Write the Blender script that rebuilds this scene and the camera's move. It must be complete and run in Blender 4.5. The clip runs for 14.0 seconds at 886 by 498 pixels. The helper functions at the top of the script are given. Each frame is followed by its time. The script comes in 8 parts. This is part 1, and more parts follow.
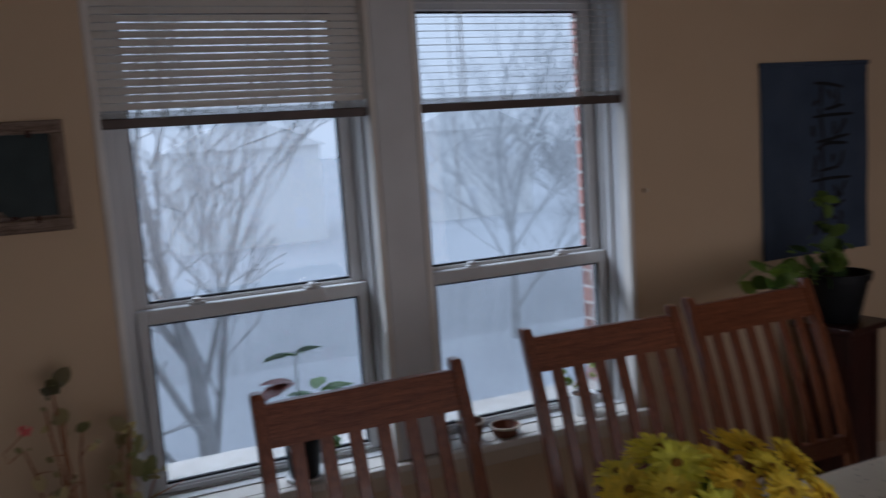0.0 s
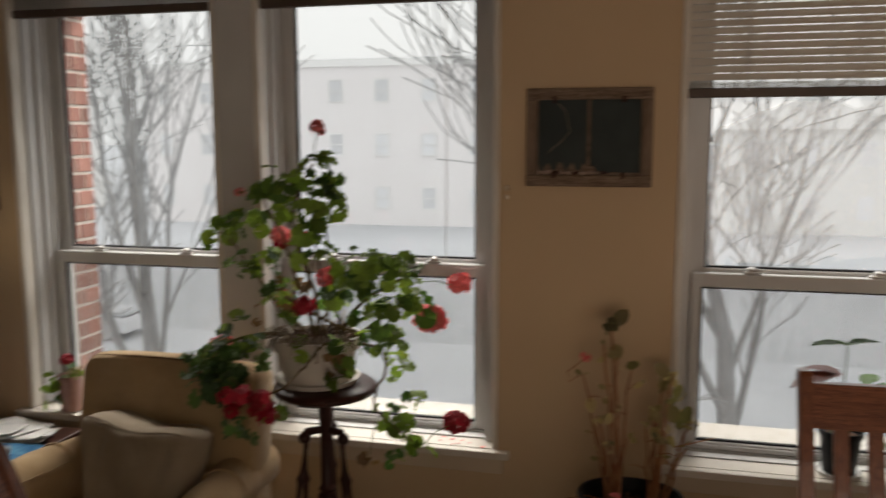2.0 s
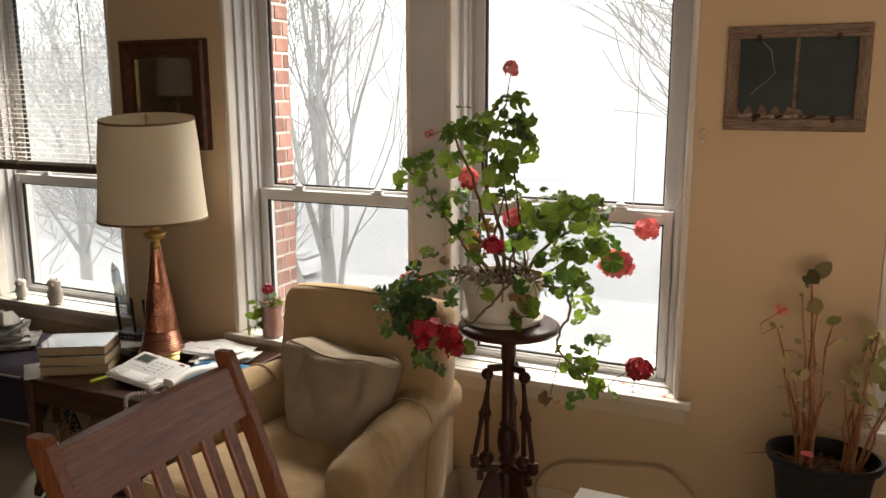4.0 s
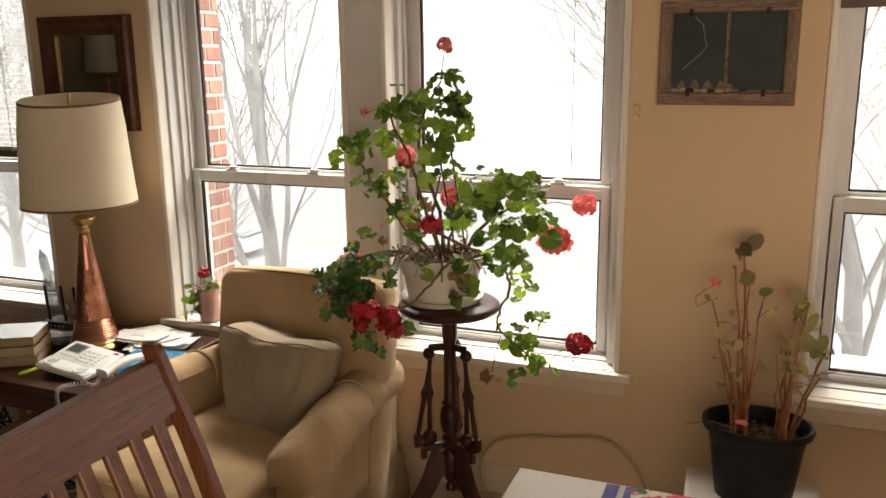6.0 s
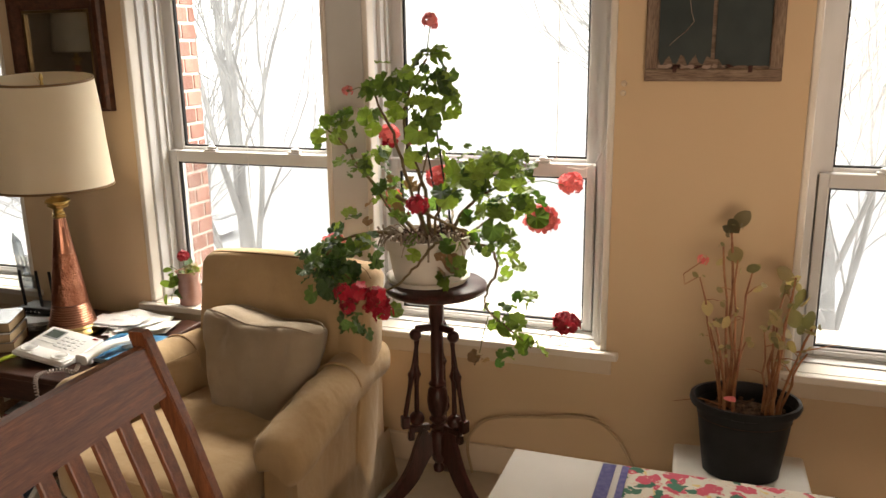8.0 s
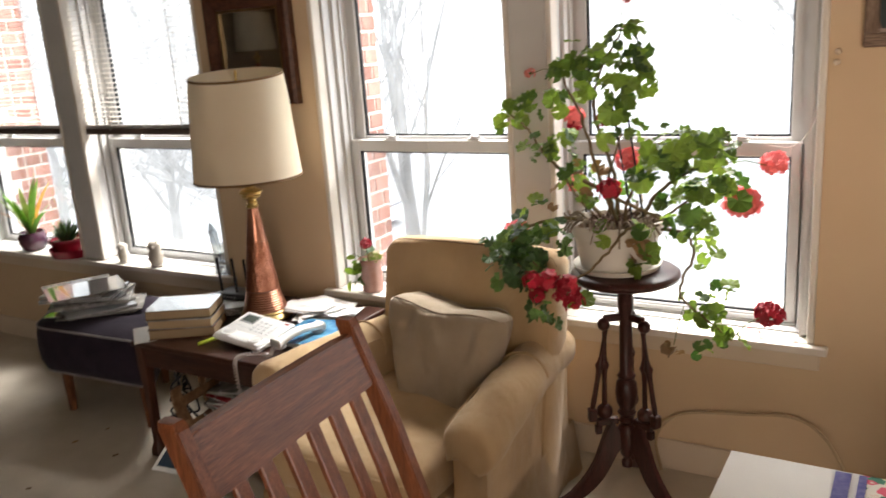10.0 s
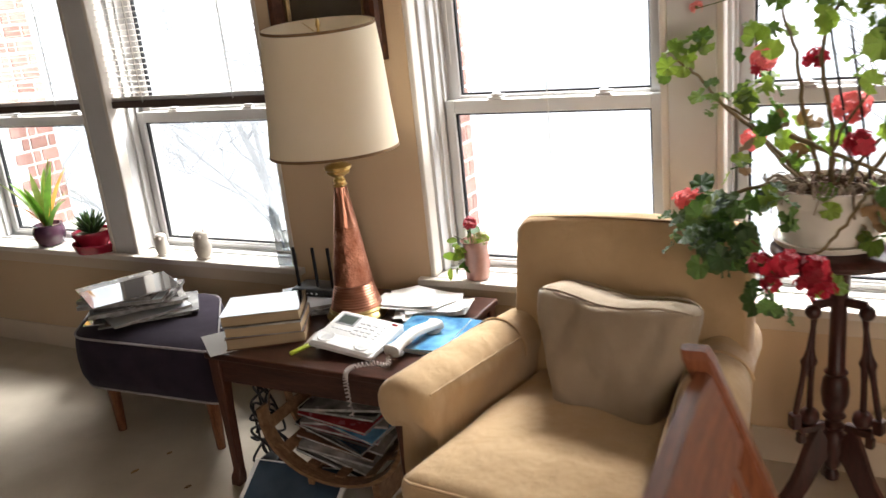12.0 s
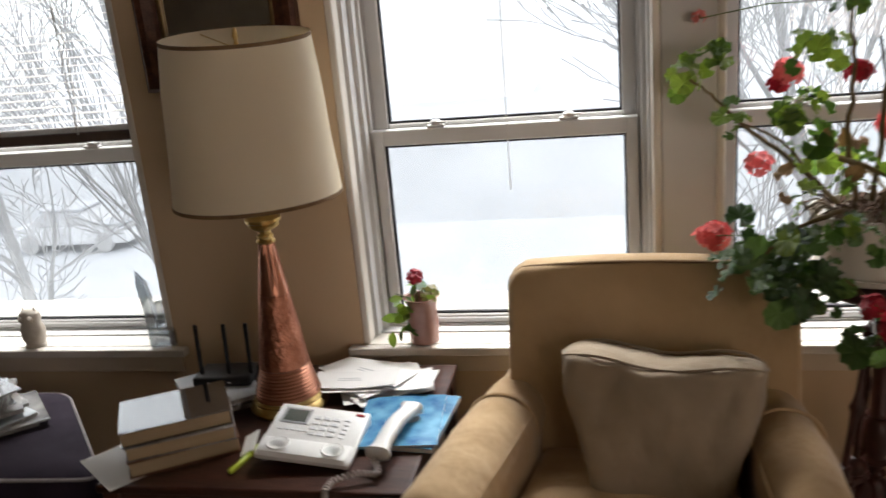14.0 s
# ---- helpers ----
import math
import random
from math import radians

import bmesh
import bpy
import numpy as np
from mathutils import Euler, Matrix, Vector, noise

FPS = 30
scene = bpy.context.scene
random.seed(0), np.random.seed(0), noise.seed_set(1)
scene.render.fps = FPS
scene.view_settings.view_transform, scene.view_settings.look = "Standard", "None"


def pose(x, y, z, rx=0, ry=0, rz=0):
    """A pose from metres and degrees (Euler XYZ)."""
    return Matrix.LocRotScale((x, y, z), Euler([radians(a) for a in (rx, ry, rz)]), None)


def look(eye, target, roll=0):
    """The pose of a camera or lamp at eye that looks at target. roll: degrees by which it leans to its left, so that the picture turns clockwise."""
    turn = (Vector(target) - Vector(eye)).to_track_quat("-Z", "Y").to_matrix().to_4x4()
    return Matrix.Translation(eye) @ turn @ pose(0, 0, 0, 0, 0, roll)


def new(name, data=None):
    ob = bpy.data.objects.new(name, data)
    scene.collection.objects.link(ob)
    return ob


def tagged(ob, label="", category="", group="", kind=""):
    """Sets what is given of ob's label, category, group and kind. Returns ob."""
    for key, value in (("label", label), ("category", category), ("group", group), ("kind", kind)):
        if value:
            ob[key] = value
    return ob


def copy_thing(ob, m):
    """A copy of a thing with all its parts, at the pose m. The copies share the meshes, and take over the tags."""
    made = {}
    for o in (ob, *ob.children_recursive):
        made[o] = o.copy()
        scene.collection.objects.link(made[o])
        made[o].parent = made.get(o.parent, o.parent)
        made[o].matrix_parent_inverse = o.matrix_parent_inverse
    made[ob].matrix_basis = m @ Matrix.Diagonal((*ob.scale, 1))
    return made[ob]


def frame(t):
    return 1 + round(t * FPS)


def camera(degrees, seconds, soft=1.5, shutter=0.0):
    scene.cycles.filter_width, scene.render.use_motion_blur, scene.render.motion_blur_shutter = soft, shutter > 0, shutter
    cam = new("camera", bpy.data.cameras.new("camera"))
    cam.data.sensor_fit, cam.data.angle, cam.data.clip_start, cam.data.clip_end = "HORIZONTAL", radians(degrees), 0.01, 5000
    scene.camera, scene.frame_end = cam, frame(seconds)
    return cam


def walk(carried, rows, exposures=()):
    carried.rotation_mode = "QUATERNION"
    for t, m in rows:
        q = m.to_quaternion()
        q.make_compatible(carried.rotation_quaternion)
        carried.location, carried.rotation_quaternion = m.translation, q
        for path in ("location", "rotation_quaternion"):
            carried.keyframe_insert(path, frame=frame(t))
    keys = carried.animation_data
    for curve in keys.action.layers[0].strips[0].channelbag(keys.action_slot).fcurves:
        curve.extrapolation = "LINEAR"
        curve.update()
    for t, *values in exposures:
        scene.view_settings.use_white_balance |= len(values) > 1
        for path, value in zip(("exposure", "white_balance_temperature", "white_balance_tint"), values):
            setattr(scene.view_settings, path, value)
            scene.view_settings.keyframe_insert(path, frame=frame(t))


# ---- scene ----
cam = camera(56.5, 14.0, 1.5, 0.5)
PATH = [
    (0, (-0.032, 0.031, 1.638), (0.739, 1.858, 1.381), -3.9),
    (0.5, (0.005, 0.059, 1.656), (0.436, 1.994, 1.388), -3.6),
    (1, (-0.059, 0.052, 1.664), (0.11, 2.026, 1.389), -2.2),
    (1.5, (-0.064, -0.025, 1.599), (-0.221, 1.956, 1.366), -0.9),
    (2, (-0.098, -0.064, 1.62), (-0.571, 1.861, 1.351), -0.1),
    (2.5, (-0.132, -0.121, 1.618), (-0.885, 1.707, 1.315), 0.7),
    (3, (-0.15, -0.134, 1.593), (-1.018, 1.634, 1.248), 0.2),
    (5.5, (-0.153, -0.076, 1.585), (-0.907, 1.728, 1.163), -0.6),
    (6, (-0.144, -0.076, 1.604), (-0.861, 1.737, 1.159), -0.7),
    (6.5, (-0.162, -0.085, 1.581), (-0.829, 1.747, 1.137), -0.7),
    (7, (-0.137, -0.072, 1.598), (-0.788, 1.759, 1.128), -0.7),
    (9.5, (-0.296, -0.05, 1.587), (-1.031, 1.739, 1.078), -1.7),
    (10, (-0.298, -0.037, 1.582), (-1.299, 1.619, 1.075), -4.0),
    (10.5, (-0.463, -0.035, 1.57), (-1.478, 1.599, 1.024), -2.7),
    (11, (-0.646, 0.005, 1.543), (-1.43, 1.769, 1.02), -4.2),
    (11.5, (-0.824, 0.021, 1.537), (-1.574, 1.766, 0.911), -3.3),
    (12, (-1.011, 0.156, 1.524), (-1.951, 1.823, 0.942), -6.0),
    (12.5, (-1.195, 0.251, 1.471), (-2.045, 1.959, 0.869), -4.6),
    (13, (-1.396, 0.214, 1.515), (-1.808, 2.088, 0.951), -2.0),
    (13.5, (-1.571, 0.293, 1.501), (-1.932, 2.18, 0.948), -1.8),
    (14, (-1.749, 0.422, 1.503), (-2.14, 2.301, 0.942), -5.1),
]
EXPOSURES = [(0, -1.95, 5000, 10), (0.5, -1.45, 5700, 10), (1.0, -1.45, 6300, 10), (1.5, -1.4, 6800, 10), (2.0, -1.5, 6800, 10), (2.5, -0.7, 6900, 10), (3.0, -0.65, 6900, 10), (5.5, -0.18, 7300, 10), (7.0, -0.18, 7300, 10), (9.5, 0.42, 7000, 10), (10.0, 0.25, 6500, 10), (10.5, 0.6, 6600, 10), (12.0, 0.5, 6300, 10), (12.5, 0.7, 6200, 10), (13.0, 0.25, 6400, 10), (13.5, -0.25, 6400, 10), (14.0, -0.4, 6300, 10)]
walk(cam, [(t, look(eye, target, roll)) for t, eye, target, roll in PATH], EXPOSURES)

# ---- world, sun and exposure ----
world = bpy.data.worlds.new("overcast_sky")
scene.world = world
world.use_nodes = True
wn, wl = world.node_tree.nodes, world.node_tree.links
sky = wn.new("ShaderNodeTexSky")
sky.sky_type, sky.sun_disc = "NISHITA", False
sky.sun_elevation, sky.sun_rotation = radians(40), radians(20)
sky.air_density, sky.dust_density, sky.ozone_density = 2.0, 6.0, 1.0
coord, axis, rise = (wn.new(k) for k in ("ShaderNodeTexCoord", "ShaderNodeSeparateXYZ", "ShaderNodeMapRange"))
wl.new(coord.outputs["Generated"], axis.inputs[0])
wl.new(axis.outputs["Z"], rise.inputs["Value"])
cloud = wn.new("ShaderNodeMix")                 # overcast sky, brighter overhead
cloud.data_type = "RGBA"
wl.new(rise.outputs[0], cloud.inputs[0])
cloud.inputs[6].default_value = (18.6, 19.0, 19.4, 1)
cloud.inputs[7].default_value = (25.5, 26.1, 27.0, 1)
veil = wn.new("ShaderNodeMix")
veil.data_type = "RGBA"
veil.inputs[0].default_value = 0.92
wl.new(sky.outputs[0], veil.inputs[6])
wl.new(cloud.outputs[2], veil.inputs[7])
wn["Background"].inputs[1].default_value = 0.15
wl.new(veil.outputs[2], wn["Background"].inputs[0])

sun = new("sun", bpy.data.lights.new("sun", "SUN"))
sun.data.energy, sun.data.angle, sun.data.color = 0.6, radians(60), (1.0, 0.97, 0.93)
sun.matrix_world = look((-14, 28, 24), (-1.0, 1.5, 0.5))

YB = -1.9                      # inner face of the back wall

# added area lamps, out of view, boosting the sky's light through each window pair
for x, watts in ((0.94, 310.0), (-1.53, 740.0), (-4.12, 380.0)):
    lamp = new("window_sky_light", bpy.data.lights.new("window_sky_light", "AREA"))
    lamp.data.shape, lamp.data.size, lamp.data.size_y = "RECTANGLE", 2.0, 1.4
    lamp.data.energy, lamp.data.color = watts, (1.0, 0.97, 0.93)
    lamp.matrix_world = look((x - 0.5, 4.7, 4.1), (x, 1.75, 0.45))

# added warm fill light behind the view; no window is known there
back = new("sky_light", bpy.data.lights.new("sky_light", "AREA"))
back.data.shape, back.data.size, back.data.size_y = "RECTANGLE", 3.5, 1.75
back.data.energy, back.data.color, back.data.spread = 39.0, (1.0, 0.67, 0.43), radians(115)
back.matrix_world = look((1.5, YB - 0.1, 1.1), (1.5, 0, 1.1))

# ---- materials ----
def nodes_of(name):
    m = bpy.data.materials.new(name)
    m.use_nodes = True
    nt = m.node_tree
    return m, nt.nodes, nt.links, nt.nodes["Principled BSDF"]


def noise_fac(n, l, scale, detail=4.0, stretch=(1, 1, 1), coord="Object"):
    tc, mp, nz = n.new("ShaderNodeTexCoord"), n.new("ShaderNodeMapping"), n.new("ShaderNodeTexNoise")
    mp.inputs["Scale"].default_value = stretch
    nz.inputs["Scale"].default_value, nz.inputs["Detail"].default_value = scale, detail
    l.new(tc.outputs[coord], mp.inputs[0])
    l.new(mp.outputs[0], nz.inputs[0])
    return nz.outputs[0]


def ramp(n, l, fac, stops):
    r = n.new("ShaderNodeValToRGB")
    els = r.color_ramp.elements
    while len(els) < len(stops):
        els.new(0.5)
    for e, (p, c) in zip(els, stops):
        e.position, e.color = p, (*c, 1)
    l.new(fac, r.inputs[0])
    return r.outputs[0]


def mixed(n, l, fac, a, b, mode="MIX"):
    m = n.new("ShaderNodeMix")
    m.data_type, m.blend_type = "RGBA", mode
    for sock, v in ((m.inputs[0], fac), (m.inputs[6], a), (m.inputs[7], b)):
        if isinstance(v, bpy.types.NodeSocket):
            l.new(v, sock)
        else:
            sock.default_value = (*v, 1) if isinstance(v, tuple) else v
    return m.outputs[2]


def bump(n, l, p, height, strength, distance=0.002):
    b = n.new("ShaderNodeBump")
    b.inputs["Strength"].default_value, b.inputs["Distance"].default_value = strength, distance
    l.new(height, b.inputs["Height"])
    l.new(b.outputs[0], p.inputs["Normal"])


def surface(name, c1, c2, scale=6, rough=0.6, grain=120, relief=0.25, metal=0.0, stretch=(1, 1, 1), spread=0.2, sheen=0.0, depth=0.002, creases=0.0):
    """A surface with two tones in soft patches, small per-object variation and fine relief."""
    m, n, l, p = nodes_of(name)
    base = ramp(n, l, noise_fac(n, l, scale, 5, stretch), [(0.32, c1), (0.68, c2)])
    info = n.new("ShaderNodeObjectInfo")
    var = ramp(n, l, info.outputs["Random"], [(0, (1 - spread,) * 3), (1, (1.0, 1.0, 1.0))])
    l.new(mixed(n, l, 1.0, base, var, "MULTIPLY"), p.inputs["Base Color"])
    fine = noise_fac(n, l, grain, 3, stretch)
    rr = n.new("ShaderNodeMapRange")
    rr.inputs["To Min"].default_value, rr.inputs["To Max"].default_value = max(rough - 0.1, 0.02), min(rough + 0.1, 1)
    l.new(noise_fac(n, l, scale * 3, 4, stretch), rr.inputs["Value"])
    l.new(rr.outputs[0], p.inputs["Roughness"])
    p.inputs["Metallic"].default_value = metal
    p.inputs["Specular IOR Level"].default_value = 0.5 if rough < 0.3 or metal else 0.22
    if sheen:
        p.inputs["Sheen Weight"].default_value = sheen
    if creases:
        wide = noise_fac(n, l, 11, 3, (1, 1, 0.6))
        both = n.new("ShaderNodeMath")
        both.operation = "MULTIPLY_ADD"
        both.inputs[1].default_value = creases
        l.new(wide, both.inputs[0])
        l.new(fine, both.inputs[2])
        fine = both.outputs[0]
    bump(n, l, p, fine, relief, depth)
    return m


def wood(name, dark, light, grain=(1, 14, 14), rough=0.35, scale=5, coat=0.0):
    """Grained wood; grain is the stretch, smallest along the fibres."""
    m, n, l, p = nodes_of(name)
    broad = noise_fac(n, l, scale, 6, grain)
    fine = noise_fac(n, l, scale * 7, 4, grain)
    c = ramp(n, l, broad, [(0.25, dark), (0.5, tuple((a + b) / 2 for a, b in zip(dark, light))), (0.72, light)])
    f = ramp(n, l, fine, [(0.35, (0.38, 0.33, 0.31)), (0.6, (1, 1, 1))])
    l.new(mixed(n, l, 0.7, c, f, "MULTIPLY"), p.inputs["Base Color"])
    p.inputs["Roughness"].default_value = rough
    p.inputs["Specular IOR Level"].default_value = 0.25
    p.inputs["Coat Weight"].default_value = coat
    p.inputs["Coat Roughness"].default_value = 0.25
    bump(n, l, p, fine, 0.25, 0.001)
    return m


def leafy(name, dark, light, rough=0.5, glow=0.35, shine=(1.6, 1.7, 0.9)):
    """Thin leaf or petal, through which daylight shines."""
    m, n, l, p = nodes_of(name)
    info = n.new("ShaderNodeObjectInfo")
    tone = ramp(n, l, info.outputs["Random"], [(0.0, dark), (0.75, light), (1.0, tuple(min(1, c * 1.35) for c in light))])
    spots = ramp(n, l, noise_fac(n, l, 40, 4), [(0.3, (0.7, 0.7, 0.7)), (0.6, (1, 1, 1))])
    col = mixed(n, l, 1.0, tone, spots, "MULTIPLY")
    l.new(col, p.inputs["Base Color"])
    p.inputs["Roughness"].default_value = rough
    tr = n.new("ShaderNodeBsdfTranslucent")
    l.new(mixed(n, l, 1.0, col, shine, "MULTIPLY"), tr.inputs[0])
    mx = n.new("ShaderNodeMixShader")
    mx.inputs[0].default_value = glow
    l.new(p.outputs[0], mx.inputs[1])
    l.new(tr.outputs[0], mx.inputs[2])
    l.new(mx.outputs[0], n["Material Output"].inputs[0])
    bump(n, l, p, noise_fac(n, l, 90, 3), 0.3, 0.002)
    return m


def clear_glass(name, gloss=0.06, tint=(0.97, 0.98, 0.98)):
    m, n, l, p = nodes_of(name)
    t, g, mx, lw, pw = (n.new(k) for k in ("ShaderNodeBsdfTransparent", "ShaderNodeBsdfGlossy", "ShaderNodeMixShader", "ShaderNodeLayerWeight", "ShaderNodeMath"))
    t.inputs[0].default_value = (*tint, 1)
    g.inputs["Roughness"].default_value = 0.02
    pw.operation = "MULTIPLY_ADD"
    cube = n.new("ShaderNodeMath")
    cube.operation = "POWER"
    cube.inputs[1].default_value = 4.0
    l.new(lw.outputs["Facing"], cube.inputs[0])
    l.new(cube.outputs[0], pw.inputs[0])
    pw.inputs[1].default_value, pw.inputs[2].default_value = 0.6, gloss * 0.4
    l.new(pw.outputs[0], mx.inputs[0])
    l.new(t.outputs[0], mx.inputs[1])
    l.new(g.outputs[0], mx.inputs[2])
    l.new(mx.outputs[0], n["Material Output"].inputs[0])
    return m


M = {}
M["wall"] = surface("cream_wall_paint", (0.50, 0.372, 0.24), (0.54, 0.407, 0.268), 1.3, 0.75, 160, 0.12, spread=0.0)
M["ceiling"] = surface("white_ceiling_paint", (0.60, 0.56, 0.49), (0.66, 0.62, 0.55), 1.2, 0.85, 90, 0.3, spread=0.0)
# darker than the window wall, to cut light bounced through the room
M["roomwall"] = surface("low_bounce_paint", (0.25, 0.195, 0.14), (0.30, 0.24, 0.175), 1.3, 0.8, 160, 0.12, spread=0.0)
M["trim"] = surface("cream_trim_paint", (0.51, 0.425, 0.32), (0.56, 0.47, 0.36), 3, 0.5, 60, 0.1, spread=0.0)
M["sill"] = surface("white_sill_paint", (0.56, 0.52, 0.46), (0.65, 0.61, 0.55), 5, 0.35, 70, 0.15, spread=0.0)
M["vinyl"] = surface("white_vinyl", (0.48, 0.475, 0.465), (0.55, 0.545, 0.535), 4, 0.38, 90, 0.06, spread=0.0)
M["gasket"] = surface("black_gasket", (0.012, 0.012, 0.014), (0.02, 0.02, 0.022), 20, 0.6)
M["glass"] = clear_glass("window_glass")


def screen_mat():
    """Fine woven mesh: mostly holes, the wires grey."""
    m, n, l, p = nodes_of("insect_screen")
    hole, blend = n.new("ShaderNodeBsdfTransparent"), n.new("ShaderNodeMixShader")
    weave = ramp(n, l, noise_fac(n, l, 3, 3), [(0.3, (0.19, 0.19, 0.19)), (0.7, (0.24, 0.24, 0.24))])
    p.inputs["Base Color"].default_value = (0.34, 0.34, 0.34, 1)
    p.inputs["Roughness"].default_value = 0.6
    l.new(weave, blend.inputs[0])
    l.new(hole.outputs[0], blend.inputs[1])
    l.new(p.outputs[0], blend.inputs[2])
    l.new(blend.outputs[0], n["Material Output"].inputs[0])
    return m


M["screen"] = screen_mat()
M["carpet"] = surface("beige_carpet", (0.50, 0.435, 0.345), (0.62, 0.55, 0.45), 3.5, 0.95, 420, 0.9, spread=0.0, depth=0.006)
M["brick"] = surface("red_brick", (0.34, 0.165, 0.135), (0.47, 0.25, 0.205), 14, 0.85, 160, 0.6, spread=0.45)
M["mortar"] = surface("pale_mortar", (0.55, 0.51, 0.46), (0.66, 0.62, 0.57), 20, 0.9, 200, 0.6, spread=0.0)
M["slat"] = surface("cream_blind_slat", (0.58, 0.54, 0.48), (0.64, 0.60, 0.54), 3, 0.45, 60, 0.05, spread=0.05)
M["rail"] = surface("taupe_blind_rail", (0.07, 0.05, 0.042), (0.10, 0.075, 0.062), 6, 0.4, 60, 0.05, spread=0.0)
M["cord"] = surface("white_cord", (0.62, 0.6, 0.56), (0.7, 0.68, 0.64), 30, 0.8)
M["chairwood"] = wood("brown_oak", (0.118, 0.037, 0.016), (0.262, 0.090, 0.037), (26, 26, 1.1), 0.32, 5, 0.4)
M["railwood"] = wood("brown_oak_rail", (0.118, 0.037, 0.016), (0.262, 0.090, 0.037), (1.1, 26, 26), 0.32, 5, 0.4)
M["mahogany"] = wood("dark_mahogany", (0.018, 0.006, 0.005), (0.06, 0.017, 0.013), (9, 9, 1.2), 0.35, 6, 0.12)
M["tablewood"] = wood("walnut_veneer", (0.026, 0.010, 0.007), (0.07, 0.027, 0.017), (1.0, 12, 12), 0.36, 4, 0.12)
M["legwood"] = wood("walnut_leg", (0.04, 0.014, 0.009), (0.10, 0.038, 0.022), (12, 12, 1.0), 0.35, 5, 0.2)
M["ottwood"] = wood("orange_brown_leg", (0.10, 0.035, 0.014), (0.21, 0.085, 0.036), (12, 12, 1.0), 0.4, 6, 0.2)
M["tanfabric"] = surface("tan_cotton_twill", (0.37, 0.248, 0.128), (0.465, 0.325, 0.178), 4.5, 0.9, 500, 0.5, sheen=0.2, spread=0.0, depth=0.0028, creases=12.0)
M["pillow"] = surface("faded_khaki_linen", (0.275, 0.215, 0.150), (0.355, 0.285, 0.205), 6, 0.92, 420, 0.5, sheen=0.15, spread=0.0, depth=0.0026, creases=14.0)
M["piping"] = surface("brown_piping", (0.17, 0.10, 0.05), (0.22, 0.14, 0.07), 20, 0.85)
M["purple"] = surface("dark_plum_fabric", (0.014, 0.009, 0.017), (0.026, 0.018, 0.031), 8, 0.92, 380, 0.5, sheen=0.03, spread=0.0)
M["greypiping"] = surface("grey_piping", (0.30, 0.27, 0.27), (0.40, 0.37, 0.36), 30, 0.8)
M["shade"] = surface("ivory_lamp_shade", (0.72, 0.64, 0.50), (0.78, 0.71, 0.58), 5, 0.8, 260, 0.15, spread=0.0)


def lined_cloth(mat, share):
    """Lets a share of the light through a thin cloth."""
    n, l = mat.node_tree.nodes, mat.node_tree.links
    thin, blend, end = n.new("ShaderNodeBsdfTranslucent"), n.new("ShaderNodeMixShader"), n["Material Output"]
    thin.inputs["Color"].default_value = (0.82, 0.72, 0.55, 1)
    blend.inputs[0].default_value = share
    l.new(n["Principled BSDF"].outputs[0], blend.inputs[1])
    l.new(thin.outputs[0], blend.inputs[2])
    l.new(blend.outputs[0], end.inputs["Surface"])


lined_cloth(M["shade"], 0.35)
M["brass"] = surface("aged_brass", (0.42, 0.29, 0.10), (0.62, 0.45, 0.19), 18, 0.32, 60, 0.15, metal=1.0, spread=0.0)
M["copper"] = surface("embossed_copper", (0.32, 0.125, 0.075), (0.52, 0.24, 0.16), 26, 0.38, 85, 0.9, metal=1.0, spread=0.0, depth=0.006)
M["copperline"] = surface("plain_copper", (0.35, 0.15, 0.09), (0.52, 0.25, 0.17), 9, 0.34, 60, 0.2, metal=1.0, spread=0.0)
M["whiteplastic"] = surface("white_plastic", (0.70, 0.70, 0.69), (0.76, 0.76, 0.74), 8, 0.32, 120, 0.05, spread=0.08)
M["greyplastic"] = surface("grey_plastic", (0.30, 0.31, 0.32), (0.36, 0.37, 0.38), 8, 0.4, 120, 0.05)
M["blackplastic"] = surface("black_plastic", (0.012, 0.012, 0.013), (0.022, 0.022, 0.023), 8, 0.38, 120, 0.08)
M["lcd"] = surface("green_grey_screen", (0.06, 0.075, 0.068), (0.085, 0.10, 0.09), 8, 0.12)
M["paper"] = surface("white_paper", (0.74, 0.73, 0.71), (0.80, 0.79, 0.77), 6, 0.75, 90, 0.1, spread=0.14)
M["pages"] = surface("book_page_edges", (0.36, 0.26, 0.15), (0.50, 0.38, 0.24), 4, 0.9, 200, 0.6, stretch=(0.3, 0.3, 9))
M["print"] = surface("grey_print", (0.25, 0.25, 0.27), (0.4, 0.4, 0.42), 8, 0.8)
M["blackcover"] = surface("black_book_cover", (0.018, 0.017, 0.02), (0.035, 0.03, 0.032), 6, 0.06, 60, 0.02)
M["blackcover"].node_tree.nodes["Principled BSDF"].inputs["Specular IOR Level"].default_value = 1.0
for key, value in (("Coat Weight", 1.0), ("Coat Roughness", 0.05), ("Coat IOR", 1.9)):
    M["blackcover"].node_tree.nodes["Principled BSDF"].inputs[key].default_value = value
M["browncover"] = surface("brown_book_cover", (0.12, 0.055, 0.03), (0.17, 0.08, 0.045), 6, 0.4)
M["bluecover"] = surface("blue_glossy_cover", (0.02, 0.10, 0.24), (0.15, 0.38, 0.56), 16, 0.18, 60, 0.05, spread=0.0)
M["redcover"] = surface("red_glossy_cover", (0.32, 0.03, 0.04), (0.42, 0.06, 0.07), 9, 0.25)
M["greycover"] = surface("faded_magazine_cover", (0.10, 0.095, 0.095), (0.46, 0.43, 0.39), 9, 0.25, 60, 0.05, spread=0.5)
M["navy"] = surface("navy_box", (0.018, 0.035, 0.06), (0.04, 0.065, 0.10), 7, 0.22)
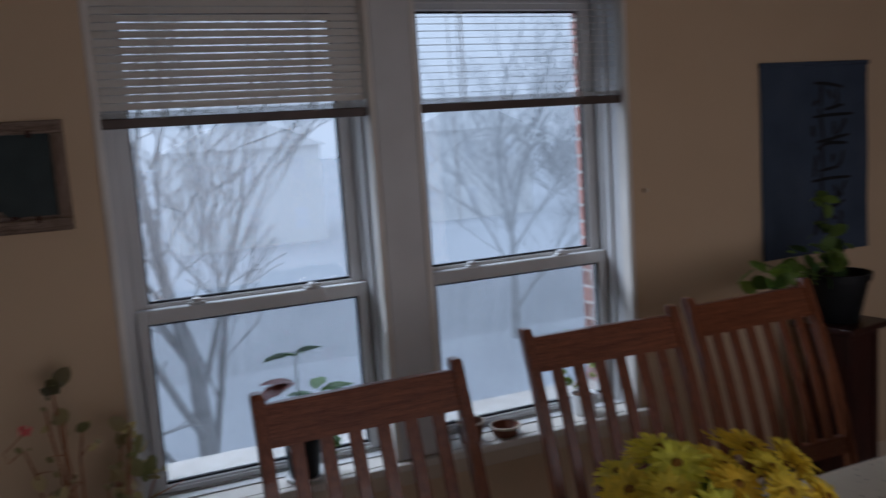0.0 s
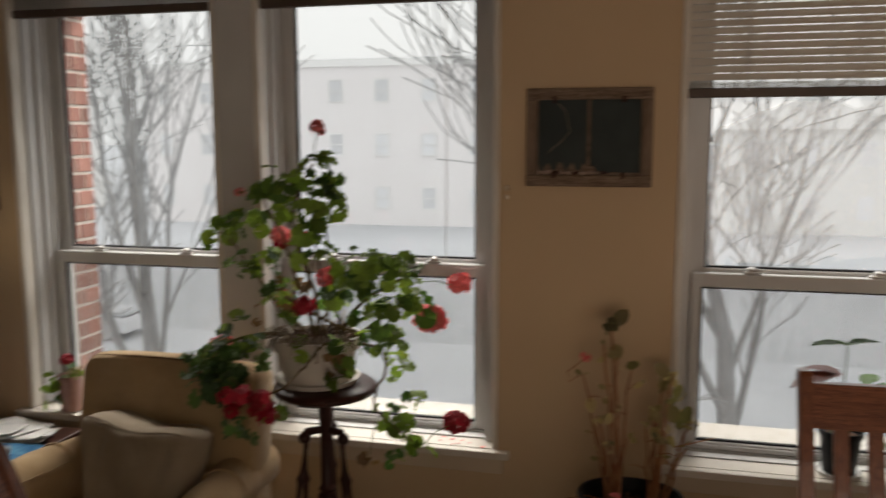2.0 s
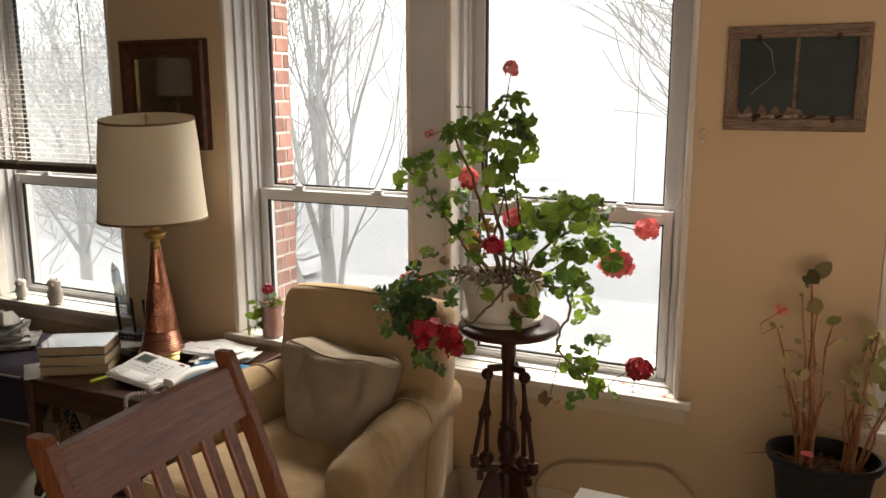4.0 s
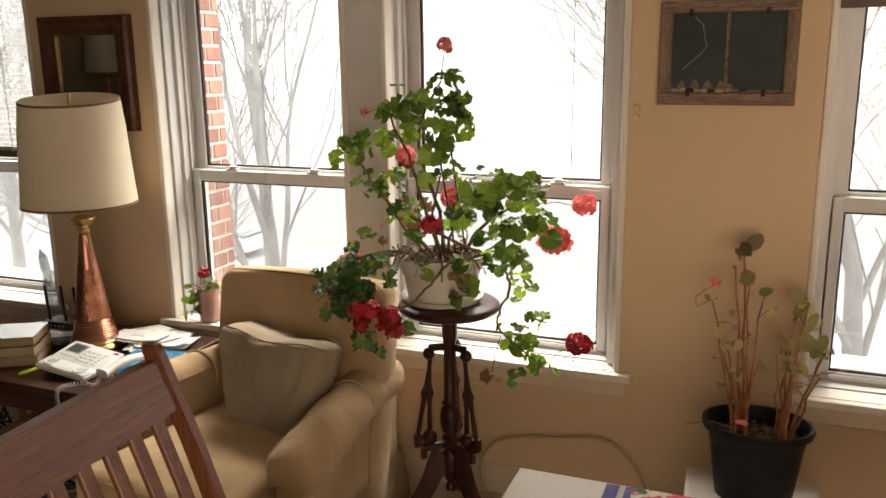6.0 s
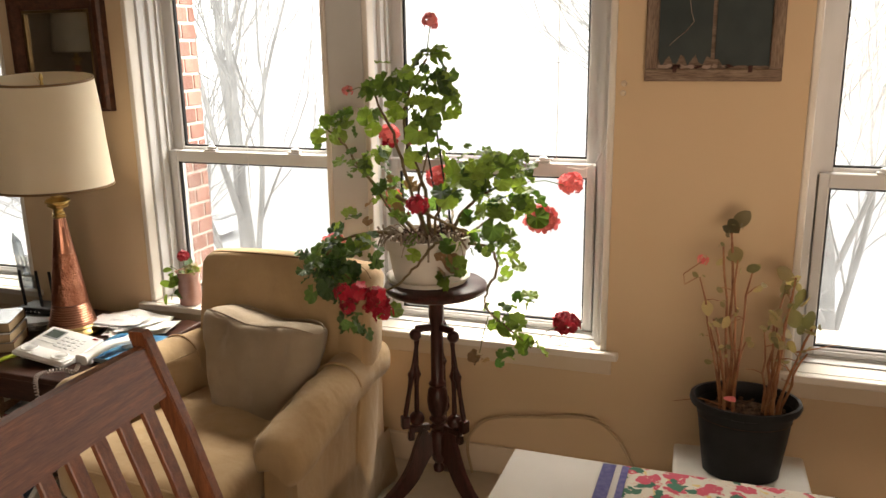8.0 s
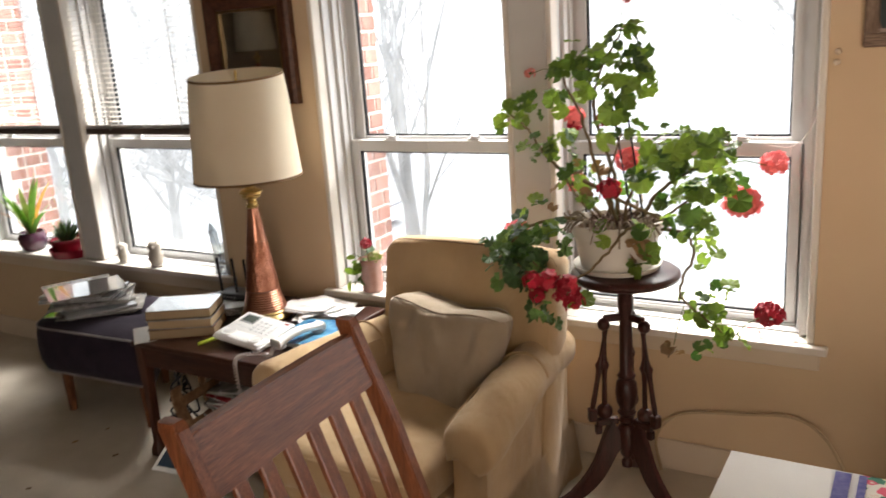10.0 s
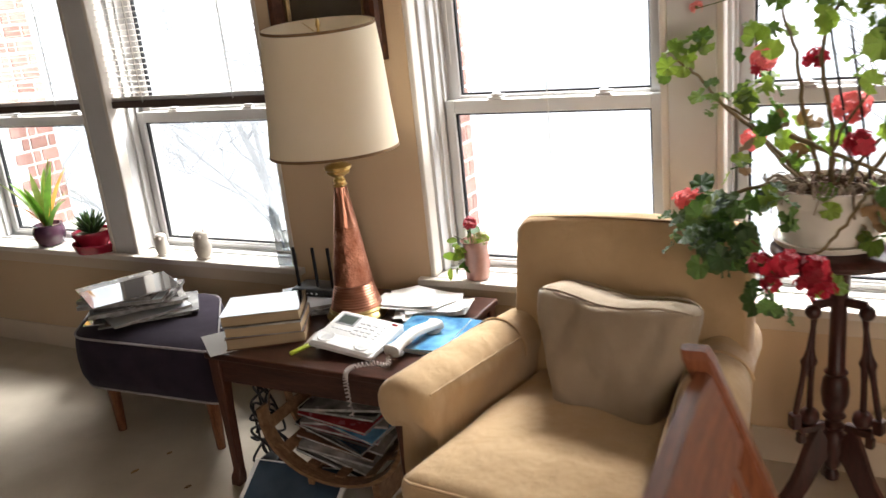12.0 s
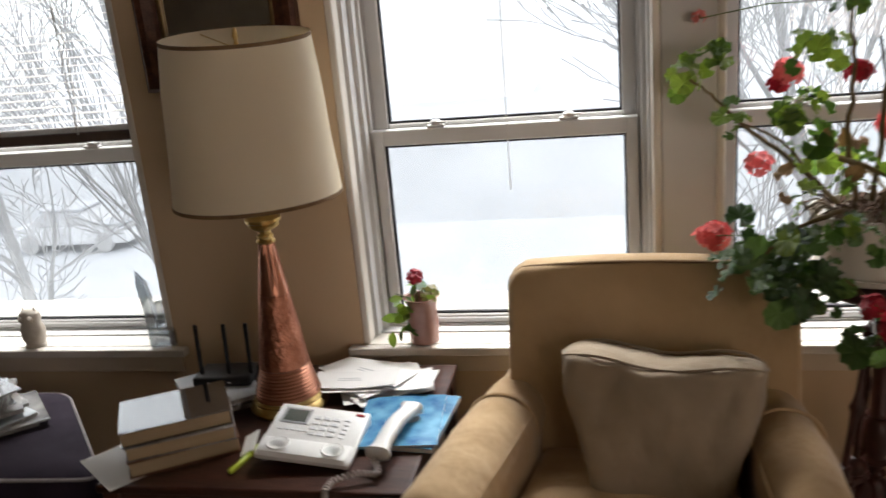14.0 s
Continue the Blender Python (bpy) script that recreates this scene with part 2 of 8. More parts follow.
M["basket"] = wood("bent_wood", (0.13, 0.07, 0.035), (0.26, 0.15, 0.08), (1, 10, 10), 0.5)
M["potwhite"] = surface("cream_glazed_pot", (0.50, 0.47, 0.415), (0.60, 0.565, 0.50), 5, 0.35, 60, 0.1, spread=0.0)
M["potblack"] = surface("black_plastic_pot", (0.006, 0.0065, 0.008), (0.012, 0.013, 0.015), 12, 0.5, 90, 0.1, spread=0.0)
M["soil"] = surface("dry_brown_soil", (0.045, 0.025, 0.015), (0.14, 0.085, 0.055), 60, 0.95, 90, 1.0, spread=0.0, depth=0.01)
M["terracotta"] = surface("terracotta", (0.15, 0.065, 0.04), (0.24, 0.105, 0.062), 12, 0.8, 120, 0.3)
M["palecover"] = surface("pale_glossy_cover", (0.42, 0.50, 0.54), (0.66, 0.66, 0.68), 8, 0.2, 60, 0.05, spread=0.3)
M["rosecover"] = surface("rose_glossy_cover", (0.16, 0.05, 0.06), (0.44, 0.20, 0.20), 12, 0.25, 60, 0.05, spread=0.2)
M["plumglaze"] = surface("plum_glazed_pot", (0.030, 0.014, 0.028), (0.085, 0.030, 0.050), 9, 0.2, 60, 0.05)
M["strapleaf"] = leafy("green_strap_leaf", (0.06, 0.14, 0.02), (0.13, 0.27, 0.04), 0.45, 0.4)
M["orangeleaf"] = leafy("orange_strap_leaf", (0.42, 0.16, 0.03), (0.58, 0.28, 0.07), 0.5, 0.35)
M["dullpaper"] = surface("dull_paper_edge", (0.18, 0.17, 0.165), (0.42, 0.41, 0.39), 30, 0.8, 90, 0.1, spread=0.3)
M["redglaze"] = surface("red_glazed_pot", (0.26, 0.012, 0.03), (0.36, 0.02, 0.045), 8, 0.22, 60, 0.05)
M["stool"] = surface("white_painted_stool", (0.46, 0.44, 0.40), (0.62, 0.60, 0.55), 6, 0.45, 80, 0.2, spread=0.0)
M["geranium"] = leafy("geranium_leaf", (0.032, 0.078, 0.018), (0.17, 0.255, 0.05), 0.45, 0.45, (1.8, 1.8, 0.9))
M["dryleaf"] = leafy("withered_leaf", (0.15, 0.085, 0.04), (0.25, 0.15, 0.07), 0.7, 0.12)
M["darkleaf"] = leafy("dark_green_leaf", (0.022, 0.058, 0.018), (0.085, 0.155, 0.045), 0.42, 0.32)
M["limeleaf"] = leafy("yellow_green_leaf", (0.12, 0.17, 0.04), (0.26, 0.31, 0.08), 0.5, 0.4)
M["burgundy"] = leafy("burgundy_leaf", (0.055, 0.014, 0.015), (0.14, 0.035, 0.032), 0.45, 0.25)
M["brownleaf"] = leafy("dark_brown_leaf", (0.05, 0.05, 0.025), (0.12, 0.10, 0.05), 0.5, 0.25)
M["palegreen"] = leafy("pale_dry_leaf", (0.16, 0.15, 0.075), (0.36, 0.29, 0.17), 0.6, 0.4)
M["coral"] = leafy("coral_petal", (0.62, 0.10, 0.10), (0.78, 0.21, 0.20), 0.6, 0.35, (1.25, 1.1, 1.15))
M["pink"] = leafy("salmon_pink_petal", (0.62, 0.16, 0.16), (0.76, 0.28, 0.27), 0.6, 0.35, (1.25, 1.1, 1.15))
M["red"] = leafy("deep_red_petal", (0.23, 0.004, 0.014), (0.40, 0.009, 0.027), 0.55, 0.25, (1.25, 1.1, 1.15))
M["yellow"] = leafy("yellow_petal", (0.837, 0.594, 0.027), (0.850, 0.806, 0.091), 0.6, 0.25)
M["goldheart"] = surface("orange_brown_heart", (0.22, 0.10, 0.015), (0.40, 0.22, 0.03), 90, 0.9, 300, 0.8)
M["stem"] = surface("brown_green_stem", (0.10, 0.075, 0.035), (0.18, 0.13, 0.065), 30, 0.8, 120, 0.4)
M["drystalk"] = surface("dry_grey_stalk", (0.15, 0.115, 0.085), (0.33, 0.27, 0.21), 40, 0.85, 160, 0.5)
M["redstem"] = surface("rusty_cane", (0.20, 0.075, 0.035), (0.40, 0.20, 0.095), 25, 0.6, 120, 0.4)
M["greenstem"] = surface("green_stem", (0.07, 0.11, 0.03), (0.13, 0.17, 0.05), 30, 0.7)
M["frame_grey"] = wood("weathered_grey_wood", (0.13, 0.09, 0.065), (0.27, 0.20, 0.15), (1, 9, 9), 0.8)
M["frame_brown"] = wood("dark_brown_frame", (0.05, 0.018, 0.010), (0.12, 0.05, 0.028), (9, 9, 9), 0.4)
M["frame_stile"] = wood("weathered_grey_wood_upright", (0.13, 0.09, 0.065), (0.27, 0.20, 0.15), (9, 9, 1), 0.8)
M["gilt"] = surface("dull_gilt", (0.15, 0.10, 0.045), (0.22, 0.155, 0.075), 30, 0.4, 80, 0.2, metal=0.9, spread=0.0)
M["chrome"] = surface("dull_chrome", (0.5, 0.5, 0.5), (0.62, 0.62, 0.62), 9, 0.25, 80, 0.05, metal=1.0, spread=0.0)
M["keycap"] = surface("pale_grey_keycap", (0.58, 0.59, 0.60), (0.63, 0.64, 0.65), 20, 0.45)
M["lime"] = surface("yellow_green_plastic", (0.35, 0.42, 0.04), (0.42, 0.50, 0.06), 12, 0.35)
M["slate"] = surface("dark_teal_slate", (0.026, 0.036, 0.037), (0.045, 0.057, 0.057), 7, 0.75, 60, 0.2, spread=0.05)
M["chip"] = surface("flaked_paint", (0.26, 0.19, 0.15), (0.40, 0.31, 0.26), 25, 0.8)
M["darkchip"] = surface("dark_rust", (0.03, 0.012, 0.01), (0.06, 0.025, 0.02), 25, 0.8)
M["tapestry"] = surface("indigo_cotton", (0.040, 0.055, 0.085), (0.06, 0.078, 0.115), 5, 0.95, 420, 0.5, spread=0.0)
M["ink"] = surface("black_dye", (0.010, 0.011, 0.014), (0.02, 0.021, 0.025), 9, 0.9)
M["vase"] = surface("rose_brown_glass", (0.26, 0.13, 0.10), (0.42, 0.24, 0.20), 9, 0.15, 60, 0.1)
M["crystal"] = clear_glass("crystal_glass", 0.95, (0.70, 0.73, 0.75))
M["stone"] = surface("grey_stone_figure", (0.36, 0.32, 0.27), (0.48, 0.44, 0.38), 25, 0.75, 140, 0.4)
M["phonecord"] = surface("grey_pink_cord", (0.36, 0.31, 0.29), (0.46, 0.41, 0.39), 30, 0.7)
M["beigecable"] = surface("beige_cable", (0.42, 0.32, 0.20), (0.48, 0.37, 0.24), 20, 0.6)
# fog is put into the bark colours, less of it on two near trees
M["nearbark"] = surface("lightly_hazed_bark", (0.30, 0.295, 0.29), (0.46, 0.455, 0.45), 1.6, 0.9, 30, 0.5, spread=0.1)
M["bark"] = surface("hazed_bark", (0.48, 0.475, 0.47), (0.66, 0.655, 0.65), 1.6, 0.9, 30, 0.5, spread=0.1)
M["snow"] = surface("trodden_snow", (0.50, 0.51, 0.525), (0.62, 0.625, 0.64), 0.05, 0.9, 3, 0.3, spread=0.0)
M["street"] = surface("slushy_street", (0.60, 0.61, 0.63), (0.68, 0.69, 0.71), 0.2, 0.7, 4, 0.3, spread=0.0)
# facades and panes painted almost white in place of fog before them
M["palebrick"] = surface("hazed_rosy_facade", (0.90, 0.865, 0.855), (0.93, 0.90, 0.89), 0.4, 0.9, 8, 0.3, spread=0.05)
M["palesiding"] = surface("hazed_siding", (0.89, 0.88, 0.86), (0.92, 0.91, 0.89), 0.4, 0.9, 8, 0.3, spread=0.15)
M["farpane"] = surface("hazed_far_pane", (0.82, 0.82, 0.83), (0.87, 0.87, 0.88), 1, 0.5)


def mirror_mat():
    m, n, l, p = nodes_of("mirror_silver")
    p.inputs["Metallic"].default_value, p.inputs["Roughness"].default_value = 1.0, 0.03
    l.new(ramp(n, l, noise_fac(n, l, 9, 4), [(0.3, (0.62, 0.63, 0.62)), (0.6, (0.74, 0.75, 0.74))]), p.inputs["Base Color"])
    return m


M["mirror"] = mirror_mat()


def cloth_mat():
    """White cotton with a printed field: cream, pink blossoms and green leaves."""
    m, n, l, p = nodes_of("printed_tablecloth")
    tc = n.new("ShaderNodeTexCoord")

    def blobs(scale, cut, seed):
        mp, v = n.new("ShaderNodeMapping"), n.new("ShaderNodeTexVoronoi")
        mp.inputs["Location"].default_value = (seed, seed * 1.7, 0.0)
        nz = n.new("ShaderNodeTexNoise")
        nz.inputs["Scale"].default_value = scale * 1.6
        l.new(tc.outputs["Object"], nz.inputs[0])
        v.inputs["Scale"].default_value = scale
        v.inputs["Randomness"].default_value = 0.8
        l.new(mixed(n, l, 0.06, tc.outputs["Object"], nz.outputs[1]), mp.inputs[0])
        l.new(mp.outputs[0], v.inputs["Vector"])
        r = ramp(n, l, v.outputs["Distance"], [(cut, (1, 1, 1)), (cut + 0.02, (0, 0, 0))])
        return r

    base = mixed(n, l, 1.0, (0.74, 0.71, 0.64), ramp(n, l, noise_fac(n, l, 40, 3), [(0.3, (0.93, 0.93, 0.93)), (0.7, (1, 1, 1))]), "MULTIPLY")
    c = mixed(n, l, blobs(24, 0.2, 7.0), base, (0.72, 0.58, 0.28))
    c = mixed(n, l, blobs(17, 0.40, 0.0), c, (0.62, 0.10, 0.16))
    c = mixed(n, l, blobs(44, 0.25, 2.0), c, (0.70, 0.55, 0.48))
    c = mixed(n, l, blobs(21, 0.30, 3.0), c, (0.05, 0.17, 0.12))
    l.new(c, p.inputs["Base Color"])
    p.inputs["Roughness"].default_value = 0.9
    bump(n, l, p, noise_fac(n, l, 300, 2), 0.3, 0.001)
    return m


M["clothprint"] = cloth_mat()
M["cloth"] = surface("white_cotton_cloth", (0.70, 0.69, 0.67), (0.76, 0.75, 0.73), 5, 0.9, 400, 0.3, spread=0.0)
M["bluestripe"] = surface("blue_woven_stripe", (0.12, 0.12, 0.33), (0.20, 0.20, 0.42), 80, 0.9, 300, 0.3)


def dotted_mat():
    """Cream cotton with rows of small dark dots."""
    m, n, l, p = nodes_of("dotted_cloth")
    tc, v = n.new("ShaderNodeTexCoord"), n.new("ShaderNodeTexVoronoi")
    v.inputs["Scale"].default_value, v.inputs["Randomness"].default_value = 36, 0.12
    l.new(tc.outputs["Object"], v.inputs["Vector"])
    dots = ramp(n, l, v.outputs["Distance"], [(0.16, (1, 1, 1)), (0.2, (0, 0, 0))])
    l.new(mixed(n, l, dots, ramp(n, l, noise_fac(n, l, 6, 4), [(0.3, (0.66, 0.60, 0.48)), (0.7, (0.74, 0.68, 0.56))]), (0.10, 0.08, 0.08)), p.inputs["Base Color"])
    p.inputs["Roughness"].default_value = 0.9
    bump(n, l, p, noise_fac(n, l, 500, 2), 0.3, 0.001)
    return m


M["clothdots"] = dotted_mat()

# ---- mesh helpers ----
def thing(name, x, y, z, rz=0.0, label="", category="", group="", kind=""):
    ob = new(name)
    ob.empty_display_size = 0.05
    ob.matrix_world = pose(x, y, z, 0, 0, rz)
    return tagged(ob, label, category, group, kind)


def mesh_of(bm, mat, smooth=False, name="mesh"):
    me = bpy.data.meshes.new(name)
    bm.normal_update()
    bm.to_mesh(me)
    bm.free()
    me.materials.append(mat)
    if smooth:
        me.polygons.foreach_set("use_smooth", [True] * len(me.polygons))
        me.set_sharp_from_angle(angle=radians(42))
    return me


def part(name, bm, mat, parent=None, label="", smooth=False):
    ob = new(name, mesh_of(bm, mat, smooth, name))
    ob.parent = parent
    return tagged(ob, label)


def copy_part(ob, m, parent=None):
    o = ob.copy()
    scene.collection.objects.link(o)
    o.parent = parent or ob.parent
    o.matrix_parent_inverse = Matrix()
    o.matrix_basis = m
    return o


def box(bm, x0, x1, y0, y1, z0, z1, bevel=0.0, seg=1, m=None):
    r = bmesh.ops.create_cube(bm, size=1.0, matrix=Matrix.Translation(((x0 + x1) / 2, (y0 + y1) / 2, (z0 + z1) / 2)) @ Matrix.Diagonal((x1 - x0, y1 - y0, z1 - z0, 1)))
    vs = r["verts"]
    if bevel:
        es = list({e for v in vs for e in v.link_edges})
        out = bmesh.ops.bevel(bm, geom=es, offset=bevel, segments=seg, profile=0.5, affect="EDGES")
        vs = list({v for f in out["faces"] for v in f.verts} | {v for v in vs if v.is_valid})
    if m is not None:
        bmesh.ops.transform(bm, matrix=m, verts=vs)
    return vs


def boxed(*a, **k):
    bm = bmesh.new()
    box(bm, *a, **k)
    return bm


def lathe(bm, profile, seg=24, m=None, squash=1.0, close=True):
    """Turns (radius, height) pairs round the z axis."""
    rings = []
    for r, z in profile:
        rings.append([bm.verts.new((r * math.cos(2 * math.pi * i / seg), r * squash * math.sin(2 * math.pi * i / seg), z)) for i in range(seg)])
    for a, b in zip(rings, rings[1:]):
        for i in range(seg):
            bm.faces.new((a[i], a[(i + 1) % seg], b[(i + 1) % seg], b[i]))
    if close:
        bm.faces.new(rings[0][::-1])
        bm.faces.new(rings[-1])
    vs = [v for r in rings for v in r]
    if m is not None:
        bmesh.ops.transform(bm, matrix=m, verts=vs)
    return vs


def lathed(profile, seg=24, m=None, squash=1.0, close=True):
    bm = bmesh.new()
    lathe(bm, profile, seg, m, squash, close)
    return bm


def tube(bm, pts, radii, seg=6, cap=True):
    """A round rod through the points."""
    pts = [Vector(p) for p in pts]
    if not isinstance(radii, (list, tuple)):
        radii = [radii] * len(pts)
    rings, ref = [], None
    for i, (p, r) in enumerate(zip(pts, radii)):
        d = (pts[min(i + 1, len(pts) - 1)] - pts[max(i - 1, 0)]).normalized()
        if ref is None:
            ref = Vector((1, 0, 0)) if abs(d.x) < 0.9 else Vector((0, 1, 0))
        u = (ref - d * ref.dot(d)).normalized()
        w = d.cross(u)
        ref = u
        rings.append([bm.verts.new(p + r * (math.cos(2 * math.pi * k / seg) * u + math.sin(2 * math.pi * k / seg) * w)) for k in range(seg)])
    for a, b in zip(rings, rings[1:]):
        for k in range(seg):
            bm.faces.new((a[k], a[(k + 1) % seg], b[(k + 1) % seg], b[k]))
    if cap:
        bm.faces.new(rings[0][::-1])
        bm.faces.new(rings[-1])


def tubed(pts, radii, seg=6):
    bm = bmesh.new()
    tube(bm, pts, radii, seg)
    return bm


def curve_pts(pts, n=8):
    """Smooth points through the given ones (Catmull-Rom)."""
    p = [Vector(q) for q in pts]
    p = [2 * p[0] - p[1]] + p + [2 * p[-1] - p[-2]]
    out = []
    for a, b, c, d in zip(p, p[1:], p[2:], p[3:]):
        for k in range(n):
            t = k / n
            out.append(0.5 * (2 * b + (c - a) * t + (2 * a - 5 * b + 4 * c - d) * t * t + (3 * b - a - 3 * c + d) * t ** 3))
    return out + [p[-2]]


def extrude_outline(bm, pts, y0, y1, bevel=0.0, seg=2):
    """A closed (x, z) outline pushed from y0 to y1, with rounded rims."""
    a = [bm.verts.new((x, y0, z)) for x, z in pts]
    b = [bm.verts.new((x, y1, z)) for x, z in pts]
    n = len(pts)
    f1, f2 = bm.faces.new(a), bm.faces.new(b[::-1])
    for i in range(n):
        bm.faces.new((a[(i + 1) % n], a[i], b[i], b[(i + 1) % n]))
    if bevel:
        es = list(f1.edges) + list(f2.edges)
        bmesh.ops.bevel(bm, geom=es, offset=bevel, segments=seg, profile=0.5, affect="EDGES")


def ruffle(bm, amount, scale, seed=0.0):
    for v in bm.verts:
        v.co += noise.noise_vector(v.co * scale + Vector((seed, seed, seed))) * amount


# ---- the room ----
WY = 2.66                      # inner face of the window wall
HEAD, SILL, CEIL = 2.18, 0.54, 2.46
XL, XR = -6.6, 3.9
PAIRS = {"a": (0.0, 0.87, 1.01, 1.885), "b": (-2.485, -1.60, -1.46, -0.572), "c": (-5.14, -4.17, -4.04, -3.11)}
spans = sorted((p[0], p[3]) for p in PAIRS.values())

bm = bmesh.new()
edges = [XL - 0.2] + [v for s in spans for v in s] + [XR + 0.2]
for a, b in zip(edges[::2], edges[1::2]):
    box(bm, a, b, WY, 2.92, SILL - 0.028, HEAD)
box(bm, edges[0], edges[-1], WY, 2.92, -0.2, SILL - 0.028)
box(bm, edges[0], edges[-1], WY, 2.92, HEAD, CEIL)
tagged(part("wall_north", bm, M["wall"]), "cream painted window wall with three pairs of windows", "wall", kind="structure")
for key, p in PAIRS.items():
    tagged(part("window_post", boxed(p[1], p[2], WY, 2.90, SILL, HEAD, 0.004, 2), M["vinyl"]), "white painted post between a pair of windows", "wall", kind="structure")

tagged(part("wall_east", boxed(XR, XR + 0.2, YB, WY, -0.2, CEIL), M["roomwall"]), "side wall painted darker to cut bounced light", "wall", kind="structure")
tagged(part("wall_west", boxed(XL - 0.2, XL, YB, WY, -0.2, CEIL), M["roomwall"]), "side wall painted darker to cut bounced light", "wall", kind="structure")
# unseen opening, added to hold the warm fill light
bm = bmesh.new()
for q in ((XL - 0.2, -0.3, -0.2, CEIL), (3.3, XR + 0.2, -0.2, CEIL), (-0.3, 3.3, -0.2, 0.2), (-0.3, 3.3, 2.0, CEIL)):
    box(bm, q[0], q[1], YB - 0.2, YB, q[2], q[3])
tagged(part("wall_south", bm, M["roomwall"]), "unseen back wall, painted darker, with an added light opening", "wall", kind="structure")
bm = bmesh.new()
bmesh.ops.create_grid(bm, x_segments=60, y_segments=40, size=0.5, matrix=Matrix.Translation(((XL + XR) / 2, (YB + WY) / 2, 0)) @ Matrix.Diagonal((XR - XL, WY - YB, 1, 1)))
tagged(part("floor", bm, M["carpet"]), "worn beige wall-to-wall carpet", "carpet", kind="structure")
tagged(part("floor_slab", boxed(XL - 0.2, XR + 0.2, YB - 0.2, WY, -0.2, -0.01), M["trim"]), "slab under the carpet", "floor", kind="structure")
tagged(part("ceiling", boxed(XL - 0.2, XR + 0.2, YB - 0.2, 2.92, CEIL, CEIL + 0.2), M["ceiling"]), "white painted ceiling", "ceiling", kind="structure")
tagged(part("baseboard", boxed(XL, XR, WY - 0.013, WY - 0.0005, 0, 0.115, 0.003), M["trim"]), "cream painted baseboard", "baseboard", kind="structure")


# ---- windows ----
def window_unit(number, x0, x1, dl=0.0, dr=0.0):
    """A double-hung window in its opening, made in world places; dl, dr: packing behind its two jambs."""
    w = thing("window_%d" % number, (x0 + x1) / 2, 2.80, SILL, 0, "white vinyl double-hung window with a black gasket", "window", "windows of the long wall", "structure")
    h, d = (x1 - x0) / 2, Matrix.Translation((-(x0 + x1) / 2, -2.80, -SILL))

    def add(name, bm, mat, label="", parent=w):
        bmesh.ops.transform(bm, matrix=d, verts=bm.verts)
        return part(name, bm, mat, parent, label)

    o0, o1 = x0, x1
    x0, x1 = x0 + dl, x1 - dr
    g0, g1 = x0 + 0.069, x1 - 0.069            # clear glass of the lower sash
    u0, u1 = x0 + 0.078, x1 - 0.078            # clear glass of the upper sash
    e = 0.0006
    for s, a in ((1, x0 + e), (-1, x1 - e)):
        bm = bmesh.new()
        for k0, k1, y0, y1 in ((0, 0.012, 2.715, 2.90), (0.012, 0.026, 2.765, 2.90), (0.026, 0.036, 2.80, 2.812), (0.026, 0.036, 2.846, 2.90)):
            box(bm, *sorted((a + s * k0, a + s * k1)), y0, y1, SILL + 0.006, HEAD - e)
        add("jamb", bm, M["vinyl"])
        c = o0 + e if s > 0 else o1 - e
        if abs(a - c) > 0.002:
            add("jamb_packing", boxed(*sorted((c, a - s * 0.0003)), 2.7155, 2.90, SILL + 0.006, HEAD - e), M["vinyl"])
        add("casing_bead", boxed(*sorted((c, c + s * 0.022)), WY - 0.003, 2.7145, SILL + 0.001, HEAD - e, 0.006, 2), M["sill"], "white corner bead of the reveal")
    bm = bmesh.new()
    box(bm, x0 + 0.036, x1 - 0.036, 2.77, 2.90, HEAD - 0.03, HEAD - e)
    add("head", bm, M["vinyl"])
    bm = bmesh.new()
    box(bm, o0 + e, o1 - e, 2.745, 2.905, SILL + 0.0005, SILL + 0.0055)
    box(bm, x0 + 0.027, x1 - 0.027, 2.79, 2.90, SILL + 0.0055, SILL + 0.012)
    add("window_sill_track", bm, M["vinyl"])

    def sash(name, xa, xb, za, zb, ga, gb, za2, zb2, yf, yb):
        bm = bmesh.new()
        box(bm, xa, ga, yf, yb, za, zb, 0.003)
        box(bm, gb, xb, yf, yb, za, zb, 0.003)
        box(bm, ga - 0.002, gb + 0.002, yf + 0.001, yb - 0.001, za, za2, 0.003)
        box(bm, ga - 0.002, gb + 0.002, yf + 0.001, yb - 0.001, zb2, zb, 0.003)
        s = add(name, bm, M["vinyl"])
        gm = bmesh.new()
        yc = (yf + yb) / 2
        t = 0.0065
        for q in ((ga, ga + t, za2, zb2), (gb - t, gb, za2, zb2), (ga + t, gb - t, za2, za2 + t), (ga + t, gb - t, zb2 - t, zb2)):
            box(gm, q[0], q[1], yc - 0.008, yc + 0.008, q[2], q[3])
        add("gasket", gm, M["gasket"], "thin black gasket", s)
        p = add("pane", boxed(ga + t, gb - t, yc - 0.002, yc + 0.002, za2 + t, zb2 - t), M["glass"], "clear glass", s)
        p.visible_shadow = False
        return s

    low = sash("lower_sash", x0 + 0.028, x1 - 0.028, SILL + 0.013, 1.165, g0, g1, 0.578, 1.118, 2.800, 2.838)
    bm = bmesh.new()
    box(bm, g0, g1, 2.793, 2.7995, SILL + 0.014, SILL + 0.030, 0.002)
    add("lift_rail", bm, M["vinyl"], "", low)
    for q in (0.27, 0.73):
        bm = bmesh.new()
        c = x0 + q * (x1 - x0)
        box(bm, c - 0.027, c + 0.027, 2.806, 2.832, 1.1655, 1.173, 0.002)
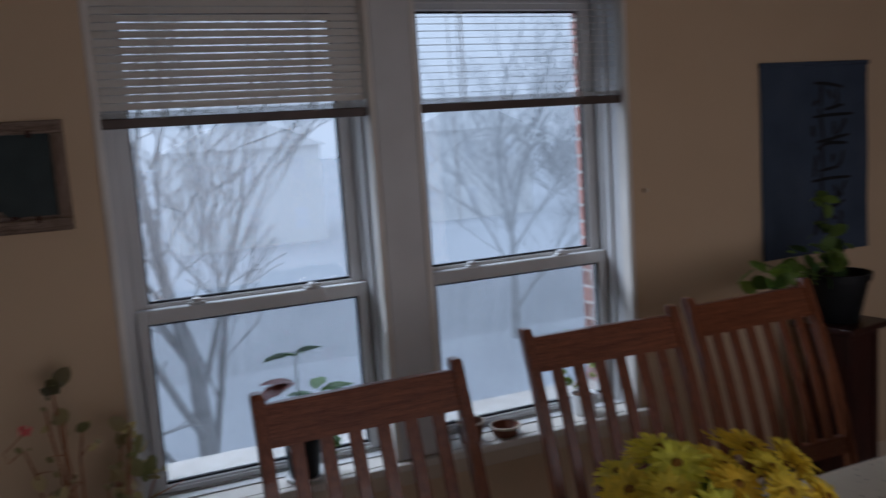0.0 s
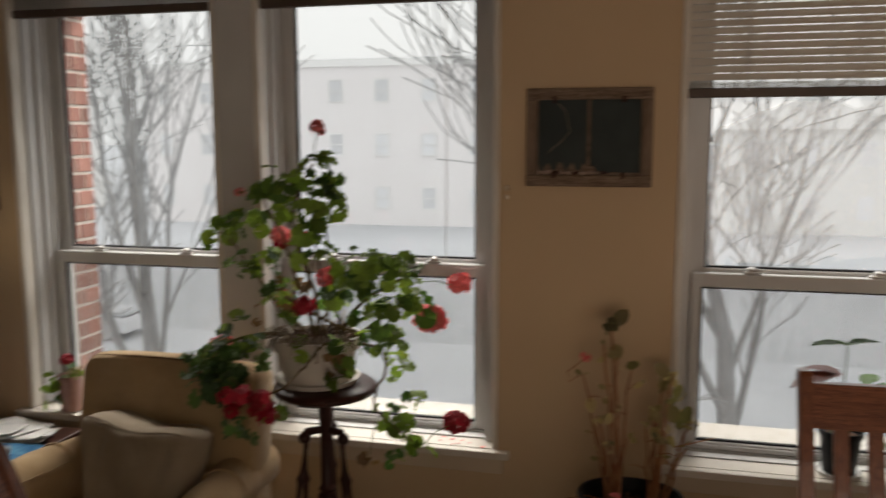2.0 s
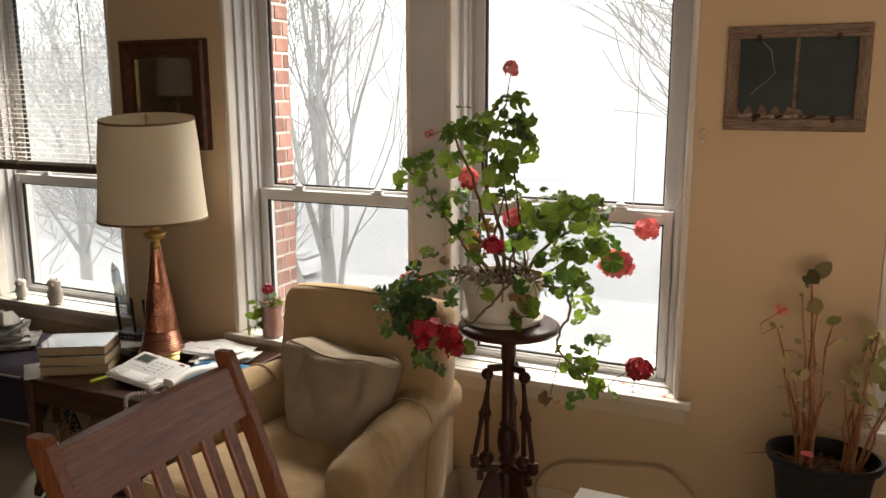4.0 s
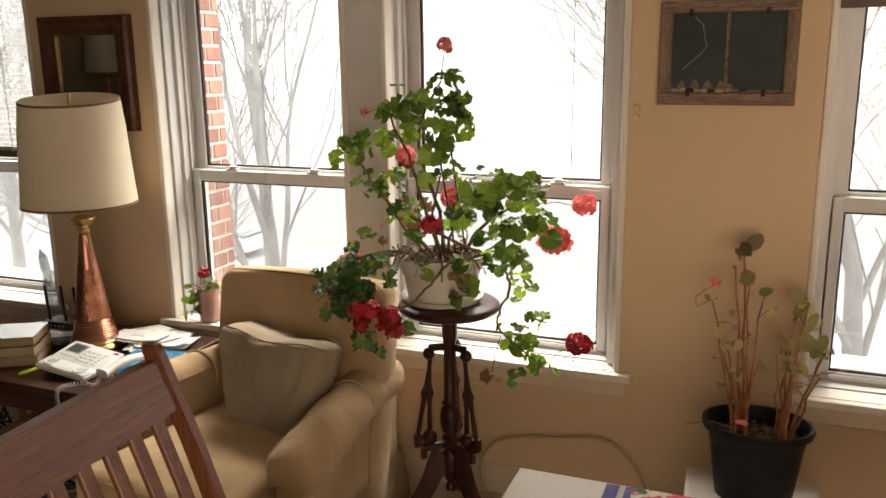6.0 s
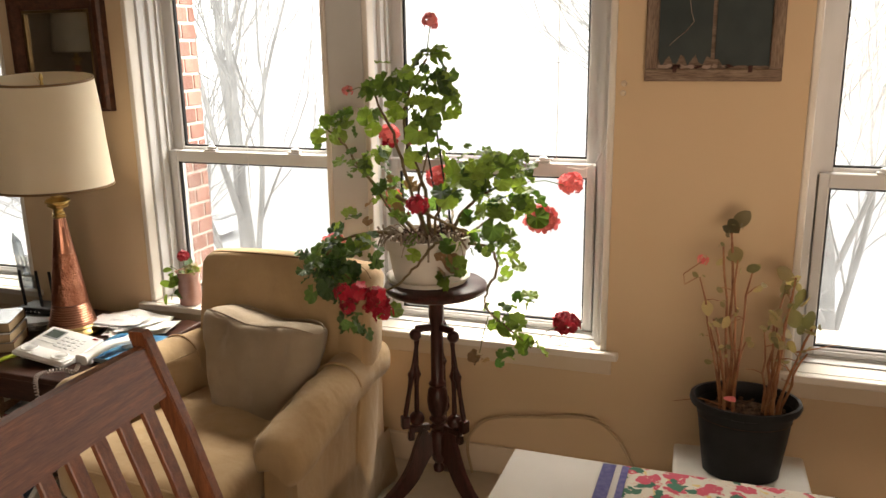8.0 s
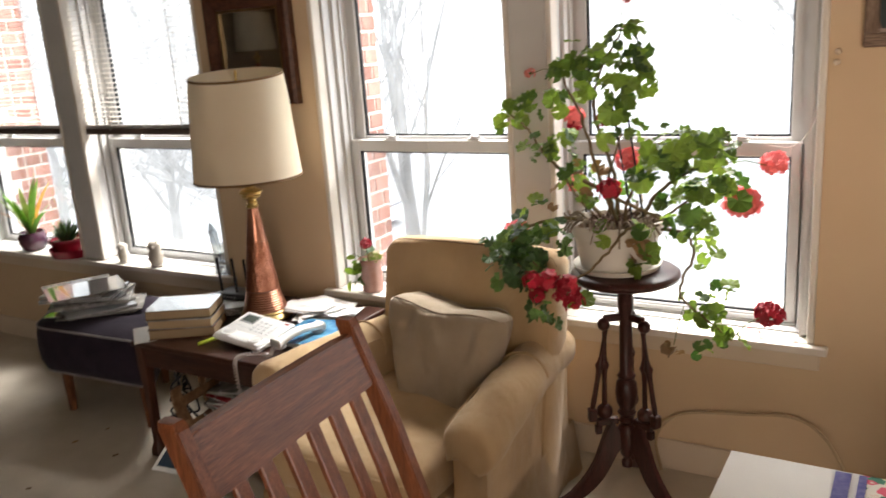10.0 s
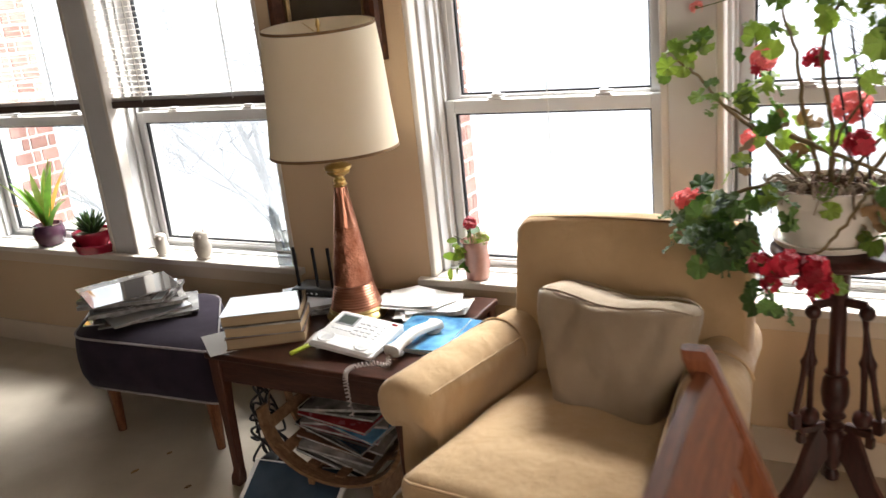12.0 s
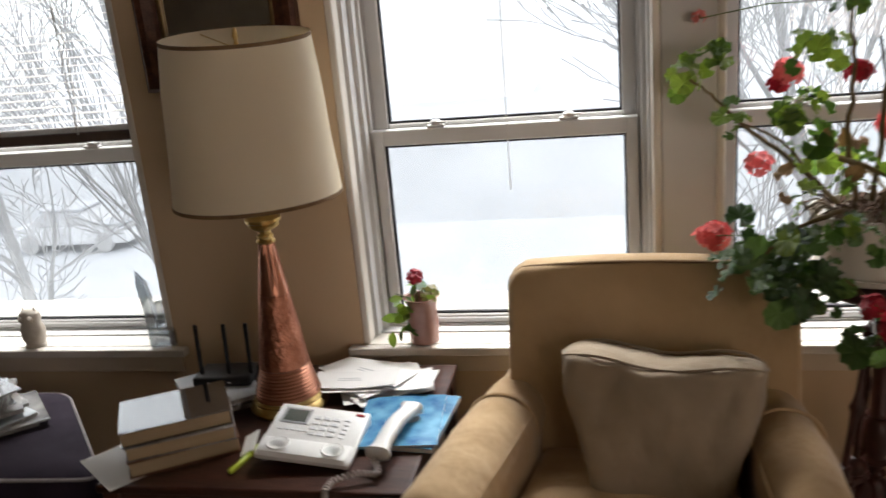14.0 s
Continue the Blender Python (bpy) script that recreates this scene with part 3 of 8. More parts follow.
        lathe(bm, [(0.016, 0), (0.016, 0.010), (0.010, 0.014)], 12, Matrix.Translation((c, 2.822, 1.173)))
        box(bm, c - 0.006, c + 0.036, 2.808, 2.818, 1.175, 1.183, 0.002)
        add("sash_lock", bm, M["vinyl"], "", low)
    sash("upper_sash", x0 + 0.037, x1 - 0.037, 1.132, HEAD - 0.031, u0, u1, 1.178, 2.108, 2.842, 2.878)
    mesh = add("insect_screen", boxed(x0 + 0.037, x1 - 0.037, 2.888, 2.8888, SILL + 0.02, 1.150), M["screen"], "fine grey insect screen")
    mesh.visible_shadow = False
    return w


number = 0
PACKING = {"a": (0.026, 0.0, 0.02, 0.008), "b": (0.02, 0.018, 0.0, 0.04), "c": (0.0, 0.0, 0.0, 0.012)}
for key in "cba":
    p = PAIRS[key]
    k = PACKING[key]
    for a, b, dl, dr in ((p[0], p[1], k[0], k[1]), (p[2], p[3], k[2], k[3])):
        number += 1
        window_unit(number, a, b, dl, dr)
    tagged(part("window_stool", boxed(p[0] - 0.042, p[3] + 0.042, 2.625, WY, SILL - 0.027, SILL - 0.0004, 0.005, 2), M["sill"]), "white painted window stool", "window sill", "window sills", "structure")
    bm = bmesh.new()
    for a, b in ((p[0], p[1]), (p[2], p[3])):
        box(bm, a + 0.0005, b - 0.0005, WY + 0.0005, 2.744, SILL - 0.027, SILL)
    box(bm, p[0] + 0.0005, p[3] - 0.0005, 2.745, 2.91, SILL - 0.027, SILL - 0.0005)
    tagged(part("window_sill", bm, M["sill"]), "white painted inner sill, dusty", "window sill", "window sills", "structure")
    tagged(part("window_apron", boxed(p[0] - 0.02, p[3] + 0.02, WY - 0.014, WY - 0.0005, SILL - 0.085, SILL - 0.0275, 0.003), M["trim"]), "cream painted apron below the sill", "trim", kind="structure")


# ---- blinds ----
def blind(x0, x1, bottom, tilt, shut_label, stack=0.045, pitch=0.0235):
    top = HEAD - 0.002
    b = thing("window_blind", (x0 + x1) / 2, 2.700, top, 0, shut_label, "blind", "mini blinds")
    w = (x1 - x0) / 2 - 0.0135
    part("headrail", boxed(-w, w, -0.016, 0.011, -0.028, 0, 0.002), M["slat"], b)
    z0 = bottom - top
    part("bottom_rail", boxed(-w, w, -0.014, 0.014, z0 - 0.004, z0 + 0.026, 0.004, 2), M["rail"], b, "taupe bottom rail")
    bm = bmesh.new()
    pr = [(-0.0125, 0.0), (-0.006, 0.0010), (0.0, 0.0013), (0.006, 0.0010), (0.0125, 0.0)]
    a = [bm.verts.new((-w + 0.003, y, z)) for y, z in pr]
    c = [bm.verts.new((w - 0.003, y, z)) for y, z in pr]
    d = [bm.verts.new((-w + 0.003, y, z - 0.0004)) for y, z in pr]
    g = [bm.verts.new((w - 0.003, y, z - 0.0004)) for y, z in pr]
    for i in range(4):
        bm.faces.new((a[i], c[i], c[i + 1], a[i + 1]))
        bm.faces.new((d[i + 1], g[i + 1], g[i], d[i]))
    bm.faces.new((a[0], d[0], g[0], c[0]))
    bm.faces.new((a[4], c[4], g[4], d[4]))
    first = part("slat", bm, M["slat"], b)
    spots, z = [], z0 + 0.0285
    while z < z0 + stack:
        spots.append((z, 0.0))
        z += 0.0036
    z += pitch * 0.6
    while z < -0.036:
        spots.append((z, tilt))
        z += pitch
    first.matrix_basis = pose(0, 0, spots[0][0])
    for i, (z, t) in enumerate(spots[1:]):
        copy_part(first, pose(0, 0, z, t + 1.5 * math.sin(i * 2.7), 0, 0.05 * math.sin(i * 1.9)), b)
    for x in (-w * 0.56, w * 0.56):
        for y in (-0.0135, 0.0135):
            part("ladder_cord", tubed([(x, y, z0 + 0.02), (x, y, -0.02)], 0.0017, 5), M["cord"], b)
        part("lift_cord", tubed([(x + 0.006, -0.0155, z0 + 0.02), (x + 0.006, -0.0155, -0.02)], 0.0011, 5), M["cord"], b)
    return b


p = PAIRS["a"]
blind(p[0], p[1], 1.745, 61, "cream mini blind, half lowered with its slats nearly shut")
blind(p[2], p[3], 1.745, 4, "cream mini blind, half lowered with its slats open")
p = PAIRS["c"]
blind(p[0], p[1], 1.205, 6, "cream mini blind, lowered to the meeting rail, slats open")
blind(p[2], p[3], 1.205, 6, "cream mini blind, lowered to the meeting rail, slats open")
p = PAIRS["b"]
for q in ((p[0], p[1]), (p[2], p[3])):
    blind(q[0], q[1], 2.075, 0, "cream mini blind, pulled all the way up", stack=0.07)

# ---- dining chairs ----
def dining_chair(x, y, rz):
    """Slatted oak chair; it faces +y in its own frame, the back leans to -y."""
    c = thing("dining_chair", x, y, 0, rz, "brown oak slat-back dining chair at the table", "chair", "dining chairs")

    def lean(z):
        h = max(z - 0.45, 0)
        return -0.185 - 0.20 * h - 0.19 * h * h

    for s in (-1, 1):
        bm = bmesh.new()
        zs = [0, 0.45, 0.6, 0.75, 0.9, 1.074, 1.086]
        rings = []
        for z in zs:
            cy, w = lean(z), 0.0135 if z < 1.085 else 0.0105
            d = 0.0185 if z < 1.085 else 0.015
            rings.append([bm.verts.new((s * 0.219 + a * w, cy + b * d, z)) for a, b in ((-1, -1), (1, -1), (1, 1), (-1, 1))])
        for a, b in zip(rings, rings[1:]):
            for k in range(4):
                bm.faces.new((a[k], a[(k + 1) % 4], b[(k + 1) % 4], b[k]))
        bm.faces.new(rings[0][::-1])
        bm.faces.new(rings[-1])
        bmesh.ops.bevel(bm, geom=[e for e in bm.edges if abs((e.verts[0].co - e.verts[1].co).normalized().z) > 0.85], offset=0.003, segments=2, affect="EDGES")
        part("back_post", bm, M["chairwood"], c)
        bm = boxed(s * 0.214 - 0.018, s * 0.214 + 0.018, 0.165, 0.201, 0, 0.435, 0.004, 2)
        part("leg", bm, M["chairwood"], c)
        part("side_rail", boxed(s * 0.218 - 0.010, s * 0.218 + 0.010, -0.166, 0.165, 0.37, 0.43, 0.003), M["chairwood"], c)
        part("stretcher", boxed(s * 0.218 - 0.009, s * 0.218 + 0.009, -0.166, 0.165, 0.15, 0.185, 0.003), M["chairwood"], c)

    def rail(z0, z1, th, name):
        bm = bmesh.new()
        n, sec = 10, []
        for i in range(n + 1):
            u = -0.206 + 0.412 * i / n
            bow = -0.006 * (1 - (u / 0.206) ** 2)
            sec.append([bm.verts.new((u, lean(z) + bow + o, z)) for z, o in ((z0, -th), (z1, -th), (z1, th), (z0, th))])
        for a, b in zip(sec, sec[1:]):
            for k in range(4):
                bm.faces.new((a[k], b[k], b[(k + 1) % 4], a[(k + 1) % 4]))
        bm.faces.new(sec[0])
        bm.faces.new(sec[-1][::-1])
        bmesh.ops.bevel(bm, geom=[e for e in bm.edges if abs((e.verts[0].co - e.verts[1].co).normalized().x) > 0.9], offset=0.0035, segments=2, affect="EDGES")
        part(name, bm, M["railwood"], c)

    rail(0.966, 1.060, 0.010, "top_rail")
    rail(0.52, 0.575, 0.010, "lower_rail")
    for i in range(6):
        u = -0.155 + 0.31 * i / 5
        bm = bmesh.new()
        bow = -0.006 * (1 - (u / 0.206) ** 2)
        rings = [[bm.verts.new((u + q * 0.0145, lean(z) + bow + r * 0.0065, z)) for q, r in ((-1, -1), (1, -1), (1, 1), (-1, 1))] for z in (0.5752, 0.70, 0.84, 0.9658)]
        for a, b in zip(rings, rings[1:]):
            for k in range(4):
                bm.faces.new((a[k], a[(k + 1) % 4], b[(k + 1) % 4], b[k]))
        bm.faces.new(rings[0][::-1])
        bm.faces.new(rings[-1])
        bmesh.ops.bevel(bm, geom=[e for e in bm.edges if abs((e.verts[0].co - e.verts[1].co).normalized().z) > 0.85], offset=0.002, segments=1, affect="EDGES")
        part("back_slat", bm, M["chairwood"], c)
    part("front_rail", boxed(-0.196, 0.196, 0.172, 0.194, 0.37, 0.43, 0.003), M["railwood"], c)
    part("seat", boxed(-0.234, 0.234, -0.160, 0.212, 0.436, 0.462, 0.008, 3), M["railwood"], c, "solid oak seat")
    return c


chair = dining_chair(-0.808, 0.902, -87.0)
wide = Matrix.Diagonal((1.16, 1, 1, 1))
for x, y, rz in ((0.526, 1.545, 180), (1.321, 1.705, 178), (1.96, 1.755, 181), (-5.46, 2.298, 180)):
    copy_thing(chair, pose(x, y, 0, 0, 0, rz) @ wide)

# ---- dining table and cloth ----
TX0, TX1, TY0, TY1, TZ = -0.585, 2.40, 0.56, 1.49, 0.742
t = thing("dining_table", (TX0 + TX1) / 2, (TY0 + TY1) / 2, 0, 0, "long oak dining table under a printed cloth", "table")
hw, hd = (TX1 - TX0) / 2, (TY1 - TY0) / 2
part("tabletop", boxed(-hw, hw, -hd, hd, TZ - 0.028, TZ, 0.006, 2), M["railwood"], t)
for sx in (-1, 1):
    for sy in (-1, 1):
        part("leg", boxed(sx * (hw - 0.62) - 0.035, sx * (hw - 0.62) + 0.035, sy * (hd - 0.14) - 0.035, sy * (hd - 0.14) + 0.035, 0, TZ - 0.03, 0.005), M["chairwood"], t)
    part("apron", boxed(-hw + 0.66, hw - 0.66, sx * (hd - 0.14) - 0.012, sx * (hd - 0.14) + 0.012, TZ - 0.12, TZ - 0.03), M["railwood"], t)


def tablecloth():
    bm = bmesh.new()
    drop, r = 0.24, 0.012

    def prof(a0, a1, n):
        """Positions along one axis: the flat part, then the two hanging flaps."""
        flat = [a0 + (a1 - a0) * i / n for i in range(n + 1)]
        flap = [0.03, 0.07, 0.12, 0.18, drop]
        return [(a0, -d) for d in flap[::-1]] + [(v, 0) for v in flat] + [(a1, -d) for d in flap]

    xs, ys = prof(TX0 - 0.008, TX1 + 0.008, 90), prof(TY0 - 0.008, TY1 + 0.008, 26)
    grid = []
    for i, (x, dx) in enumerate(xs):
        row = []
        for j, (y, dy) in enumerate(ys):
            both = min(-dx, -dy)
            z = TZ + 0.004 + min(dx, dy) + 0.0
            ox = (0.035 * (-dx / drop) + 0.018 * math.sin(y * 17) * (-dx / drop)) * (-1 if x < 0.5 else 1)
            oy = (0.035 * (-dy / drop) + 0.018 * math.sin(x * 15) * (-dy / drop)) * (-1 if y < 1 else 1)
            if both > 0:
                ox *= 0.7
                oy *= 0.7
            row.append(bm.verts.new((x + ox, y + oy, z + 0.0012 * noise.noise(Vector((x * 5, y * 5, 0))))))
        grid.append(row)
    for i in range(len(xs) - 1):
        for j in range(len(ys) - 1):
            f = bm.faces.new((grid[i][j], grid[i + 1][j], grid[i + 1][j + 1], grid[i][j + 1]))
            x = (xs[i][0] + xs[i + 1][0]) / 2
            if xs[i][1] < 0 and x < 0:
                f.material_index = 0
            elif x < -0.345:
                f.material_index = 0
            elif x < 1.42:
                f.material_index = 1
            else:
                f.material_index = 2
    ob = part("tablecloth", bm, M["cloth"], None, smooth=True)
    ob.data.materials.append(M["clothprint"])
    ob.data.materials.append(M["clothdots"])
    return tagged(ob, "white cotton tablecloth with pink and green printed flowers", "tablecloth")


cloth = tablecloth()
for x0, x1 in ((-0.405, -0.378), (-0.366, -0.352)):
    bm = bmesh.new()
    prev = None
    ys = [TY0 + 0.002 + (TY1 - TY0 - 0.004) * i / 20 for i in range(21)] + [TY1 + 0.012, TY1 + 0.020]
    for i, y in enumerate(ys):
        z = TZ + 0.0075 if i < 21 else TZ + 0.0075 - 0.055 * (i - 20)
        cur = [bm.verts.new((x0, y, z)), bm.verts.new((x1, y, z))]
        if prev:
            bm.faces.new((prev[0], prev[1], cur[1], cur[0]))
        prev = cur
    part("stripe", bm, M["bluestripe"], cloth, "blue woven stripe")


# ---- armchair ----
def armchair(x, y, rz):
    """Slipcovered club chair; it faces -y in its own frame."""
    c = thing("armchair", x, y, 0, rz, "tan slipcovered club armchair by the window", "armchair")
    MIDX = -0.035

    def out(s, y):
        """How far the arms, which spread towards the front, stand out from their first place."""
        back = min(1.0, max(0.0, (y + 0.31) / 0.66))
        return MIDX + s * (0.024 - (0.118 if s < 0 else 0.078) * back)

    def sag(s, y):
        """The arm away from the lamp has sunk at its front."""
        return -0.045 * (1 - min(1.0, max(0.0, (y + 0.31) / 0.55))) if s > 0 else 0.0

    for s in (-1, 1):
        bm = bmesh.new()
        pts = [(0.285, 0.03), (0.285, 0.40), (0.284, 0.45)]
        for k in range(17):
            a = math.radians(190 - 252 * k / 16)
            pts.append((0.362 + 0.083 * math.cos(a), 0.492 + 0.080 * math.sin(a)))
        pts += [(0.401, 0.41), (0.405, 0.03)]
        pts = [(s * px, pz) for px, pz in pts]
        if s < 0:
            pts = pts[::-1]
        rings = []
        # the front two thirds wear a loose sleeve cover, a little fuller than the arm
        for yy, f in ((-0.325, 0.50), (-0.322, 0.78), (-0.312, 0.93), (-0.295, 1.02), (-0.26, 1.045), (-0.14, 1.045), (0.0, 1.045), (0.112, 1.04), (0.118, 1.0), (0.19, 0.99), (0.30, 0.985), (0.40, 0.97)):
            lift = 0.012 * math.sin((yy + 0.335) * 4)
            cx, cz = s * 0.362, 0.492
            ring = []
            for px, pz in pts:
                if pz > 0.42:
                    lean = 0.05 * (px - cx) * s if yy < 0.115 else 0.0
                    ring.append(bm.verts.new((cx + (px - cx) * f + out(s, yy), yy + lean, cz + (pz - cz) * f + lift + sag(s, yy))))
                else:
                    ring.append(bm.verts.new((cx + (px - cx) * min(1, f) + out(s, yy), max(yy, -0.274), pz)))
            rings.append(ring)
        n = len(pts)
        for a, b in zip(rings, rings[1:]):
            for k in range(n):
                bm.faces.new((a[k], b[k], b[(k + 1) % n], a[(k + 1) % n]))
        bm.faces.new(rings[0])
        bm.faces.new(rings[-1][::-1])
        bmesh.ops.recalc_face_normals(bm, faces=bm.faces)
        bmesh.ops.subdivide_edges(bm, edges=[e for e in bm.edges if e.calc_length() > 0.10], cuts=2, use_grid_fill=True)
        ruffle(bm, 0.009, 9, s)
        ruffle(bm, 0.003, 26, s + 4)
        part("arm", bm, M["tanfabric"], c, smooth=True)
        hem = []
        for k in range(19):
            a = math.radians(196 - 186 * k / 18)
            hem.append((out(s, 0.116) + s * (0.362 + 0.0875 * math.cos(a)), 0.116 + 0.05 * 0.085 * math.cos(a), 0.504 + 0.085 * math.sin(a) + sag(s, 0.116)))
        part("sleeve_hem", tubed(curve_pts(hem, 3), 0.0045, 6), M["tanfabric"], c)
        # welt along the inner edge of the sleeve cover
        part("arm_seam", tubed(curve_pts([(out(s, y) + s * x, y, z + sag(s, y)) for x, y, z in ((0.281, -0.29, 0.535), (0.279, -0.15, 0.540), (0.280, 0.0, 0.543), (0.282, 0.113, 0.545))], 6), 0.0026, 6), M["tanfabric"], c)
    # back
    bm = bmesh.new()
    outline = []
    W = 0.346
    for k in range(41):
        u = -1 + 2 * k / 40
        top = 0.862 + 0.016 * (1 - u * u)
        edge = max(0.0, abs(u) - 0.88) / 0.12
        outline.append((u * W, top - 0.034 * edge ** 2.2))
    outline = [(-W, 0.10)] + [(-W - 0.004, 0.5)] + outline + [(W + 0.004, 0.5), (W, 0.10)]
    outline = outline[::-1]
    layers = ((0.200, 0.965), (0.213, 0.99), (0.235, 1.0), (0.28, 0.985), (0.33, 0.95), (0.36, 0.90))
    rings = []
    for yy, f in layers:
        rings.append([bm.verts.new((0.006 + px * f, yy + (pz - 0.4) * 0.16 - 0.02 * (px / 0.36) ** 2 * (yy < 0.23), 0.45 + (pz - 0.45) * f)) for px, pz in outline])
    n = len(outline)
    for a, b in zip(rings, rings[1:]):
        for k in range(n):
            bm.faces.new((a[k], b[k], b[(k + 1) % n], a[(k + 1) % n]))
    bm.faces.new(rings[0])
    bm.faces.new(rings[-1][::-1])
    bmesh.ops.recalc_face_normals(bm, faces=bm.faces)
    part("backrest", bm, M["tanfabric"], c, smooth=True)
    pts = [(0.006 + px * 0.985, 0.211 + (pz * 0.985 - 0.4) * 0.16, 0.45 + (pz - 0.45) * 0.988) for px, pz in outline[2:-2]]
    part("back_piping", tubed(pts, 0.0045, 6), M["piping"], c, "dark brown piping")
    # base and seat cushion
    bm = boxed(-0.28, 0.28, -0.45, 0.30, 0.03, 0.262, 0.012, 2)
    for v in bm.verts:
        v.co.x = MIDX + v.co.x * (1.08 - 0.30 * (v.co.y + 0.45) / 0.75)
    part("base", bm, M["tanfabric"], c, smooth=True)
    bm = boxed(-0.285, 0.285, -0.485, 0.215, 0.263, 0.408, 0.045, 5)
    bmesh.ops.subdivide_edges(bm, edges=[e for e in bm.edges if e.calc_length() > 0.12], cuts=6, use_grid_fill=True)
    for v in bm.verts:
        if v.co.z > 0.38:
            v.co.z += 0.022 * max(0, 1 - (v.co.x / 0.30) ** 2) * max(0, 1 - ((v.co.y + 0.1) / 0.36) ** 2)
        v.co.x = MIDX + v.co.x * (1.08 - 0.26 * (v.co.y + 0.485) / 0.70)
    ruffle(bm, 0.010, 7, 3.3)
    ruffle(bm, 0.004, 17, 1.3)
    part("seat_cushion", bm, M["tanfabric"], c, smooth=True)
    part("cushion_piping", tubed([(-0.315, -0.470, 0.392), (-0.29, -0.482, 0.396), (-0.14, -0.488, 0.400), (0, -0.489, 0.401), (0.12, -0.488, 0.400), (0.22, -0.482, 0.396), (0.245, -0.470, 0.392)], 0.004, 6), M["tanfabric"], c)
    # skirt with corner pleats
    bm = bmesh.new()
    path = [(-0.375, 0.42), (-0.468, -0.325), (-0.335, -0.335), (-0.335, -0.462), (0.262, -0.462), (0.262, -0.335), (0.395, -0.325), (0.322, 0.42), (-0.375, 0.42)]
    top, bot = [], []
    for (ax, ay), (bx, by) in zip(path, path[1:]):
        for k in range(16):
            f = k / 16
            px, py = ax + (bx - ax) * f, ay + (by - ay) * f
            w = 1 + 0.012 * math.sin(k * 1.3) + (0.03 if k in (0, 15) else 0)
            top.append(bm.verts.new((px, py, 0.215)))
            bot.append(bm.verts.new((MIDX + (px - MIDX) * (1.03 * w), py * (1.02 * w), 0.012)))
    n = len(top)
    for k in range(n):
        bm.faces.new((top[k], bot[k], bot[(k + 1) % n], top[(k + 1) % n]))
    bmesh.ops.solidify(bm, geom=bm.faces[:], thickness=0.006)
    part("skirt", bm, M["tanfabric"], c, smooth=True)
    return c


AX, AY, AR = -1.68, 2.09, -4
armchair(AX, AY, AR)


def pillow(x, y, z, rx, ry, rz):
    p = thing("throw_pillow", x, y, z, 0, "faded khaki linen pillow slumped on the armchair", "pillow")
    p.matrix_world = pose(x, y, z, rx, ry, rz)
    bm = bmesh.new()
    n, w, h, d = 40, 0.230, 0.192, 0.100
    for side in (-1, 1):
        g = []
        for i in range(n + 1):
            row = []
            for j in range(n + 1):
                u, v = -1 + 2 * i / n, -1 + 2 * j / n
                pin = 1 - 0.03 * (1 - abs(u) ** 2.5) * abs(v) ** 3 - 0.15 * abs(u) ** 5 * abs(v) ** 3
                pin2 = 1 - 0.04 * (1 - abs(v) ** 2.5) * abs(u) ** 3
                # a boxed pillow: a flat gusset on top, thinner sides, a dented face
                fall = (1 - abs(v) ** 26) ** 0.5 if v > 0 else (1 - abs(v) ** 5) ** 0.42
                th = d * (1 - abs(u) ** 4.5) ** 0.42 * fall * (1 - 0.08 * max(0, v) ** 3)
                sag = 0.024 * math.exp(-((u - 0.05) / 0.5) ** 2) * max(0, v) ** 2
                fold = 0.009 * math.sin(u * 6 + v * 3) * (1 - u * u) * (1 - v * v)
                fold -= 0.020 * math.exp(-((u - 0.52 - 0.18 * v) / 0.13) ** 2 - ((v - 0.45) / 0.42) ** 2)
                fold -= 0.012 * math.exp(-((u + 0.62 - 0.25 * v) / 0.10) ** 2 - ((v - 0.55) / 0.35) ** 2)
                taper = 1 - (0.34 if u < 0 else 0.24) * max(0, 0.4 - v) * abs(u) ** 2
                row.append(bm.verts.new((u * w * pin2 * taper, side * (th + fold * (v < 0.97)), v * h * pin - sag)))
            g.append(row)
        for i in range(n):
            for j in range(n):
                q = (g[i][j], g[i + 1][j], g[i + 1][j + 1], g[i][j + 1])
                bm.faces.new(q if side < 0 else q[::-1])
    bmesh.ops.remove_doubles(bm, verts=bm.verts, dist=0.0005)
    ruffle(bm, 0.008, 9, 5)
    ruffle(bm, 0.004, 22, 2)
    part("cover", bm, M["pillow"], p, smooth=True)
    for y in (-0.077, 0.077):
        edge = []
        for k in range(49):
            f = -0.97 + 1.94 * k / 48
            edge.append((f * w * 0.985, y * (1 - abs(f) ** 4.5) ** 0.42, h * (1 - 0.03 * (1 - abs(f) ** 2.5) - 0.15 * abs(f) ** 5) * 0.982 - 0.024 * math.exp(-((f - 0.05) / 0.5) ** 2)))
        part("seam", tubed(edge, 0.0038, 5), M["pillow"], p)


pillow(-1.645, 2.165, 0.538, -9, 2, -8)

# ---- end table with its lower things ----
EX0, EX1, EY0, EY1, EZ = -2.945, -2.19, 1.93, 2.60, 0.50
t = thing("end_table", (EX0 + EX1) / 2, (EY0 + EY1) / 2, 0, 0, "dark walnut end table crowded with papers", "table")
hw, hd = (EX1 - EX0) / 2, (EY1 - EY0) / 2
part("tabletop", boxed(-hw, hw, -hd, hd, EZ - 0.022, EZ, 0.005, 2), M["tablewood"], t)
for sy in (-1, 1):
    part("apron", boxed(-hw + 0.05, hw - 0.05, sy * (hd - 0.028) - 0.009, sy * (hd - 0.028) + 0.009, EZ - 0.105, EZ - 0.0225), M["tablewood"], t)
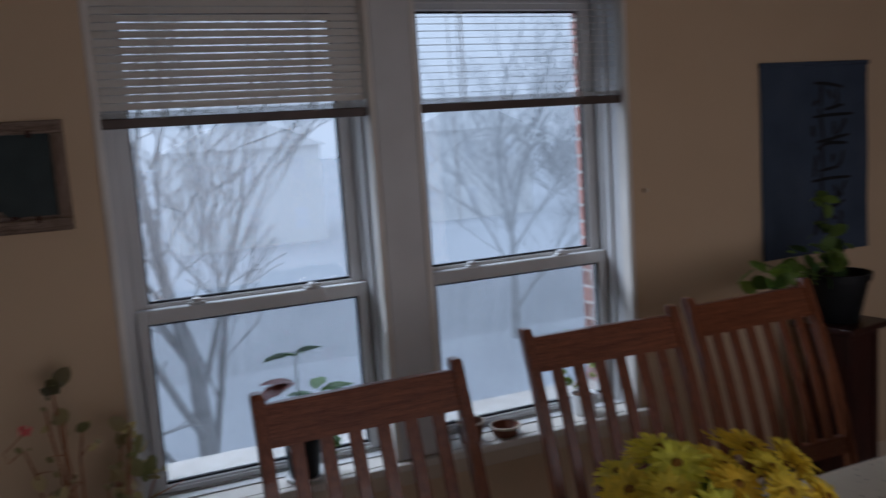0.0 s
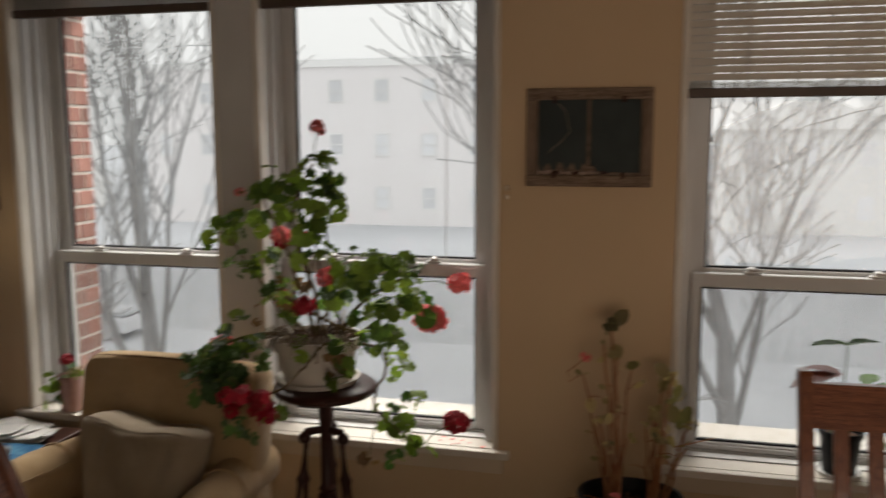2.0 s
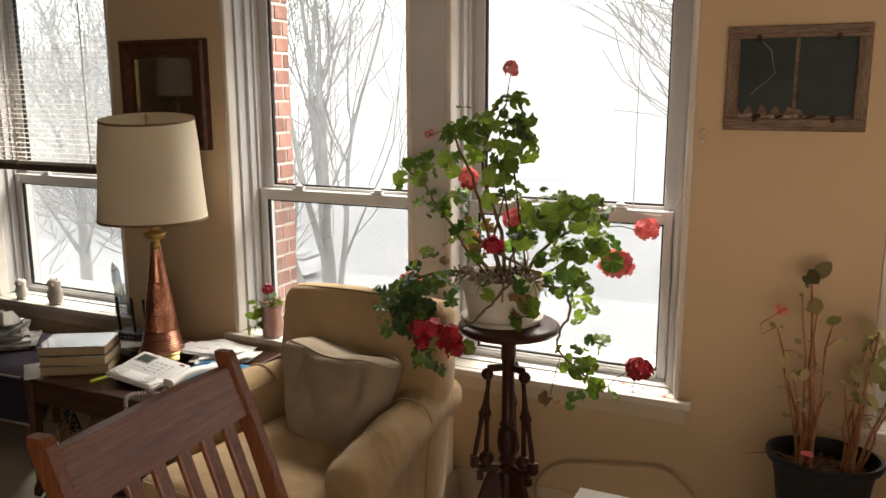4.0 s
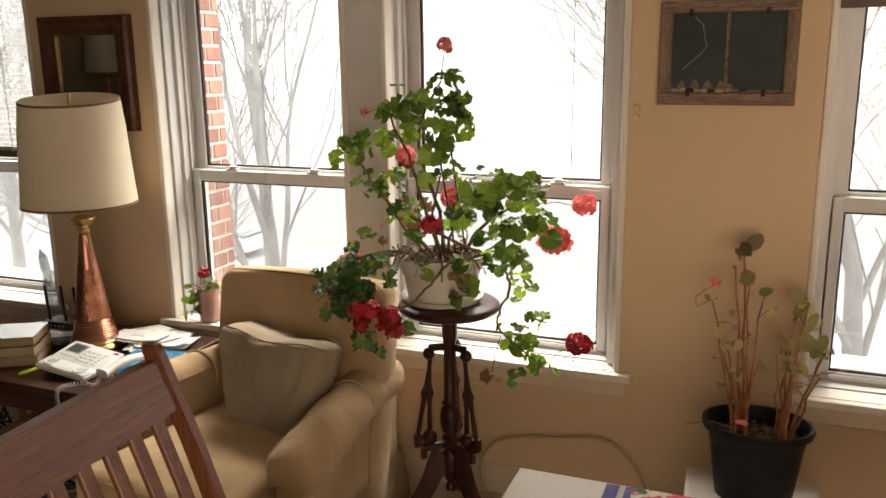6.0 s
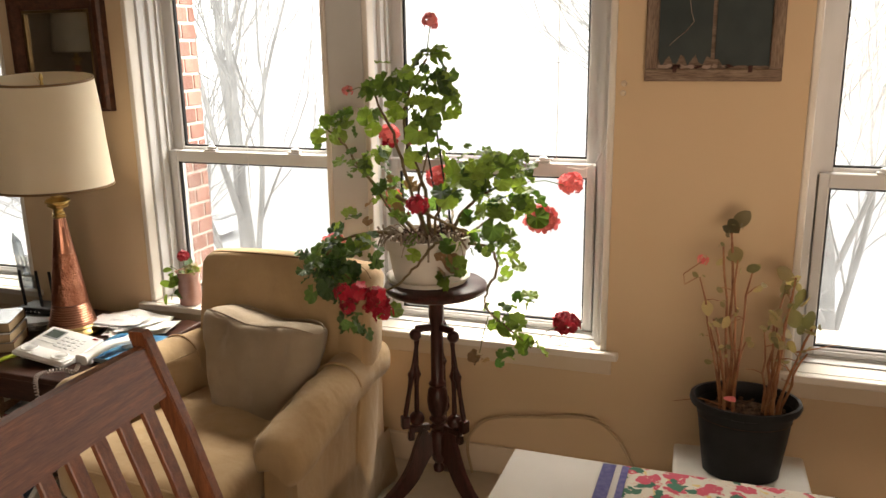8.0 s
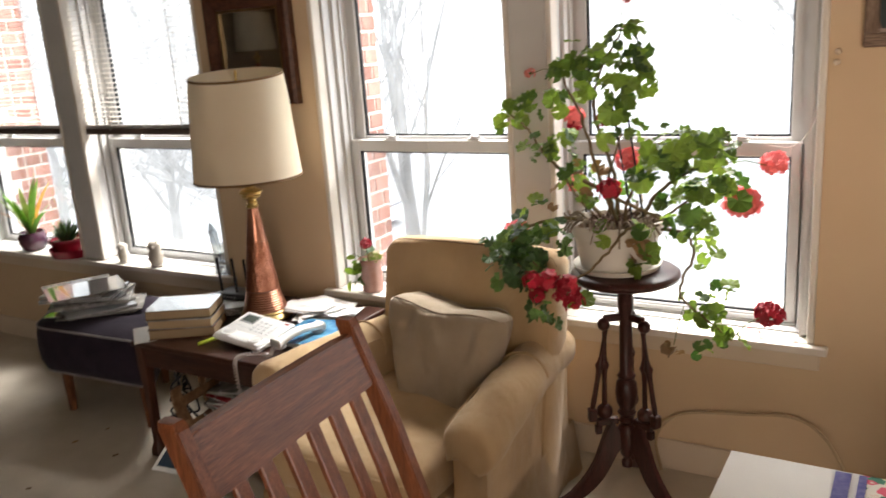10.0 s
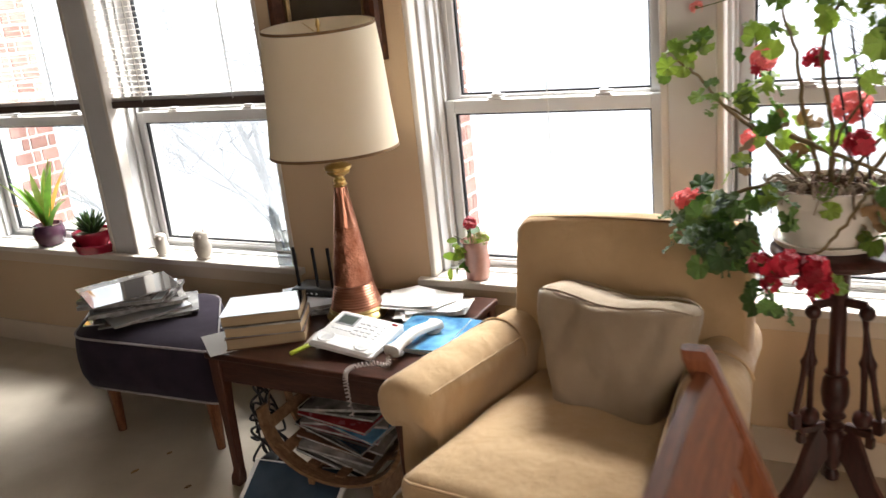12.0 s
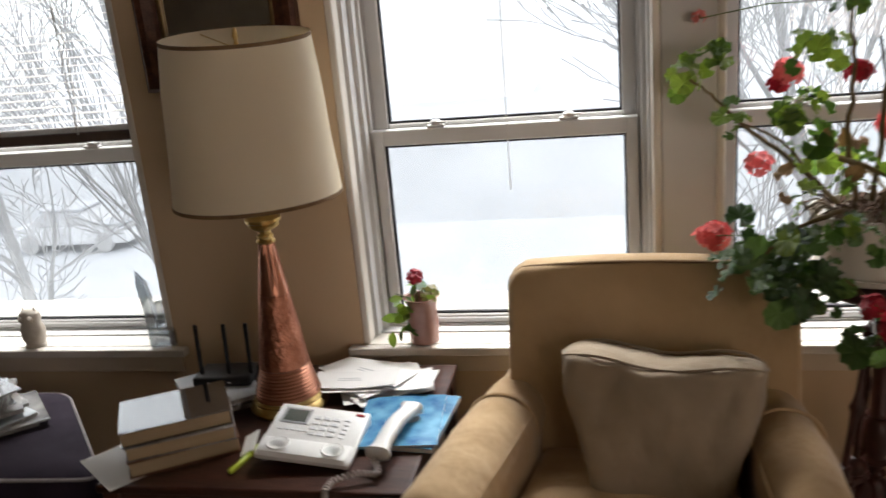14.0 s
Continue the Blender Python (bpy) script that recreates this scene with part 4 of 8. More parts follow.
for sx in (-1, 1):
    part("apron", boxed(sx * (hw - 0.028) - 0.009, sx * (hw - 0.028) + 0.009, -hd + 0.05, hd - 0.05, EZ - 0.105, EZ - 0.0225), M["tablewood"], t)
    for sy in (-1, 1):
        bm = bmesh.new()
        cx, cy = sx * (hw - 0.03), sy * (hd - 0.03)
        rings = []
        for z, w, o in ((0, 0.019, 0.006), (0.03, 0.020, 0.004), (0.06, 0.015, 0.0), (0.30, 0.018, 0.0), (EZ - 0.11, 0.022, 0), (EZ - 0.0225, 0.022, 0)):
            rings.append([bm.verts.new((cx + sx * o + a * w, cy + sy * o + b * w, z)) for a, b in ((-1, -1), (1, -1), (1, 1), (-1, 1))])
        for a, b in zip(rings, rings[1:]):
            for k in range(4):
                bm.faces.new((a[k], a[(k + 1) % 4], b[(k + 1) % 4], b[k]))
        bm.faces.new(rings[0][::-1])
        bm.faces.new(rings[-1])
        bmesh.ops.bevel(bm, geom=bm.edges[:], offset=0.003, segments=1, affect="EDGES")
        part("leg", bm, M["legwood"], t)


# ---- lamp ----
def table_lamp(x, y, z):
    la = thing("table_lamp", x, y, z, 0, "tall embossed copper table lamp with an ivory drum shade, unlit", "lamp")
    part("base_ring", lathed([(0.104, 0), (0.107, 0.008), (0.102, 0.016), (0.094, 0.024), (0.096, 0.030), (0.091, 0.036)], 40), M["brass"], la, "polished brass foot", True)
    prof = [(0.089, 0.037)]
    for k in range(9):
        z0 = 0.04 + 0.009 * k
        prof += [(0.0885 - 0.0048 * k / 2, z0 + 0.002), (0.0850 - 0.0048 * k / 2, z0 + 0.006)]
    part("ridged_foot", lathed(prof, 40), M["copperline"], la, "ridged copper band", True)
    bm = bmesh.new()
    prof = [(0.068 - 0.027 * k / 26, 0.122 + 0.20 * k / 26) for k in range(27)]
    lathe(bm, prof, 72)
    for v in bm.verts:
        r = Vector((v.co.x, v.co.y, 0))
        if r.length > 0.01:
            v.co += r.normalized() * 0.0017 * noise.noise(Vector((math.atan2(v.co.y, v.co.x) * 7, v.co.z * 110, 0)))
    part("embossed_body", bm, M["copper"], la, "chased copper body with raised ornament", True)
    prof = [(0.0405, 0.3225), (0.0415, 0.327), (0.0395, 0.332)] + [(0.039 - 0.019 * k / 10, 0.335 + 0.123 * k / 10) for k in range(11)]
    bm = bmesh.new()
    lathe(bm, prof, 48)
    for v in bm.verts:
        r = Vector((v.co.x, v.co.y, 0))
        if r.length > 0.01 and v.co.z > 0.336:
            v.co += r.normalized() * 0.0009 * math.cos(math.atan2(v.co.y, v.co.x) * 18)
    part("fluted_neck", bm, M["copperline"], la, "fluted copper neck", True)
    part("finial_collar", lathed([(0.021, 0.458), (0.026, 0.464), (0.02, 0.472), (0.022, 0.479), (0.016, 0.486), (0.018, 0.492), (0.036, 0.501), (0.04, 0.507), (0.037, 0.513), (0.046, 0.518), (0.047, 0.526), (0.04, 0.532), (0.022, 0.539), (0.014, 0.57), (0.014, 0.62)], 32), M["brass"], la, "aged brass collar", True)
    zb, zt, rb, rt = 0.578, 0.980, 0.212, 0.180
    bm = bmesh.new()
    seg = 64
    lathe(bm, [(rb, zb), (rb - 0.012, zb + 0.15), (rt + 0.012, zb + 0.29), (rt, zt), (rt - 0.0025, zt), (rt + 0.0095, zb + 0.29), (rb - 0.0145, zb + 0.15), (rb - 0.0025, zb)], seg, close=False)
    bm.verts.ensure_lookup_table()
    for i in range(seg):
        bm.faces.new((bm.verts[i], bm.verts[7 * seg + i], bm.verts[7 * seg + (i + 1) % seg], bm.verts[(i + 1) % seg]))
    bmesh.ops.recalc_face_normals(bm, faces=bm.faces)

    def askew(v):
        """The worn shade sits askew: its top ring dips to the front."""
        return Vector((v[0], v[1], v[2] + max(0, v[2] - zb) / (zt - zb) * (0.09 * v[1] - 0.05 * v[0])))

    def skewed(b):
        for v in b.verts:
            v.co = askew(v.co)
        return b

    skewed(bm)
    sh = part("shade", bm, M["shade"], la, "ivory paper-lined fabric drum shade", True)
    for zz, rr in ((zb + 0.004, rb), (zt - 0.004, rt)):
        part("shade_trim", skewed(lathed([(rr + 0.0005, zz - 0.005), (rr + 0.0016, zz - 0.004), (rr + 0.0016, zz + 0.004), (rr + 0.0005, zz + 0.005)], seg, close=False)), M["piping"], sh, "thin dark trim")
    bm = bmesh.new()
    for k in range(3):
        a = 2 * math.pi * k / 3 + 0.4
        tube(bm, [(0.006 * math.cos(a), 0.006 * math.sin(a), zt - 0.03), ((rt - 0.004) * math.cos(a), (rt - 0.004) * math.sin(a), zt - 0.008)], 0.0016, 6)
    part("spider", skewed(bm), M["brass"], la)
    part("harp", tubed(curve_pts([(0.014, 0, 0.60), (0.055, 0, 0.68), (0.05, 0, 0.85), (0, 0, zt - 0.03), (-0.05, 0, 0.85), (-0.055, 0, 0.68), (-0.014, 0, 0.60)], 6), 0.002, 6), M["brass"], la)
    part("finial", lathed([(0.005, zt - 0.035), (0.007, zt - 0.02), (0.004, zt - 0.012), (0.008, zt - 0.002), (0.005, zt + 0.014), (0.001, zt + 0.02)], 14), M["brass"], la, "", True)
    bulb = lathed([(0.013, 0.62), (0.014, 0.64), (0.030, 0.69), (0.032, 0.71), (0.022, 0.735), (0.002, 0.742)], 20)
    part("bulb", bulb, M["whiteplastic"], la, "frosted bulb, off", True)


table_lamp(-2.614, 2.35, EZ + 0.0004)


# ---- ottoman ----
def rounded_poly(pts, r, n=6):
    out = []
    k = len(pts)
    for i in range(k):
        p, a, b = Vector(pts[i]), Vector(pts[i - 1]), Vector(pts[(i + 1) % k])
        u, v = (a - p).normalized(), (b - p).normalized()
        s, e = p + u * r, p + v * r
        for j in range(n + 1):
            f = j / n
            out.append((s * (1 - f) ** 2 + p * 2 * f * (1 - f) + e * f * f))
    return out


o = thing("ottoman", -3.60, 2.29, 0, 0, "dark plum upholstered ottoman with grey piping", "ottoman")
corners = [(-0.14, -0.26), (0.57, -0.215), (0.145, 0.27), (-0.50, 0.225)]
ring2d = rounded_poly([Vector((a, b)) for a, b in corners], 0.07)
bm = bmesh.new()
rings = []
for z, f in ((0.205, 0.90), (0.215, 0.955), (0.26, 1.02), (0.32, 1.035), (0.38, 1.02), (0.42, 0.99), (0.428, 0.955), (0.436, 0.7), (0.440, 0.35)):
    rings.append([bm.verts.new((q.x * f, q.y * f, z)) for q in ring2d])
n = len(ring2d)
for a, b in zip(rings, rings[1:]):
    for k in range(n):
        bm.faces.new((a[k], a[(k + 1) % n], b[(k + 1) % n], b[k]))
bm.faces.new(rings[0][::-1])
bm.faces.new(rings[-1])
part("cushion", bm, M["purple"], o, smooth=True)
for z, f in ((0.421, 0.992), (0.212, 0.952)):
    loop = [(q.x * f, q.y * f, z) for q in ring2d]
    part("piping", tubed(loop + loop[:1], 0.0045, 6), M["greypiping"], o, "grey piping")
for a, b in ((-0.08, -0.24), *corners[1:]):
    part("leg", lathed([(0.017, 0), (0.026, 0.20), (0.026, 0.207)], 12, Matrix.Translation((a * 0.78, b * 0.78, 0))), M["ottwood"], o, "tapered orange-brown wooden leg", True)


# ---- pedestal plant stand ----
PX, PY = -1.105, 2.405
def plant_stand(x, y):
    s = thing("plant_stand", x, y, 0, 0, "dark mahogany tripod plant stand with turned spindles", "plant stand")
    part("top", lathed([(0.10, 0.782), (0.158, 0.786), (0.169, 0.793), (0.173, 0.802), (0.170, 0.810), (0.163, 0.814), (0.159, 0.8175), (0.02, 0.817)], 48), M["mahogany"], s, "round moulded top", True)
    part("column", lathed([(0.012, 0.155), (0.022, 0.17), (0.026, 0.20), (0.030, 0.22), (0.030, 0.268), (0.020, 0.28), (0.028, 0.293), (0.018, 0.306), (0.031, 0.323), (0.022, 0.335), (0.033, 0.36), (0.037, 0.395), (0.033, 0.43), (0.024, 0.443), (0.031, 0.454), (0.022, 0.466), (0.021, 0.66), (0.026, 0.70), (0.026, 0.74), (0.034, 0.765), (0.05, 0.7815)], 28), M["mahogany"], s, "", True)
    part("drop_finial", lathed([(0.004, 0.115), (0.018, 0.125), (0.020, 0.14), (0.012, 0.154)], 20), M["mahogany"], s, "", True)
    for k in range(3):
        a = math.radians(-90 + 60 + 120 * k + 8)
        d = Vector((math.cos(a), math.sin(a), 0))
        w = Vector((-d.y, d.x, 0))
        bm = bmesh.new()
        prof = curve_pts([(0.028, 0, 0.265), (0.060, 0, 0.21), (0.10, 0, 0.125), (0.155, 0, 0.06), (0.215, 0, 0.022), (0.242, 0, 0.018)], 5)
        rings = []
        for i, q in enumerate(prof):
            f = i / (len(prof) - 1)
            hw, hh = 0.014 - 0.003 * f, 0.036 * (1 - f) ** 1.2 + 0.013
            nrm = Vector((0.55, 0, 0.83)) if f < 0.7 else Vector((0.1, 0, 1))
            c = d * q.x + Vector((0, 0, q.z))
            up = (d * nrm.x + Vector((0, 0, nrm.z))).normalized()
            rings.append([bm.verts.new(c + w * hw * p + up * hh * r) for p, r in ((-1, -1), (1, -1), (1, 1), (-1, 1))])
        for v in (v for r in rings for v in r):
            v.co.z = max(v.co.z, 0.002)
        for r0, r1 in zip(rings, rings[1:]):
            for j in range(4):
                bm.faces.new((r0[j], r0[(j + 1) % 4], r1[(j + 1) % 4], r1[j]))
        bm.faces.new(rings[0][::-1])
        bm.faces.new(rings[-1])
        bmesh.ops.recalc_face_normals(bm, faces=bm.faces)
        bmesh.ops.bevel(bm, geom=[e for e in bm.edges if len(e.link_faces) == 2 and e.calc_face_angle() > 0.8], offset=0.003, segments=2, affect="EDGES")
        part("leg", bm, M["mahogany"], s, "scrolled leg", True)
        # bracket, bosses and the two rods above each leg
        part("bracket", boxed(0.03, 0.105, -0.012, 0.012, 0.286, 0.310, 0.005, 2, m=pose(0, 0, 0, 0, 0, math.degrees(a))), M["mahogany"], s)
        lo, hi = d * 0.098, d * 0.052
        bm = bmesh.new()
        bmesh.ops.create_uvsphere(bm, u_segments=18, v_segments=12, radius=0.027, matrix=Matrix.Translation(lo - d * 0.022 + Vector((0, 0, 0.335))))
        part("boss", bm, M["mahogany"], s, "turned ball boss", True)
        part("end_block", boxed(-0.014, 0.014, -0.015, 0.015, -0.022, 0.022, 0.005, 2, m=Matrix.Translation(lo + d * 0.020 + Vector((0, 0, 0.328))) @ pose(0, 0, 0, 0, 0, math.degrees(a))), M["mahogany"], s)
        part("drop", boxed(-0.011, 0.011, -0.011, 0.011, -0.03, 0.0, 0.004, 2, m=Matrix.Translation(lo + Vector((0, 0, 0.287))) @ pose(0, 0, 0, 0, 0, math.degrees(a))), M["mahogany"], s)
        top = hi + Vector((0, 0, 0.64))
        rod = [(0.007, 0), (0.009, 0.02), (0.008, 0.10), (0.010, 0.14), (0.016, 0.156), (0.010, 0.172), (0.007, 0.19), (0.007, 0.30)]
        for off, tgt in ((0.020, 0.012), (-0.022, 0.020)):
            p0, p1 = lo + d * off + Vector((0, 0, 0.345)), top + d * tgt
            ax = (p1 - p0)
            m = Matrix.Translation(p0) @ ax.to_track_quat("Z", "Y").to_matrix().to_4x4() @ Matrix.Diagonal((1, 1, ax.length / 0.30, 1))
            part("spindle", lathed(rod, 12, m), M["mahogany"], s, "slender turned spindle", True)
        bm = bmesh.new()
        bmesh.ops.create_uvsphere(bm, u_segments=16, v_segments=10, radius=0.021, matrix=Matrix.Translation(top + d * 0.022))
        part("knob", bm, M["mahogany"], s, "", True)
        part("arm_bracket", boxed(0.012, 0.075, -0.009, 0.009, 0.647, 0.672, 0.006, 2, m=pose(0, 0, 0, 0, 0, math.degrees(a))), M["mahogany"], s)


plant_stand(PX, PY)

# ---- plants ----
def leaf_mesh(name, mat, kind="round", lobes=7, seed=0):
    """One leaf of about unit width; its stalk joins at the origin and it lies along +y."""
    rnd = random.Random(seed)
    bm = bmesh.new()
    if kind == "round":
        n = lobes * 4
        c = bm.verts.new((0, 0.34, -0.03))
        rim, mid = [], []
        for k in range(n + 1):
            a = math.radians(-80 + 340 * k / n) - math.pi / 2 * 0 - math.radians(0)
            a = math.radians(-70 + 320 * k / n)
            wave = 0.95 + 0.05 * math.cos(2 * math.pi * k / 4) + rnd.uniform(-0.018, 0.018)
            r = 0.5 * wave
            z = 0.05 * math.cos(2 * math.pi * k / 4) + 0.10 * (abs(math.sin(a * 1.5)) - 0.4) + rnd.uniform(-0.02, 0.02)
            rim.append(bm.verts.new((r * math.cos(a), 0.42 + r * math.sin(a), z)))
            mid.append(bm.verts.new((0.55 * r * math.cos(a), 0.40 + 0.55 * r * math.sin(a), z * 0.2 + 0.015 * (k % 2))))
        for k in range(n):
            bm.faces.new((c, mid[k], mid[k + 1]))
            bm.faces.new((mid[k], rim[k], rim[k + 1], mid[k + 1]))
    else:
        n = 8
        prev = None
        for k in range(n + 1):
            f = k / n
            w = (0.5 * math.sin(math.pi * min(1, f * 0.93 + 0.03)) ** 0.8 if kind == "oval" else 0.5 * (1 - f) ** 0.6) * (1 if f < 1 else 0.05)
            wv = 0.03 * math.sin(k * 2.4 + seed)
            drop = -0.25 * f * f if kind == "oval" else -0.9 * f ** 3
            cur = [bm.verts.new((-w, f * (1.5 if kind == "oval" else 7.0), drop + 0.10 * w + wv)), bm.verts.new((0, f * (1.5 if kind == "oval" else 7.0), drop - 0.04)), bm.verts.new((w, f * (1.5 if kind == "oval" else 7.0), drop + 0.10 * w - wv))]
            if prev:
                bm.faces.new((prev[0], prev[1], cur[1], cur[0]))
                bm.faces.new((prev[1], prev[2], cur[2], cur[1]))
            prev = cur
    return mesh_of(bm, mat, True, name)


def face_to(d, roll):
    """A turn that lays a leaf's upper side along d."""
    q = Vector(d).to_track_quat("Z", "Y").to_matrix().to_4x4()
    return q @ pose(0, 0, 0, 0, 0, roll)


def floret_mesh(name, mat, seed):
    """Five broad petals about the z axis, of unit reach."""
    rnd = random.Random(seed)
    bm = bmesh.new()
    for p in range(5):
        b = 2 * math.pi * p / 5 + rnd.uniform(-0.12, 0.12)
        e, s = Vector((math.cos(b), math.sin(b), 0)), Vector((-math.sin(b), math.cos(b), 0))
        up = Vector((0, 0, 1))
        k = rnd.uniform(0.9, 1.12)
        v = [bm.verts.new(q) for q in (Vector((0, 0, 0)), e * 0.5 * k + s * 0.40 + up * 0.24, e * 0.95 * k + s * 0.26 + up * rnd.uniform(0.05, 0.3), e * 0.95 * k - s * 0.26 + up * rnd.uniform(0.05, 0.3), e * 0.5 * k - s * 0.40 + up * 0.24, e * 0.55 * k + up * 0.10)]
        for t in ((0, 1, 5), (1, 2, 5), (2, 3, 5), (3, 4, 5), (4, 0, 5)):
            bm.faces.new([v[q] for q in t])
    return mesh_of(bm, M[mat], True, name)


def flower_ball(parent, c, r, rnd, florets, meshes, label):
    """A flower head: a small green heart with single florets round it."""
    bm = bmesh.new()
    bmesh.ops.create_icosphere(bm, subdivisions=1, radius=r * 0.3, matrix=Matrix.Translation(c))
    head = part("bloom", bm, M["greenstem"], parent, label)
    for k in range(florets):
        z = 1 - 1.75 * (k + 0.5) / florets
        a = k * 2.39996
        d = Vector((math.sqrt(max(0, 1 - z * z)) * math.cos(a), math.sqrt(max(0, 1 - z * z)) * math.sin(a), z))
        o = new("floret", rnd.choice(meshes))
        o.parent = head
        s = (r * 0.42 if r > 0.034 else r * 0.52) * rnd.uniform(0.75, 1.25)
        o.matrix_basis = Matrix.Translation(c + Vector((d.x, d.y, d.z * 0.85)) * r * rnd.uniform(0.58, 0.95)) @ face_to(d + Vector((rnd.uniform(-0.3, 0.3), rnd.uniform(-0.3, 0.3), rnd.uniform(-0.2, 0.4))), rnd.uniform(0, 360)) @ Matrix.Diagonal((s, s, s, 1))
    return head


def umbel(bm, c, r, rnd, florets=26, petals=5, size=0.4):
    """A ball of five-petalled florets round c."""
    for k in range(florets):
        z = 1 - 1.7 * (k + 0.5) / florets
        a = k * 2.39996
        d = Vector((math.sqrt(max(0, 1 - z * z)) * math.cos(a), math.sqrt(max(0, 1 - z * z)) * math.sin(a), z))
        u = d.orthogonal().normalized()
        w = d.cross(u)
        o = c + d * r * rnd.uniform(0.62, 0.88)
        spin = rnd.uniform(0, 6.28)
        for p in range(petals):
            b = spin + 2 * math.pi * p / petals
            e = u * math.cos(b) + w * math.sin(b)
            s = d.cross(e)
            ln = r * size * rnd.uniform(0.85, 1.2)
            v = [bm.verts.new(q) for q in (o, o + e * ln * 0.6 + s * ln * 0.42 + d * ln * 0.22, o + e * ln * 1.05 + d * ln * rnd.uniform(0.1, 0.5), o + e * ln * 0.6 - s * ln * 0.42 + d * ln * 0.22)]
            bm.faces.new(v)


def clump(parent, meshes, rnd, centre, radius, count, size, out=None, up=0.5, name="leaf", flat=1.0):
    for k in range(count):
        d = Vector((rnd.gauss(0, 1), rnd.gauss(0, 1), rnd.gauss(0, 1)))
        d.normalize()
        p = Vector(centre) + Vector((d.x, d.y * flat, d.z)) * radius * rnd.uniform(0.35, 1.05)
        nrm = (d * 0.7 + Vector((rnd.uniform(-0.4, 0.4), rnd.uniform(-0.9, 0.3), up + rnd.uniform(-0.3, 0.5)))).normalized()
        o = new(name, rnd.choice(meshes))
        o.parent = parent
        s = size * rnd.choice((0.6, 0.8, 0.95, 1.1, 1.25, 1.45)) * rnd.uniform(0.9, 1.1)
        o.matrix_basis = Matrix.Translation(p) @ face_to(nrm, rnd.uniform(0, 360)) @ Matrix.Diagonal((s, s, s, 1))


def potted(name, x, y, z, label, category="potted plant"):
    return thing(name, x, y, z, 0, label, category)


